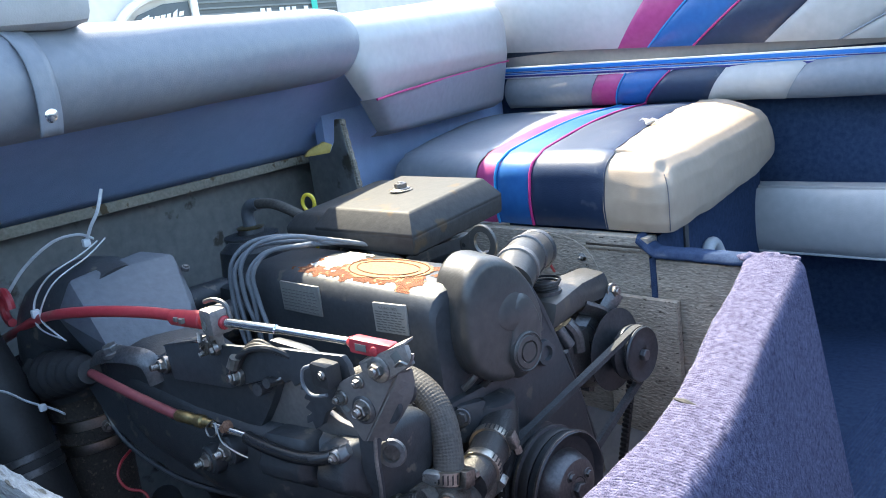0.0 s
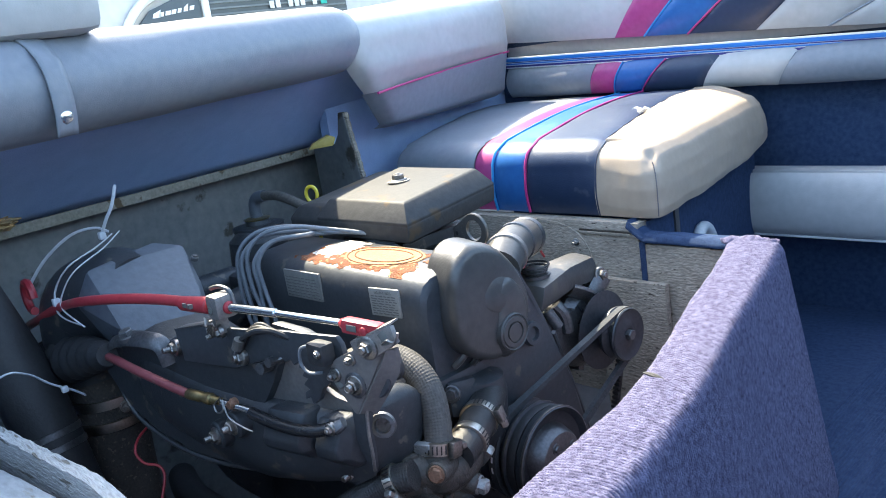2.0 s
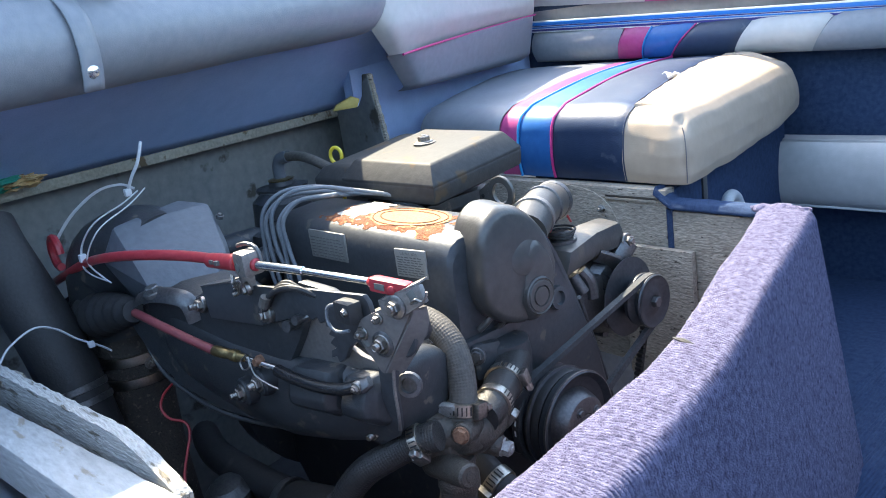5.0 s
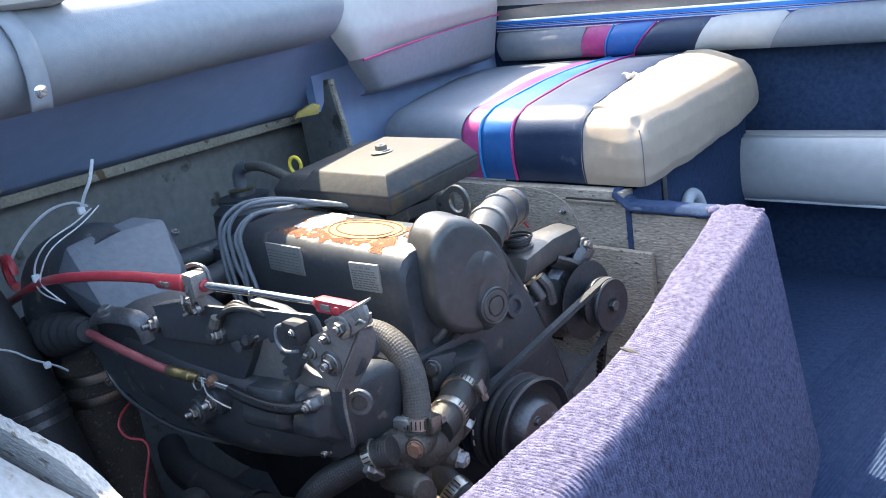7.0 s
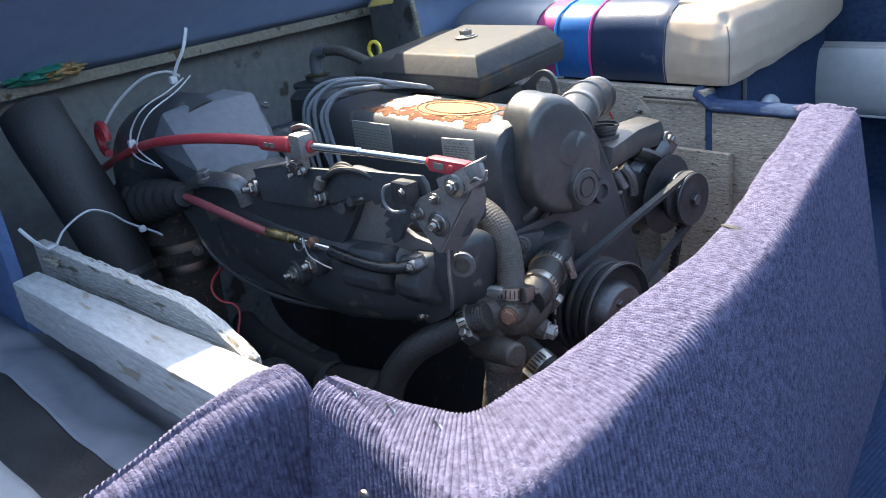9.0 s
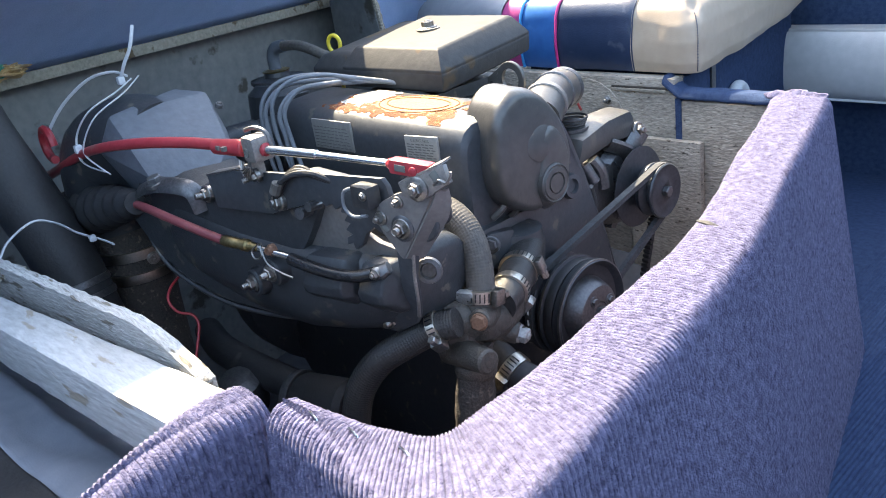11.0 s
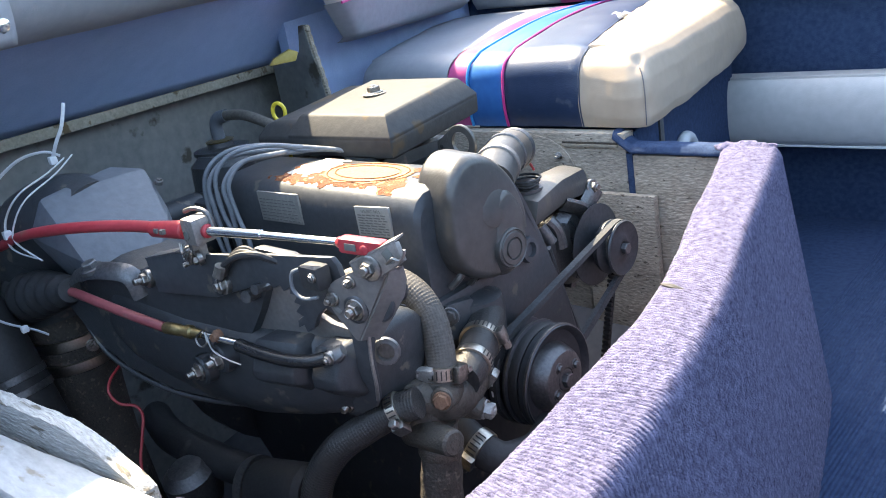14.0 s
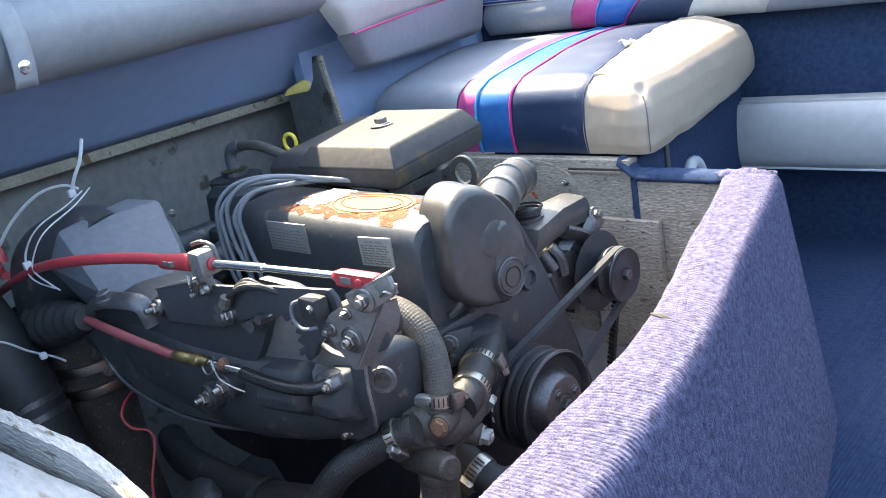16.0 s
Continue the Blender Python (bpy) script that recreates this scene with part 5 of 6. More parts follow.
# exhaust manifold
bm = bmesh.new()
secs = [(-0.435, -0.160, 0.615, 0.045, 0.040), (-0.385, -0.165, 0.590, 0.062, 0.062), (-0.30, -0.160, 0.565, 0.062, 0.066), (-0.21, -0.148, 0.540, 0.058, 0.060), (-0.14, -0.140, 0.534, 0.056, 0.053),
        (-0.08, -0.130, 0.538, 0.052, 0.048), (-0.04, -0.114, 0.541, 0.048, 0.046), (-0.024, -0.102, 0.543, 0.044, 0.043), (-0.015, -0.096, 0.544, 0.038, 0.038), (-0.011, -0.094, 0.544, 0.028, 0.028)]
rings = []
for x, y, z, ry, rz in secs:
    ring = []
    for i in range(32):
        a = 2 * math.pi * i / 32
        cy, cz = math.cos(a), math.sin(a)
        e = 3.6 if cz > 0 else 2.3
        k = (abs(cy) ** e + abs(cz) ** e) ** (-1 / e)
        ring.append(Vector((x, y + cy * k * ry, z + cz * k * rz)))
    rings.append(ring)
loft(bm, rings)
man = part("exhaust_manifold", bm, M["cast"], eng, "black cast exhaust manifold", angle=60)
bm = bmesh.new()
slab = [(-0.405, 0.605), (-0.34, 0.630), (-0.262, 0.638), (-0.232, 0.652), (-0.19, 0.658), (-0.125, 0.655), (-0.092, 0.642), (-0.091, 0.630), (-0.103, 0.609), (-0.117, 0.589), (-0.135, 0.568), (-0.150, 0.545), (-0.155, 0.505), (-0.20, 0.495), (-0.26, 0.499), (-0.32, 0.518), (-0.362, 0.544), (-0.39, 0.585)]
plane = lambda x, o: -0.148 + 0.229 * x - o
loft(bm, [[(x, plane(x, -0.014), 0.57 + (z - 0.57) * 0.97) for x, z in slab], [(x, plane(x, -0.006), z) for x, z in slab], [(x * 0.985 - 0.004, plane(x, 0.0), 0.57 + (z - 0.57) * 0.95) for x, z in slab]])
part("manifold_face", bm, M["cast"], man, angle=40)
bm = bmesh.new()
prism(bm, [(-0.150, -0.138, 0.58), (-0.020, -0.108, 0.58), (-0.024, -0.109, 0.604), (-0.060, -0.117, 0.622), (-0.110, -0.129, 0.646), (-0.150, -0.138, 0.652)], (0.002, 0.012, 0), 0.003)
part("web", bm, M["cast"], man)
# pale painted web above the shoulder
bm = bmesh.new()
prism(bm, [(x, plane(x, -0.008), z) for x, z in ((-0.136, 0.582), (-0.134, 0.590), (-0.096, 0.631), (-0.073, 0.637), (-0.050, 0.636), (-0.046, 0.622), (-0.052, 0.607), (-0.034, 0.597), (-0.012, 0.592), (-0.012, 0.582))], (0.001, 0.006, 0), 0.0012)
part("web_plate", bm, M["lever"], man)
# pads added on the manifold's shoulder, shaped after two patches of sunlight
for x0, x1, wide in ((-0.104, -0.056, 0.014), (-0.036, -0.008, 0.013)):
    bm = bmesh.new()
    loft(bm, [[(x, plane(x, o * k if o > 0 else o), 0.545 + (z - 0.545) * k) for o, z in ((-0.016, 0.585), (wide, 0.585), (wide + 0.012, 0.558), (wide + 0.011, 0.548), (0.006, 0.532), (-0.016, 0.528))]
              for x, k in ((x0 - 0.006, 0.6), (x0, 0.97), (x0 + 0.004, 1.0), (x1 - 0.004, 1.0), (x1, 0.97), (x1 + 0.006, 0.6))], bevel=0.002)
    part("sun_patch_pad", bm, M["cast"], man)
bm = bmesh.new()
lathe(bm, (0.0188, -0.1353, 0.5753), (0.6, -0.8, 0.15), [(0.013, 0), (0.012, 0.003), (0.008, 0.0035), (0.007, 0.0), (0.001, 0.0)], 24)
part("end_plug", bm, M["steel_dark"], man)
bm = bmesh.new()
tube(bm, [(-0.385, -0.232, 0.585), (-0.36, -0.230, 0.541), (-0.32, -0.222, 0.516), (-0.255, -0.206, 0.497), (-0.18, -0.178, 0.490), (-0.10, -0.142, 0.495)], 0.003, 8)
part("casting_line", bm, M["cast"], man)
for p, n in (((-0.178, -0.212, 0.546), (0, -1, 0.05)), ((-0.146, -0.206, 0.563), (0.15, -1, 0.05)), ((-0.042, -0.142, 0.510), (0.3, -1, -0.05))):
    bm = bmesh.new()
    q = Vector(p)
    cyl(bm, q + Vector((0, 0.03, 0)), q, 0.017, 0.015, 20, 0.002)
    part("boss", bm, M["cast"], man)
    bolt(man, q, n, 0.0068, 0.006, 0.008)

# control bracket plate with a ragged toothed edge
edge2 = [(-0.233, 0.656), (-0.192, 0.663), (-0.110, 0.665), (-0.075, 0.667), (-0.004, 0.667), (0.001, 0.660), (0.004, 0.643), (-0.001, 0.621), (-0.013, 0.613), (-0.021, 0.619), (-0.032, 0.611), (-0.039, 0.599), (-0.048, 0.593),
         (-0.050, 0.600), (-0.057, 0.597), (-0.056, 0.605), (-0.049, 0.609), (-0.056, 0.613), (-0.049, 0.620), (-0.056, 0.622), (-0.050, 0.629), (-0.058, 0.630), (-0.055, 0.637), (-0.064, 0.632), (-0.067, 0.638), (-0.075, 0.634),
         (-0.079, 0.639), (-0.098, 0.635), (-0.150, 0.620), (-0.228, 0.620)]
edge = [(x, plane(x, 0.006), z) for x, z in edge2]
bm = bmesh.new()
prism(bm, edge, (0.001, 0.005, 0), 0.0012)
brk = part("control_bracket", bm, M["engine"], eng, "dark steel throttle control bracket")
bolt(brk, (-0.240, -0.208, 0.634), (0, -1, 0.1), 0.0065, 0.006, 0.009)
bolt(brk, (-0.133, -0.186, 0.635), (0, -1, 0.1), 0.0072, 0.006, 0.004, "steel", 1.3)
bolt(brk, (-0.146, -0.196, 0.664), (-0.3, -1, -0.2), 0.005, 0.005, 0.010)
bm = bmesh.new()
prism(bm, [(-0.233, -0.208, 0.655), (-0.185, -0.197, 0.664), (-0.180, -0.183, 0.666), (-0.225, -0.195, 0.658)], (0, 0, 0.002), 0.0008)
part("folded_lip", bm, M["steel_dark"], brk)
bm = bmesh.new()
tube(bm, [(-0.36, -0.235, 0.628), (-0.32, -0.232, 0.640), (-0.28, -0.222, 0.642), (-0.262, -0.214, 0.635), (-0.258, -0.210, 0.612)], 0.010, 8, flat=0.3)
strapb = part("stay_strap", bm, M["steel_dark"], brk)
bolt(strapb, (-0.315, -0.230, 0.643), (0, -0.2, 1), 0.0085, 0.007, material="steel_dark")

# ground leads and small switch
for k in range(3):
    bm = bmesh.new()
    o = 0.0035 * k
    tube(bm, [(-0.131, -0.190 + o, 0.640 + o * 0.5), (-0.124, -0.190 + o, 0.652), (-0.111, -0.187 + o, 0.662 + o * 0.6), (-0.095, -0.183 + o, 0.668 + o * 0.5), (-0.078, -0.176 + o, 0.668 - o), (-0.064, -0.167 + o, 0.660 - o)], 0.0030, 8)
    part("ground_lead", bm, M["rubber"], brk, "black ground lead with worn tape")
bm = bmesh.new()
cyl(bm, (-0.124, -0.193, 0.648), (-0.119, -0.191, 0.658), 0.006, 0.0055, 10)
part("copper_terminal", bm, M["hose"], brk)
bm = bmesh.new()
box(bm, (-0.027, -0.174, 0.643), (-0.002, -0.158, 0.664), 0.0035)
sw = part("switch", bm, M["rubber"], brk, "small black switch block")
bolt(sw, (-0.008, -0.174, 0.656), (0, -1, 0), 0.003, 0.002)
bm = bmesh.new()
tube(bm, [(-0.026, -0.170, 0.660), (-0.036, -0.174, 0.656), (-0.038, -0.175, 0.642), (-0.028, -0.174, 0.634), (-0.012, -0.170, 0.636)], 0.0016, 8)
part("switch_wire", bm, M["wire_grey"], sw)
bm = bmesh.new()
cyl(bm, (-0.104, -0.172, 0.626), (-0.100, -0.186, 0.628), 0.006, 0.006, 10)
cyl(bm, (-0.090, -0.168, 0.634), (-0.087, -0.183, 0.636), 0.005, 0.005, 10)
part("stud", bm, M["steel_dark"], brk)

# throttle lever on its pivot: a lobed plate with a folded flange, and a slotted tab on top
lev2 = smooth_path([(0.058, 0, 0.662), (0.044, 0, 0.664), (0.030, 0, 0.661), (0.010, 0, 0.653), (-0.003, 0, 0.645), (-0.008, 0, 0.632), (-0.004, 0, 0.620), (0.004, 0, 0.609), (0.012, 0, 0.597), (0.0155, 0, 0.5955)], 4)
bm = bmesh.new()
prism(bm, [(p.x, plane(p.x, 0.014), p.z) for p in lev2], (0.001, 0.004, 0), 0.0007)
lv = part("throttle_lever", bm, M["lever"], eng, "grey steel throttle lever with studs and a slotted tab")
bm = bmesh.new()
loft(bm, [[(x, plane(x, 0.0135), z), (x + d, plane(x + d, 0.001), z - 0.004), (x + d + 0.001, plane(x + d, 0.0), z - 0.001), (x + 0.003, plane(x, 0.0135), z + 0.001)]
          for x, d, z in ((0.058, 0.002, 0.662), (0.052, 0.009, 0.650), (0.044, 0.013, 0.638), (0.032, 0.012, 0.620), (0.022, 0.010, 0.605), (0.0155, 0.009, 0.5955))])
part("folded_flange", bm, M["lever"], lv)
for x, z, r, s in ((0.0190, 0.6250, 0.0068, 0.005), (-0.0022, 0.6330, 0.0046, 0.004), (0.0193, 0.6495, 0.0038, 0.003)):
    bolt(lv, (x, plane(x, 0.014), z), (0.2, -1, 0.05), r, 0.006, s)
bm = bmesh.new()
lathe(bm, (0.0190, plane(0.019, 0.0125), 0.6250), (0.2, -1, 0.05), [(0.0125, 0), (0.0125, 0.002), (0.011, 0.0028)], 28)
part("washer", bm, M["steel_dark"], lv)
bm = bmesh.new()
tube(bm, [(0.002, plane(0.002, 0.0142), 0.638), (-0.001, plane(-0.001, 0.0142), 0.628), (0.004, plane(0.004, 0.0142), 0.6215)], 0.0030, 8, 5, flat=0.3)
part("slot", bm, M["ink"], lv)
tab = [(0.029, 0.668), (0.0755, 0.6885), (0.0795, 0.673), (0.056, 0.6585), (0.044, 0.6555), (0.0315, 0.6575)]
bm = bmesh.new()
prism(bm, [(x, plane(x, 0.0200), z) for x, z in tab], (0.001, 0.004, 0), 0.0009)
prism(bm, [(0.029, plane(0.029, 0.0200), 0.668), (0.0755, plane(0.0755, 0.0200), 0.6885), (0.0755, plane(0.0755, 0.010), 0.6905), (0.029, plane(0.029, 0.010), 0.670)], (0, 0, 0.002), 0.0007)
tb = part("slotted_tab", bm, M["lever_bright"], lv, "bare steel tab with a slot")
bm = bmesh.new()
tube(bm, [(0.0655, plane(0.0655, 0.0205), 0.682), (0.0690, plane(0.069, 0.0205), 0.677), (0.0700, plane(0.07, 0.0205), 0.671)], 0.0042, 8, 5, flat=0.25)
part("slot", bm, M["ink"], tb)
bm = bmesh.new()
tube(bm, [(0.066, plane(0.066, 0.022), 0.671), (0.073, plane(0.073, 0.023), 0.676), (0.078, plane(0.078, 0.0215), 0.674), (0.0825, plane(0.0825, 0.021), 0.679), (0.0835, plane(0.0835, 0.021), 0.683)], 0.0012, 8, 6)
part("split_pin", bm, M["steel"], tb, "bent steel split pin")
bolt(tb, (0.0480, plane(0.048, 0.0200), 0.6660), (0.2, -1, 0.05), 0.0066, 0.006, 0.004)
bm = bmesh.new()
lathe(bm, (0.0480, plane(0.048, 0.0195), 0.6660), (0.2, -1, 0.05), [(0.0108, 0), (0.0108, 0.002), (0.009, 0.0028)], 26)
part("washer", bm, M["steel"], tb)
bm = bmesh.new()
lathe(bm, (0.030, plane(0.030, 0.006), 0.630), (-0.2, 1, 0), [(0.019, 0), (0.0205, 0.0015), (0.0205, 0.003), (0.013, 0.005), (0.013, 0.028), (0.015, 0.030)], 30)
part("pivot_boss", bm, M["engine"], lv)
# stay that carries the pivot, bent inwards to its bolt on the manifold
bm = bmesh.new()
rings = []
for x, z, w, o in ((0.022, 0.622, 0.020, 0.006), (0.013, 0.598, 0.022, 0.008), (0.0085, 0.575, 0.0165, 0.007), (0.0035, 0.550, 0.0175, 0.003), (-0.008, 0.528, 0.024, -0.004), (-0.022, 0.512, 0.028, -0.010), (-0.040, 0.500, 0.024, -0.014)):
    a, b = x - w / 2, x + w / 2
    rings.append([(a, plane(a, o), z), (b, plane(b, o), z + 0.002), (b + 0.001, plane(b, o - 0.004), z + 0.002), (a + 0.001, plane(a, o - 0.004), z)])
loft(bm, rings, bevel=0.0008)
stay = part("pivot_stay", bm, M["engine"], eng, "dark grey steel stay bolted to the manifold")
bm = bmesh.new()
tube(bm, [(0.0215, plane(0.0215, 0.009), 0.600), (0.0175, plane(0.0175, 0.008), 0.575), (0.0130, plane(0.013, 0.004), 0.548), (0.0050, plane(0.005, -0.002), 0.528)], 0.0017, 8, 6)
part("turned_edge", bm, M["lever_bright"], stay, "worn bright edge")

# upper coolant hose
pts = [(-0.110, -0.078, 0.588), (-0.092, -0.068, 0.596), (-0.075, -0.058, 0.598), (-0.055, -0.046, 0.592), (-0.033, -0.043, 0.580), (-0.015, -0.046, 0.560), (-0.004, -0.053, 0.535), (0.002, -0.061, 0.512), (0.003, -0.065, 0.492)]
bm = bmesh.new()
tube(bm, pts, 0.0148, 96, 34, braid=0.020)
uh = part("upper_hose", bm, M["hose"], eng, "dusty braided coolant hose")
band = clamp(uh, (0.0025, -0.0605, 0.5135), (-0.05, 0.20, 1), 0.0160, (0.9, 0.2, 0.1), 0.0135)
bm = bmesh.new()
m = Matrix.Translation((-0.0035, -0.0770, 0.5150)) @ pose(0, 0, 0, 8, -4, 14)
box(bm, (-0.013, -0.003, -0.0075), (0.011, 0.006, 0.0075), 0.003, m)
cyl(bm, (-0.019, -0.0790, 0.5155), (-0.010, -0.0775, 0.5155), 0.0050, None, 12, 0.001)
part("worm_block", bm, M["zinc"], band, "dull zinc worm block")
bm = bmesh.new()
cyl(bm, (0.004, -0.066, 0.486), (0.0025, -0.0625, 0.506), 0.0172, 0.0160, 24, 0.002)
part("hose_lip", bm, M["hose"], uh)

# water housing with plugs and spigots
bm = bmesh.new()
tube(bm, [(-0.085, -0.122, 0.498), (-0.060, -0.111, 0.498), (-0.036, -0.097, 0.496), (-0.016, -0.080, 0.490), (-0.004, -0.061, 0.482), (-0.001, -0.042, 0.480), (-0.002, -0.022, 0.486), (-0.006, -0.005, 0.492)],
     [0.018, 0.019, 0.020, 0.022, 0.0245, 0.0245, 0.022, 0.018], 28, 8)
cyl(bm, (0.003, -0.064, 0.470), (0.003, -0.063, 0.500), 0.0190, 0.0170, 24, 0.002)
wh = part("water_housing", bm, M["grimy"], eng, "black cast water housing with rusty plugs", angle=50)
bm = bmesh.new()
prism(bm, [(-0.046, -0.122, 0.503), (-0.012, -0.098, 0.502), (-0.004, -0.082, 0.502), (-0.030, -0.078, 0.504), (-0.060, -0.102, 0.506)], (0, 0, 0.010), 0.003)
part("casting_pad", bm, M["grimy"], wh)
bm = bmesh.new()
q = Vector((0.019, -0.083, 0.497))
cyl(bm, q + Vector((-0.014, 0.030, -0.006)), q, 0.0135, 0.0120, 20, 0.0015)
part("boss", bm, M["grimy"], wh)
bolt(wh, q, (0.55, -1, 0.2), 0.0080, 0.005, 0.0, "rusty", 1.15)
bm = bmesh.new()
q = Vector((0.021, -0.031, 0.459))
cyl(bm, (-0.012, -0.048, 0.470), q, 0.0150, 0.0115, 20, 0.002)
part("boss", bm, M["grimy"], wh)
bolt(wh, q, (0.85, 0.25, -0.15), 0.0085, 0.009, 0.003, "zinc", 1.2)
bm = bmesh.new()
cyl(bm, (-0.026, -0.088, 0.455), (0.040, -0.096, 0.464), 0.0165, 0.0130, 24, 0.0025)
lathe(bm, (0.040, -0.096, 0.464), (0.060, -0.013, 0.011), [(0.0055, 0.0008), (0.005, 0.0012), (0.0045, -0.004), (0.001, -0.004)], 16)
part("spigot", bm, M["grimy"], wh)
bm = bmesh.new()
loft(bm, [[(-0.036, -0.112, 0.492), (0.006, -0.088, 0.490), (0.010, -0.040, 0.482), (-0.030, -0.070, 0.484)], [(-0.026, -0.102, 0.442), (0.010, -0.094, 0.442), (0.010, -0.058, 0.450), (-0.026, -0.066, 0.446)]], bevel=0.007)
part("neck", bm, M["grimy"], wh)
bm = bmesh.new()
tube(bm, [(-0.002, -0.078, 0.462), (0.000, -0.079, 0.440), (0.000, -0.083, 0.415), (-0.002, -0.088, 0.380), (-0.006, -0.090, 0.30), (-0.012, -0.085, 0.2)], [0.0205, 0.0195, 0.0205, 0.0215, 0.022, 0.022], 24, ripple=lambda q: 1 + 0.02 * math.sin(q * 260))
part("down_pipe", bm, M["rusty_black"], wh, "corroded black pipe")
bm = bmesh.new()
lathe(bm, (0.000, -0.080, 0.430), (0, 0.15, 1), [(0.0212, 0), (0.0222, 0.002), (0.0222, 0.010), (0.0212, 0.012)], 28)
part("collar", bm, M["grimy"], wh)

# lower hose
pts = [(0.010, -0.104, 0.504), (-0.006, -0.114, 0.499), (-0.018, -0.122, 0.492), (-0.036, -0.137, 0.480), (-0.056, -0.154, 0.465), (-0.074, -0.167, 0.441), (-0.086, -0.175, 0.412), (-0.098, -0.180, 0.36), (-0.12, -0.18, 0.28)]
bm = bmesh.new()
tube(bm, pts, [0.0150, 0.0150, 0.0150, 0.0150, 0.0152, 0.0155, 0.0155, 0.0155, 0.0155], 96, 44, braid=0.020)
lh = part("lower_hose", bm, M["hose_dark"], eng, "black braided coolant hose")
clamp(lh, (-0.008, -0.1155, 0.498), (-0.6, -0.42, -0.32), 0.0158, (0.75, -0.8, -0.75))

# elbow hose towards the pump
pts = [(0.012, -0.046, 0.497), (0.002, -0.022, 0.498), (-0.012, 0.006, 0.500), (-0.028, 0.036, 0.501), (-0.048, 0.066, 0.505), (-0.075, 0.095, 0.505)]
bm = bmesh.new()
tube(bm, pts, [0.0180, 0.0190, 0.0200, 0.0205, 0.0210, 0.0210], 28, 10)
eh = part("elbow_hose", bm, M["hose_dark"], eng, "black rubber elbow hose")
clamp(eh, (0.000, -0.017, 0.4982), (-0.0130, 0.0270, 0.001), 0.0200, (0.9, 0.1, -0.75), 0.0120)
clamp(eh, (-0.021, 0.022, 0.5004), (-0.0148, 0.0294, 0.001), 0.0212, (0.95, 0.45, 0.30), 0.0120)
bm = bmesh.new()
lathe(bm, (-0.070, 0.062, 0.440), (0.05, 0.05, 1), [(0.030, 0), (0.036, 0.03), (0.037, 0.070), (0.033, 0.088), (0.020, 0.094), (0.001, 0.096)], 28)
loft(bm, [[(-0.085, 0.010, 0.500), (-0.045, 0.004, 0.500), (-0.040, 0.050, 0.495), (-0.080, 0.060, 0.495)], [(-0.085, 0.014, 0.545), (-0.050, 0.008, 0.543), (-0.046, 0.050, 0.536), (-0.080, 0.060, 0.536)]], bevel=0.008)
pmp = part("pump_body", bm, M["cast"], eng)
bolt(pmp, (-0.047, 0.010, 0.530), (0.6, -1, 0.3), 0.0070, 0.006, material="steel_dark")
bm = bmesh.new()
tube(bm, [(-0.045, -0.030, 0.425), (-0.020, -0.026, 0.414), (0.004, -0.026, 0.402), (0.026, -0.016, 0.392), (0.03, 0.03, 0.380), (0.01, 0.08, 0.37)], 0.0185, 20)
fh = part("pump_hose", bm, M["rubber"], eng)
clamp(fh, (0.000, -0.026, 0.404), (1, 0.05, -0.45), 0.0195, (0.3, -1, -0.2), 0.015)

# exhaust elbow in painted facets
bm = bmesh.new()
pts = [(-0.424, -0.222, 0.708), (-0.449, -0.124, 0.716), (-0.415, -0.098, 0.708), (-0.372, -0.104, 0.664), (-0.340, -0.122, 0.655), (-0.325, -0.150, 0.632), (-0.318, -0.200, 0.612), (-0.318, -0.160, 0.560),
       (-0.438, -0.240, 0.668), (-0.345, -0.224, 0.642), (-0.415, -0.208, 0.600), (-0.395, -0.196, 0.555), (-0.468, -0.150, 0.60), (-0.455, -0.205, 0.61), (-0.335, -0.11, 0.56), (-0.46, -0.10, 0.58)]
vs = [bm.verts.new(p) for p in pts]
bmesh.ops.convex_hull(bm, input=vs)
bmesh.ops.delete(bm, geom=[v for v in bm.verts if not v.link_faces], context="VERTS")
bevelled(bm, 0, 0.003, 2, 12)
elb = part("exhaust_elbow", bm, M["elbow"], eng, "faceted light grey exhaust elbow", angle=20)
bolt(elb, (-0.4608, -0.2047, 0.6965), (0.2, -0.6, 0.7), 0.0075, 0.007)
bolt(elb, (-0.388, -0.098, 0.692), (0.4, 0.2, 1), 0.0035, 0.003, material="steel_dark")
bm = bmesh.new()
tube(bm, [(-0.425, -0.165, 0.650), (-0.475, -0.175, 0.655), (-0.525, -0.195, 0.640), (-0.540, -0.205, 0.595), (-0.534, -0.204, 0.540)], [0.060, 0.064, 0.064, 0.058, 0.052], 28)
part("elbow_pipe", bm, M["cast"], elb)
bm = bmesh.new()
tube(bm, [(-0.533, -0.203, 0.545), (-0.532, -0.204, 0.495), (-0.529, -0.207, 0.43), (-0.524, -0.21, 0.34), (-0.515, -0.21, 0.22)], [0.049, 0.049, 0.044, 0.043, 0.046], 28)
boot = part("exhaust_boot", bm, M["rusty_black"], elb, "black rubber exhaust boot with two bands")
for z in (0.520, 0.488):
    bm = bmesh.new()
    lathe(bm, (-0.5325, -0.204, z - 0.016), (0, 0, 1), [(0.0485, 0), (0.0520, 0.001), (0.0525, 0.0075), (0.0520, 0.014), (0.0485, 0.015)], 40)
    part("band", bm, M["steel_band"], boot, "wide stainless band")
bolt(boot, (-0.480, -0.200, 0.503), (1, -0.3, 0), 0.006, 0.005, 0.005)

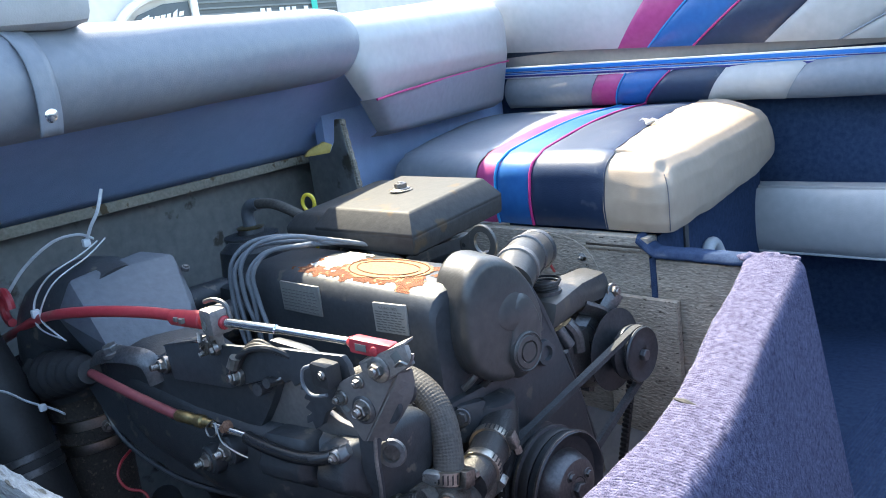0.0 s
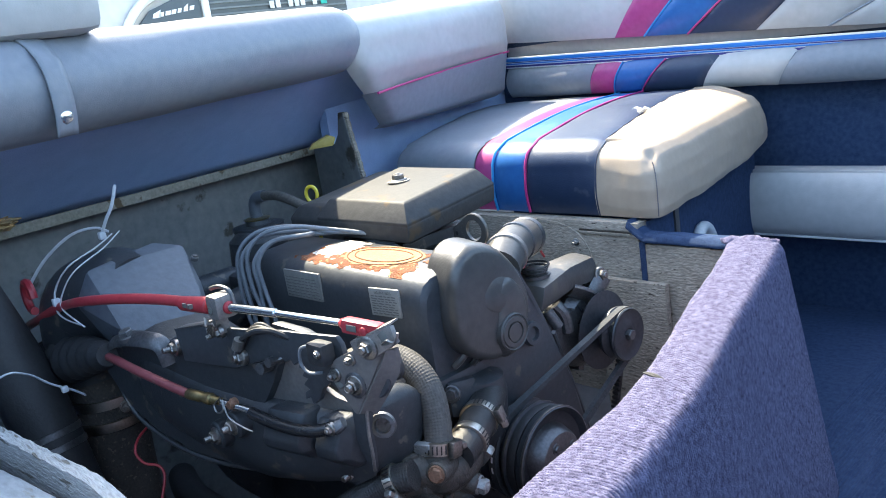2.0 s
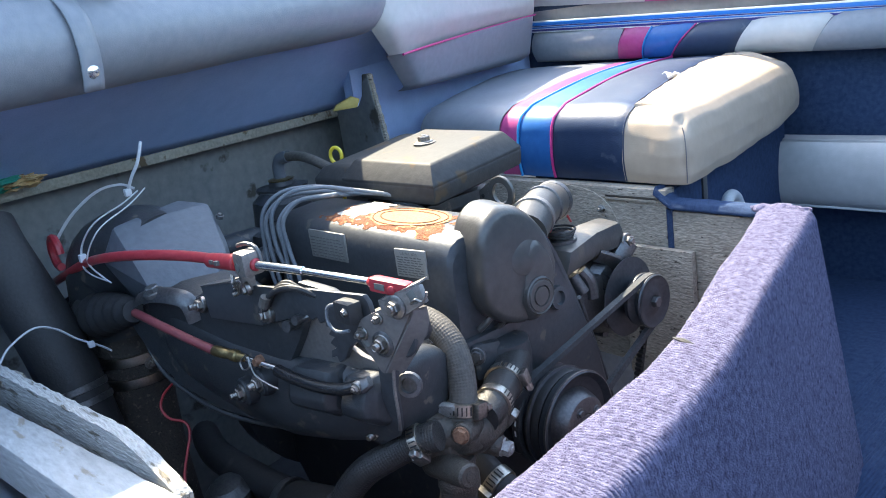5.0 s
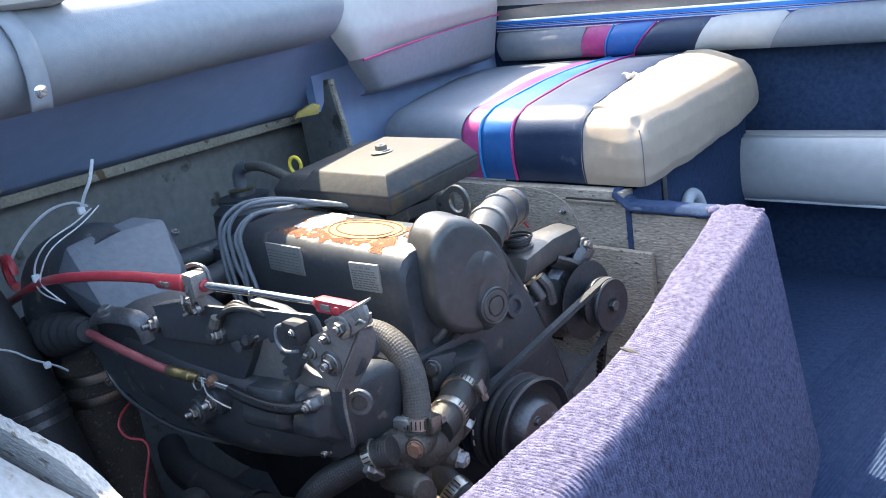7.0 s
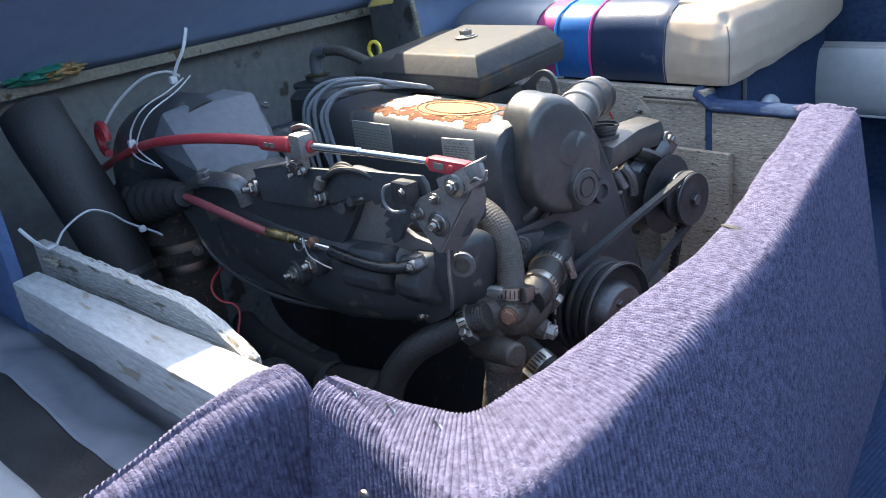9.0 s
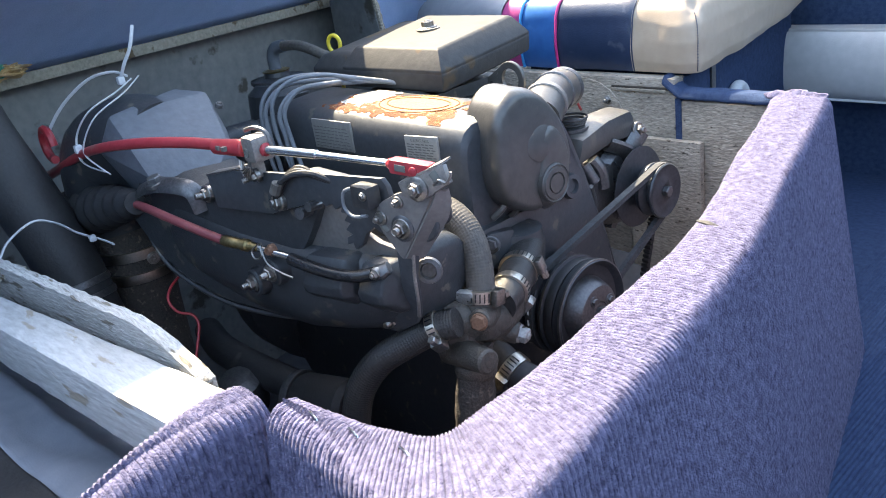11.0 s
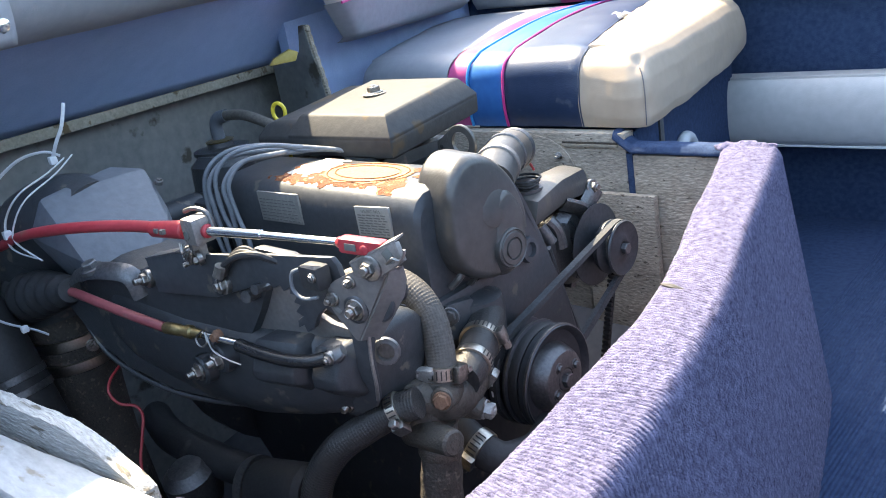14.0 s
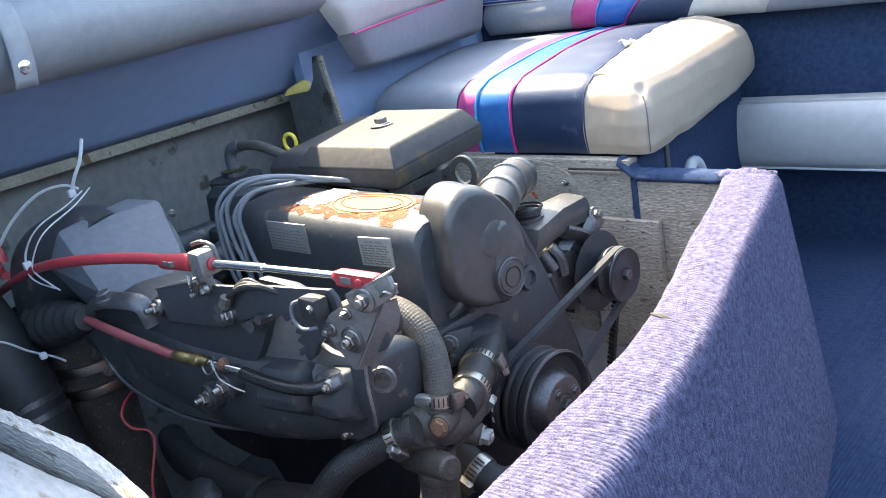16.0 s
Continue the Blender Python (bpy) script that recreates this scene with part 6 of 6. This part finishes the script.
# rubber bellows of the shift cable
bm = bmesh.new()
tube(bm, [(-0.60, -0.243, 0.558), (-0.545, -0.243, 0.573), (-0.487, -0.243, 0.588), (-0.429, -0.242, 0.602), (-0.360, -0.242, 0.616)], [0.034, 0.032, 0.028, 0.023, 0.013], 24, 14, ripple=lambda s: 1 + 0.12 * math.sin(s * 230))
solid("cable_bellows", bm, M["rubber"], "black rubber bellows boot on the shift cable", "bellows", angle=60)

# ---- cables, ties and wires ----
cab = thing("throttle_cable", (-0.15, -0.19, 0.66), "red throttle cable with a steel push rod and clamp block", "control cable")
bm = bmesh.new()
tube(bm, [(-0.185, -0.200, 0.6905), (-0.235, -0.215, 0.693), (-0.300, -0.236, 0.692), (-0.379, -0.250, 0.683), (-0.46, -0.252, 0.666), (-0.54, -0.255, 0.642), (-0.66, -0.265, 0.60), (-0.80, -0.27, 0.54)], 0.0058, 14, 10)
part("jacket", bm, M["red"], cab, "red cable jacket")
bm = bmesh.new()
cyl(bm, (-0.200, -0.205, 0.690), (-0.155, -0.196, 0.6905), 0.0078, 0.0088, 18, 0.0015)
fer = part("ferrule", bm, M["red"], cab, "red plastic ferrule")
bm = bmesh.new()
for dx in (0.0, 0.011):
    box(bm, (-0.188 + dx, -0.2115, 0.689), (-0.182 + dx, -0.2035, 0.6935), 0.0005)
part("window", bm, M["ink"], fer)
bm = bmesh.new()
box(bm, (-0.151, -0.203, 0.679), (-0.129, -0.180, 0.704), 0.004)
box(bm, (-0.154, -0.198, 0.660), (-0.148, -0.184, 0.682), 0.001)
blk = part("clamp_block", bm, M["lever_bright"], cab, "grey metal clamp block")
bm = bmesh.new()
lathe(bm, (-0.142, -0.2035, 0.689), (0, -1, 0), [(0.0048, 0), (0.0042, 0.0006), (0.004, -0.003), (0.0005, -0.003)], 14)
part("hole", bm, M["ink"], blk)
bm = bmesh.new()
tube(bm, [(-0.160, -0.19, 0.706), (-0.146, -0.187, 0.709), (-0.132, -0.184, 0.705), (-0.127, -0.184, 0.69)], 0.0022, 8)
part("clip", bm, M["steel_dark"], blk)
bm = bmesh.new()
for k in range(3):
    tube(bm, [(-0.158 + 0.004 * k, -0.204, 0.680), (-0.150, -0.208, 0.672 - 0.003 * k), (-0.143 + 0.003 * k, -0.206, 0.676), (-0.148 + 0.003 * k, -0.206, 0.664), (-0.152, -0.204, 0.660)], 0.0009, 6, 5)
part("safety_wire", bm, M["steel"], blk, "twisted steel safety wire")
bm = bmesh.new()
cyl(bm, (-0.133, -0.1905, 0.6900), (-0.064, -0.1748, 0.6880), 0.0044, None, 16, 0.001)
cyl(bm, (-0.066, -0.1752, 0.6880), (0.022, -0.1552, 0.6838), 0.0032, None, 16)
part("push_rod", bm, M["chrome"], cab, "bright steel push rod")
bm = bmesh.new()
cyl(bm, (-0.136, -0.191, 0.690), (-0.126, -0.189, 0.690), 0.0066, None, 16, 0.0015)
part("seal", bm, M["red"], cab)
m = Matrix.Translation((0.0165, -0.1565, 0.6838)) @ pose(0, 0, 0, 0, 5, 12.9)
bm = bmesh.new()
cyl(bm, m @ Vector((-0.003, 0, 0)), m @ Vector((0.003, 0, 0)), 0.0042, 0.0058, 14, 0.001)
box(bm, (0.002, -0.0065, -0.0068), (0.044, 0.0055, 0.0062), 0.0028, m)
endf = part("end_fitting", bm, M["red"], cab, "red plastic end fitting")
bm = bmesh.new()
box(bm, (0.009, -0.0072, -0.0032), (0.020, -0.0062, 0.0028), 0.0004, m)
part("slot", bm, M["ink"], endf)
bm = bmesh.new()
lathe(bm, m @ Vector((0.028, -0.0064, -0.0010)), (0.2, -1, 0), [(0.0042, 0), (0.0040, 0.0014), (0.003, 0.002), (0.0004, 0.0022)], 14)
part("rivet_hole_dot", bm, M["red"], endf)

shift = thing("shift_cable", (-0.2, -0.22, 0.57), "red shift cable with brass sleeve and black rubber end", "control cable")
bm = bmesh.new()
tube(bm, [(-0.40, -0.240, 0.606), (-0.366, -0.241, 0.613), (-0.325, -0.244, 0.616), (-0.275, -0.238, 0.609), (-0.235, -0.229, 0.600), (-0.203, -0.220, 0.592)], 0.0050, 14, 10)
part("jacket", bm, M["red_faded"], shift, "faded red jacket")
bm = bmesh.new()
lathe(bm, (-0.205, -0.2205, 0.5925), (0.046, 0.012, -0.003), [(0.0050, 0), (0.0060, 0.002), (0.0060, 0.020), (0.0053, 0.022), (0.0053, 0.028), (0.0066, 0.029), (0.0066, 0.036), (0.005, 0.038), (0.0042, 0.050)], 16)
part("sleeve", bm, M["brass"], shift, "aged brass sleeve")
bm = bmesh.new()
cyl(bm, (-0.160, -0.2085, 0.589), (-0.100, -0.193, 0.582), 0.0036, None, 14)
part("rod", bm, M["chrome"], shift)
bm = bmesh.new()
tube(bm, [(-0.1150, -0.1972, 0.5820), (-0.0900, -0.1948, 0.5790), (-0.0540, -0.1890, 0.5765), (-0.0280, -0.1815, 0.5775), (-0.0130, -0.1740, 0.5810)], 0.0062, 16, 8)
part("rubber_sleeve", bm, M["sleeve"], shift, "glossy black rubber sleeve")
bm = bmesh.new()
tube(bm, [(-0.018, -0.1710, 0.5805), (-0.008, -0.1680, 0.5818), (-0.002, -0.1640, 0.5860)], [0.0060, 0.0085, 0.0060], 12, 5, flat=0.7)
eb = part("end_eye", bm, M["steel_dark"], shift)
bolt(eb, (-0.0100, -0.1745, 0.5810), (0.2, -1, 0), 0.0042, 0.004, 0.003)
bm = bmesh.new()
tube(bm, [(-0.150, -0.210, 0.596), (-0.158, -0.215, 0.588), (-0.152, -0.216, 0.581), (-0.144, -0.213, 0.585), (-0.148, -0.210, 0.594), (-0.138, -0.212, 0.578), (-0.122, -0.208, 0.570), (-0.108, -0.204, 0.566)], 0.0010, 6, 6)
part("spring_clip", bm, M["steel"], shift, "bent steel spring clip")
bm = bmesh.new()
lathe(bm, (-0.140, -0.200, 0.588), (0.1, -1, 0.1), [(0.0065, 0), (0.0065, 0.004), (0.0045, 0.006), (0.004, 0.009)], 14)
part("copper_bush", bm, M["rusty"], shift)

# white nylon ties round the exhaust elbow
tie = thing("cable_tie", (-0.45, -0.22, 0.66), "white nylon cable ties looped round the exhaust elbow", "cable tie", "cable ties")
loops = [[(-0.470, -0.165, 0.737), (-0.452, -0.195, 0.728), (-0.440, -0.236, 0.716), (-0.458, -0.252, 0.690), (-0.462, -0.256, 0.664), (-0.44, -0.256, 0.655), (-0.405, -0.250, 0.650)],
         [(-0.470, -0.155, 0.738), (-0.440, -0.190, 0.727), (-0.418, -0.238, 0.712), (-0.434, -0.254, 0.684), (-0.436, -0.256, 0.668), (-0.415, -0.252, 0.656), (-0.398, -0.248, 0.648)]]
for lp in loops:
    bm = bmesh.new()
    tube(bm, lp, 0.0019, 8, 8, flat=0.5)
    part("band", bm, M["zip"], tie)
bm = bmesh.new()
box(bm, (-0.489, -0.177, 0.731), (-0.480, -0.168, 0.741), 0.002)
part("head", bm, M["zip"], tie)
bm = bmesh.new()
box(bm, (-0.466, -0.259, 0.668), (-0.457, -0.250, 0.678), 0.002)
part("head", bm, M["zip"], tie)
bm = bmesh.new()
tube(bm, [(-0.484, -0.172, 0.738), (-0.470, -0.168, 0.756), (-0.458, -0.160, 0.775), (-0.452, -0.152, 0.800)], 0.0022, 8, 8, flat=0.5)
part("tail", bm, M["zip"], tie)
bm = bmesh.new()
tube(bm, [(-0.478, -0.165, 0.740), (-0.488, -0.180, 0.748), (-0.510, -0.205, 0.742), (-0.545, -0.235, 0.712), (-0.575, -0.262, 0.668)], 0.0022, 8, 8, flat=0.5)
part("tail", bm, M["zip"], tie)
bm = bmesh.new()
tube(bm, [(-0.545 + 0.018 * math.cos(a), -0.262, 0.672 + 0.020 * math.sin(a)) for a in [i * 0.5 for i in range(11)]], 0.0055, 8, 4)
solid("red_clip", bm, M["red"], "red plastic cable clip behind the ties", "clip")

# large wet exhaust hose and its tie
bm = bmesh.new()
tube(bm, [(-0.575, -0.333, 0.722), (-0.555, -0.330, 0.690), (-0.530, -0.315, 0.62), (-0.505, -0.302, 0.545), (-0.478, -0.297, 0.455), (-0.45, -0.29, 0.36), (-0.43, -0.28, 0.24)], 0.040, 28, 8)
eho = thing("exhaust_hose", (-0.45, -0.29, 0.30), "thick black rubber exhaust hose at the rear of the well", "hose")
part("hose", bm, M["rubber"], eho)
for p, d in (((-0.493, -0.2995, 0.50), (0.27, 0.05, -0.9)), ((-0.488, -0.2985, 0.482), (0.27, 0.05, -0.9))):
    bm = bmesh.new()
    lathe(bm, p, d, [(0.0405, -0.005), (0.0425, -0.004), (0.0425, 0.004), (0.0405, 0.005)], 36)
    part("band", bm, M["steel_dark"], eho, "dull steel band")
t2 = thing("cable_tie", (-0.45, -0.33, 0.60), "white nylon cable tie round a black hose", "cable tie", "cable ties")
bm = bmesh.new()
tube(bm, [(-0.425, -0.416, 0.619), (-0.42, -0.404, 0.598), (-0.428, -0.388, 0.583), (-0.440, -0.366, 0.599), (-0.440, -0.335, 0.612), (-0.448, -0.310, 0.600), (-0.448, -0.290, 0.580), (-0.435, -0.270, 0.566), (-0.414, -0.264, 0.562)], 0.0027, 8, 8, flat=0.5)
part("band", bm, M["zip"], t2)
bm = bmesh.new()
box(bm, (-0.434, -0.393, 0.578), (-0.425, -0.384, 0.588), 0.002)
part("head", bm, M["zip"], t2)
bm = bmesh.new()
box(bm, (-0.439, -0.283, 0.567), (-0.431, -0.275, 0.575), 0.002)
part("head", bm, M["zip"], t2)

# bilge clutter under the manifold
bm = bmesh.new()
tube(bm, [(-0.62, -0.10, 0.30), (-0.48, -0.14, 0.33), (-0.38, -0.13, 0.32), (-0.28, -0.10, 0.30)], 0.022, 16)
solid("bilge_hose", bm, M["rubber"], "black hose down in the dark bilge", "hose")
flt = thing("oil_filter", (-0.28, -0.11, 0.30), "black oil filter low on the engine side", "oil filter")
bm = bmesh.new()
lathe(bm, (-0.32, -0.13, 0.305), (1, 0.3, 0.05), [(0.02, 0), (0.036, 0.006), (0.038, 0.012), (0.038, 0.02)], 28)
part("collar", bm, M["steel_dark"], flt)
bm = bmesh.new()
lathe(bm, (-0.30, -0.125, 0.306), (1, 0.3, 0.05), [(0.034, 0), (0.036, 0.004), (0.036, 0.075), (0.03, 0.083), (0.002, 0.085)], 28)
part("canister", bm, M["rubber"], flt)
bm = bmesh.new()
lathe(bm, (-0.40, -0.16, 0.27), (0.1, -0.2, 1), [(0.03, 0), (0.034, 0.01), (0.034, 0.05), (0.022, 0.062), (0.002, 0.066)], 24)
solid("bilge_pump", bm, M["steel_dark"], "dark bilge pump low in the well", "pump")
bm = bmesh.new()
tube(bm, [(-0.3556, -0.2204, 0.5136), (-0.3471, -0.2375, 0.5075), (-0.3348, -0.2481, 0.4980), (-0.3271, -0.2436, 0.4842), (-0.3193, -0.2309, 0.4764), (-0.3128, -0.2295, 0.4640), (-0.3057, -0.2411, 0.4428), (-0.2981, -0.2526, 0.4221), (-0.2824, -0.2637, 0.3895)], 0.0017, 8, 8)
solid("red_wire", bm, M["red"], "thin red wire hanging beside the boot", "wire")

bm = bmesh.new()
tube(bm, [(-0.44, -0.20, 0.20), (-0.33, -0.20, 0.27), (-0.24, -0.19, 0.30), (-0.14, -0.17, 0.30), (-0.05, -0.15, 0.26)], 0.013, 14)
ch = solid("drain_hose", bm, M["hose_dark"], "thin black drain hose crossing the bilge", "hose")
bm = bmesh.new()
lathe(bm, (-0.245, -0.191, 0.298), (1, 0.1, 0.25), [(0.0132, 0), (0.0150, 0.001), (0.0150, 0.010), (0.0132, 0.011)], 24)
part("band", bm, M["steel_dark"], ch)

# ---- timber rail on the near side of the well ----
rail = thing("timber_rail", (-0.2, -0.40, 0.52), "chipped white-painted timber rail with a ragged plywood edge", "rail")
bm = bmesh.new()
loft(bm, [[(-0.398, -0.446, 0.520), (-0.412, -0.414, 0.520), (-0.412, -0.414, 0.570), (-0.398, -0.446, 0.570)],
          [(0.045, -0.402, 0.520), (0.035, -0.352, 0.520), (0.035, -0.352, 0.571), (0.045, -0.402, 0.571)]], bevel=0.004)
bmesh.ops.subdivide_edges(bm, edges=[e for e in bm.edges if e.calc_length() > 0.3], cuts=60, use_grid_fill=True)
for v in bm.verts:
    v.co += Vector((0, 1, 1)) * (0.0006 * noise.noise(v.co * 38)) + Vector((0, 0.3, 1)) * (0.0006 * noise.noise(v.co * 140))
part("beam", bm, M["beam"], rail)
bm = bmesh.new()
rows = []
for k in range(61):
    t = k / 60
    x = lerp(-0.475, -0.012, t)
    y = lerp(-0.392, -0.349, t)
    top = lerp(0.586, 0.592, min(t / 0.8, 1)) - 0.030 * max(0, (t - 0.78) / 0.22) ** 1.6 + 0.0022 * noise.noise(Vector((x * 60, 0, 0))) + 0.0016 * noise.noise(Vector((x * 210, 5, 0)))
    rows.append([(x, y - 0.006, 0.48), (x, y + 0.007, 0.48), (x, y + 0.007, top), (x, y - 0.006 + 0.001 * noise.noise(Vector((x * 150, 2, 0))), top)])
loft(bm, rows)
part("plywood_edge", bm, M["beam_edge"], rail, "ragged painted plywood edge")
for k in range(16):
    bm = bmesh.new()
    x, y = -0.44 + 0.03 * random.Random(k).random(), -0.405 + 0.03 * random.Random(k + 50).random()
    prism(bm, [(x, y, 0.571), (x + 0.03, y + 0.004, 0.573), (x + 0.03, y + 0.008, 0.574), (x, y + 0.005, 0.572)], (0, 0, 0.003 + 0.004 * random.Random(k + 9).random()), 0)
    part("splinter", bm, M["raw"], rail, "broken grey splinters")

# folded boat cover lying below the rail
cover = thing("folded_cover", (-0.25, -0.50, 0.40), "folded pale grey cover with a dark band, beside the well", "boat cover")


def fold(y_off, z_off, lo, hi, seed):
    def fn(u, v):
        x = lerp(-0.62, 0.02, u)
        y = lerp(lo, hi, v)
        z = 0.475 + z_off - 0.05 * (x + 0.3) - 1.2 * max(0, y + 0.455) ** 1.0 * 0.8
        z += 0.016 * noise.noise(Vector((x * 7, y * 12, seed))) + 0.006 * noise.noise(Vector((x * 20, y * 30, seed + 3)))
        z -= 0.05 * max(0.0, u - 0.7) ** 1.5
        return Vector((x, y + y_off + 0.12 * (x + 0.3), z))
    return fn


for lo, hi, mname, lab in ((-0.515, -0.395, "vinyl_grey", "pale grey fold"), (-0.575, -0.515, "rubber", "charcoal band"), (-0.80, -0.575, "vinyl_white", "white panel")):
    ob = grid_mesh("fold", fold(0.035, 0.0, lo, hi, 4.0), 50, 24, M[mname], cover, lab)
    ob.modifiers.new("thick", "SOLIDIFY").thickness = 0.006

# ---- stern clutter ----
gus = thing("transom_gusset", (-0.80, 0.46, 0.66), "grey plywood gusset with a pale broken edge at the transom", "bracket")
bm = bmesh.new()
prism(bm, [(-0.788, 0.452, 0.812), (-0.772, 0.452, 0.812), (-0.748, 0.452, 0.675), (-0.760, 0.452, 0.55), (-0.90, 0.452, 0.55), (-0.90, 0.452, 0.738), (-0.818, 0.452, 0.748), (-0.800, 0.452, 0.768)], (0, 0.014, 0), 0.002)
part("plate", bm, M["transom"], gus)
bm = bmesh.new()
tube(bm, [(-0.770, 0.459, 0.810), (-0.762, 0.459, 0.76), (-0.752, 0.459, 0.715), (-0.746, 0.459, 0.675)], 0.0055, 8, 8, ripple=lambda s: 1 + 0.15 * math.sin(s * 300))
part("edge", bm, M["board"], gus, "pale splintered edge")
bm = bmesh.new()
prism(bm, [(-0.7240, 0.3248, 0.7570), (-0.7198, 0.3324, 0.7674), (-0.7023, 0.3585, 0.7796), (-0.6931, 0.3703, 0.7729), (-0.6966, 0.3636, 0.7582)], (-0.02, 0.012, 0), 0.002)
solid("yellow_wedge", bm, M["ochre"], "yellow plastic wedge on the transom ledge", "wedge")

rags = [((-0.762, -0.275, 0.752), 0.045, "green_rag", (0.03, 0.24, 0.17), "crumpled green plastic scrap on the ledge"), ((-0.757, -0.238, 0.750), 0.034, "tan_rag", (0.42, 0.28, 0.13), "crumpled tan rag on the ledge"),
        ((-0.780, -0.325, 0.756), 0.050, "pale_rag", (0.5, 0.48, 0.45), "crumpled pale wrapper on the ledge"), ((-0.782, -0.245, 0.768), 0.050, "brown_rag", (0.20, 0.12, 0.07), "crumpled brown rag on the ledge")]
for i, (c, r, nm, col, lab) in enumerate(rags):
    bm = bmesh.new()
    bmesh.ops.create_icosphere(bm, subdivisions=4, radius=1)
    for v in bm.verts:
        k = 1 + 0.55 * noise.noise(v.co * 2.3 + Vector((i * 7, 0, 0))) + 0.2 * noise.noise(v.co * 6)
        v.co = Vector(c) + Vector((v.co.x * r * 0.7, v.co.y * r, v.co.z * r * 0.33)) * k
    solid(nm, bm, surface(nm, col, None, 40, 0.5, bump=0.2), lab, "rag")

# ---- port side fittings ----
ring = thing("pull_ring", (-0.2, 0.85, 0.47), "white plastic pull ring on the seat base", "pull ring")
bm = bmesh.new()
lp = [(y, z) for y, z in ((0.842, 0.447), (0.806, 0.453), (0.780, 0.473), (0.781, 0.492), (0.796, 0.506), (0.816, 0.507), (0.838, 0.496), (0.856, 0.474), (0.862, 0.456), (0.842, 0.447))]
tube(bm, [(-0.138 - 0.1875 * (y - 0.576), y, z) for y, z in lp], 0.0112, 14, 5)
part("loop", bm, M["zip"], ring)
bm = bmesh.new()
box(bm, (-0.200, 0.800, 0.436), (-0.182, 0.872, 0.452), 0.004)
part("foot", bm, M["zip"], ring)
bm = bmesh.new()
prism(bm, [(-0.1695, 0.690, 0.40), (-0.1655, 0.690, 0.40), (-0.1690, 0.709, 0.40), (-0.1730, 0.709, 0.40)], (0, 0, 0.186), 0.0008)
solid("corner_trim", bm, M["steel_dark"], "thin grey metal corner trim", "trim", "structure")


def flap(u, v):
    x = lerp(-0.170, 0.022, u)
    g = v * 2.4
    y = 0.549 + 0.030 * v + 0.0015 * noise.noise(Vector((x * 40, v * 3, 0)))
    z = 0.5585 + 0.008 * math.sin(min(g, 1) * math.pi / 2) + 0.0002 * math.cos(2 * math.pi * x / 0.0036) + 0.0012 * noise.noise(Vector((x * 30, v * 8, 4)))
    if v < 0.15:
        z -= (0.15 - v) * 0.03
    if u < 0.16:
        z += 0.022 * (1 - u / 0.16)
    return Vector((x, y - 0.006, z))


fl = grid_mesh("carpet_flap", flap, 420, 14, M["carpet_navy"])
fl.modifiers.new("thick", "SOLIDIFY").thickness = 0.0035
tagged(fl, "navy carpet flap folded over the plywood top", "carpet")

# ---- neighbouring boat behind the stern ----
pb = thing("pontoon_boat", (-3.3, 1.6, -0.70), "parked pontoon boat with white rail frames and dark panels", "boat")
bm = bmesh.new()
box(bm, (-3.7, -3.0, -0.70), (-3.28, 6.0, 1.9), 0.02)
part("fence_wall", bm, surface("pale_boat_siding", (0.50, 0.49, 0.47), (0.58, 0.57, 0.55), 4, 0.5), pb)
dark_panel = surface("dark_boat_panel", (0.06, 0.075, 0.085), (0.08, 0.095, 0.105), 3, 0.35)
bm = bmesh.new()
prism(bm, [(-3.27, 1.13, 0.9), (-3.27, 1.50, 0.9), (-3.27, 1.50, 1.355), (-3.27, 1.36, 1.345), (-3.27, 1.23, 1.30), (-3.27, 1.15, 1.225)], (0.02, 0, 0), 0.004)
lp = part("logo_panel", bm, dark_panel, pb, "dark panel with a white script emblem")
bm = bmesh.new()
tube(bm, [(-3.245, 1.06, 1.16), (-3.245, 1.13, 1.27), (-3.245, 1.22, 1.345), (-3.245, 1.36, 1.395), (-3.245, 1.53, 1.41)], 0.022, 10)
tube(bm, [(-3.245, 1.525, 1.6), (-3.245, 1.520, 0.9)], 0.020, 10)
part("rail_frame", bm, M["gelcoat"], pb, "white rail frame")
bm = bmesh.new()
for k, w in enumerate((0.05, 0.03, 0.035, 0.03, 0.025, 0.03, 0.03)):
    y = 1.235 + k * 0.033
    prism(bm, [(-3.248, y, 1.262 + 0.004 * k), (-3.248, y + w * 0.8, 1.264 + 0.004 * k), (-3.248, y + w * 0.8 + 0.008, 1.285 + 0.004 * k + (0.014 if k in (0, 5) else 0)), (-3.248, y + 0.008, 1.283 + 0.004 * k)], (0.002, 0, 0))
part("emblem_bars", bm, M["gelcoat"], lp, "white slanted emblem strokes")
bm = bmesh.new()
box(bm, (-3.275, 1.545, 0.9), (-3.262, 2.42, 1.62), 0.003)
gp = part("slatted_panel", bm, dark_panel, pb, "dark slatted panel")
M["slat"] = surface("grey_slat", (0.14, 0.16, 0.17), None, 5, 0.4)
for k in range(22):
    bm = bmesh.new()
    z = 0.95 + 0.03 * k
    box(bm, (-3.262, 1.55, z), (-3.254, 2.41, z + 0.009), 0)
    part("slat", bm, M["slat"], gp)
for k in (0, 1, 3, 4, 5, 7):
    y = 1.90 + k * 0.040
    bm = bmesh.new()
    box(bm, (-3.252, y, 1.262), (-3.249, y + 0.028, 1.300), 0.001)
    part("white_bar", bm, M["gelcoat"], gp)
bm = bmesh.new()
box(bm, (-3.252, 2.235, 1.262), (-3.249, 2.275, 1.335), 0.001)
part("sticker", bm, surface("teal_sticker", (0.03, 0.4, 0.32), None, 5, 0.4), gp, "teal sticker")
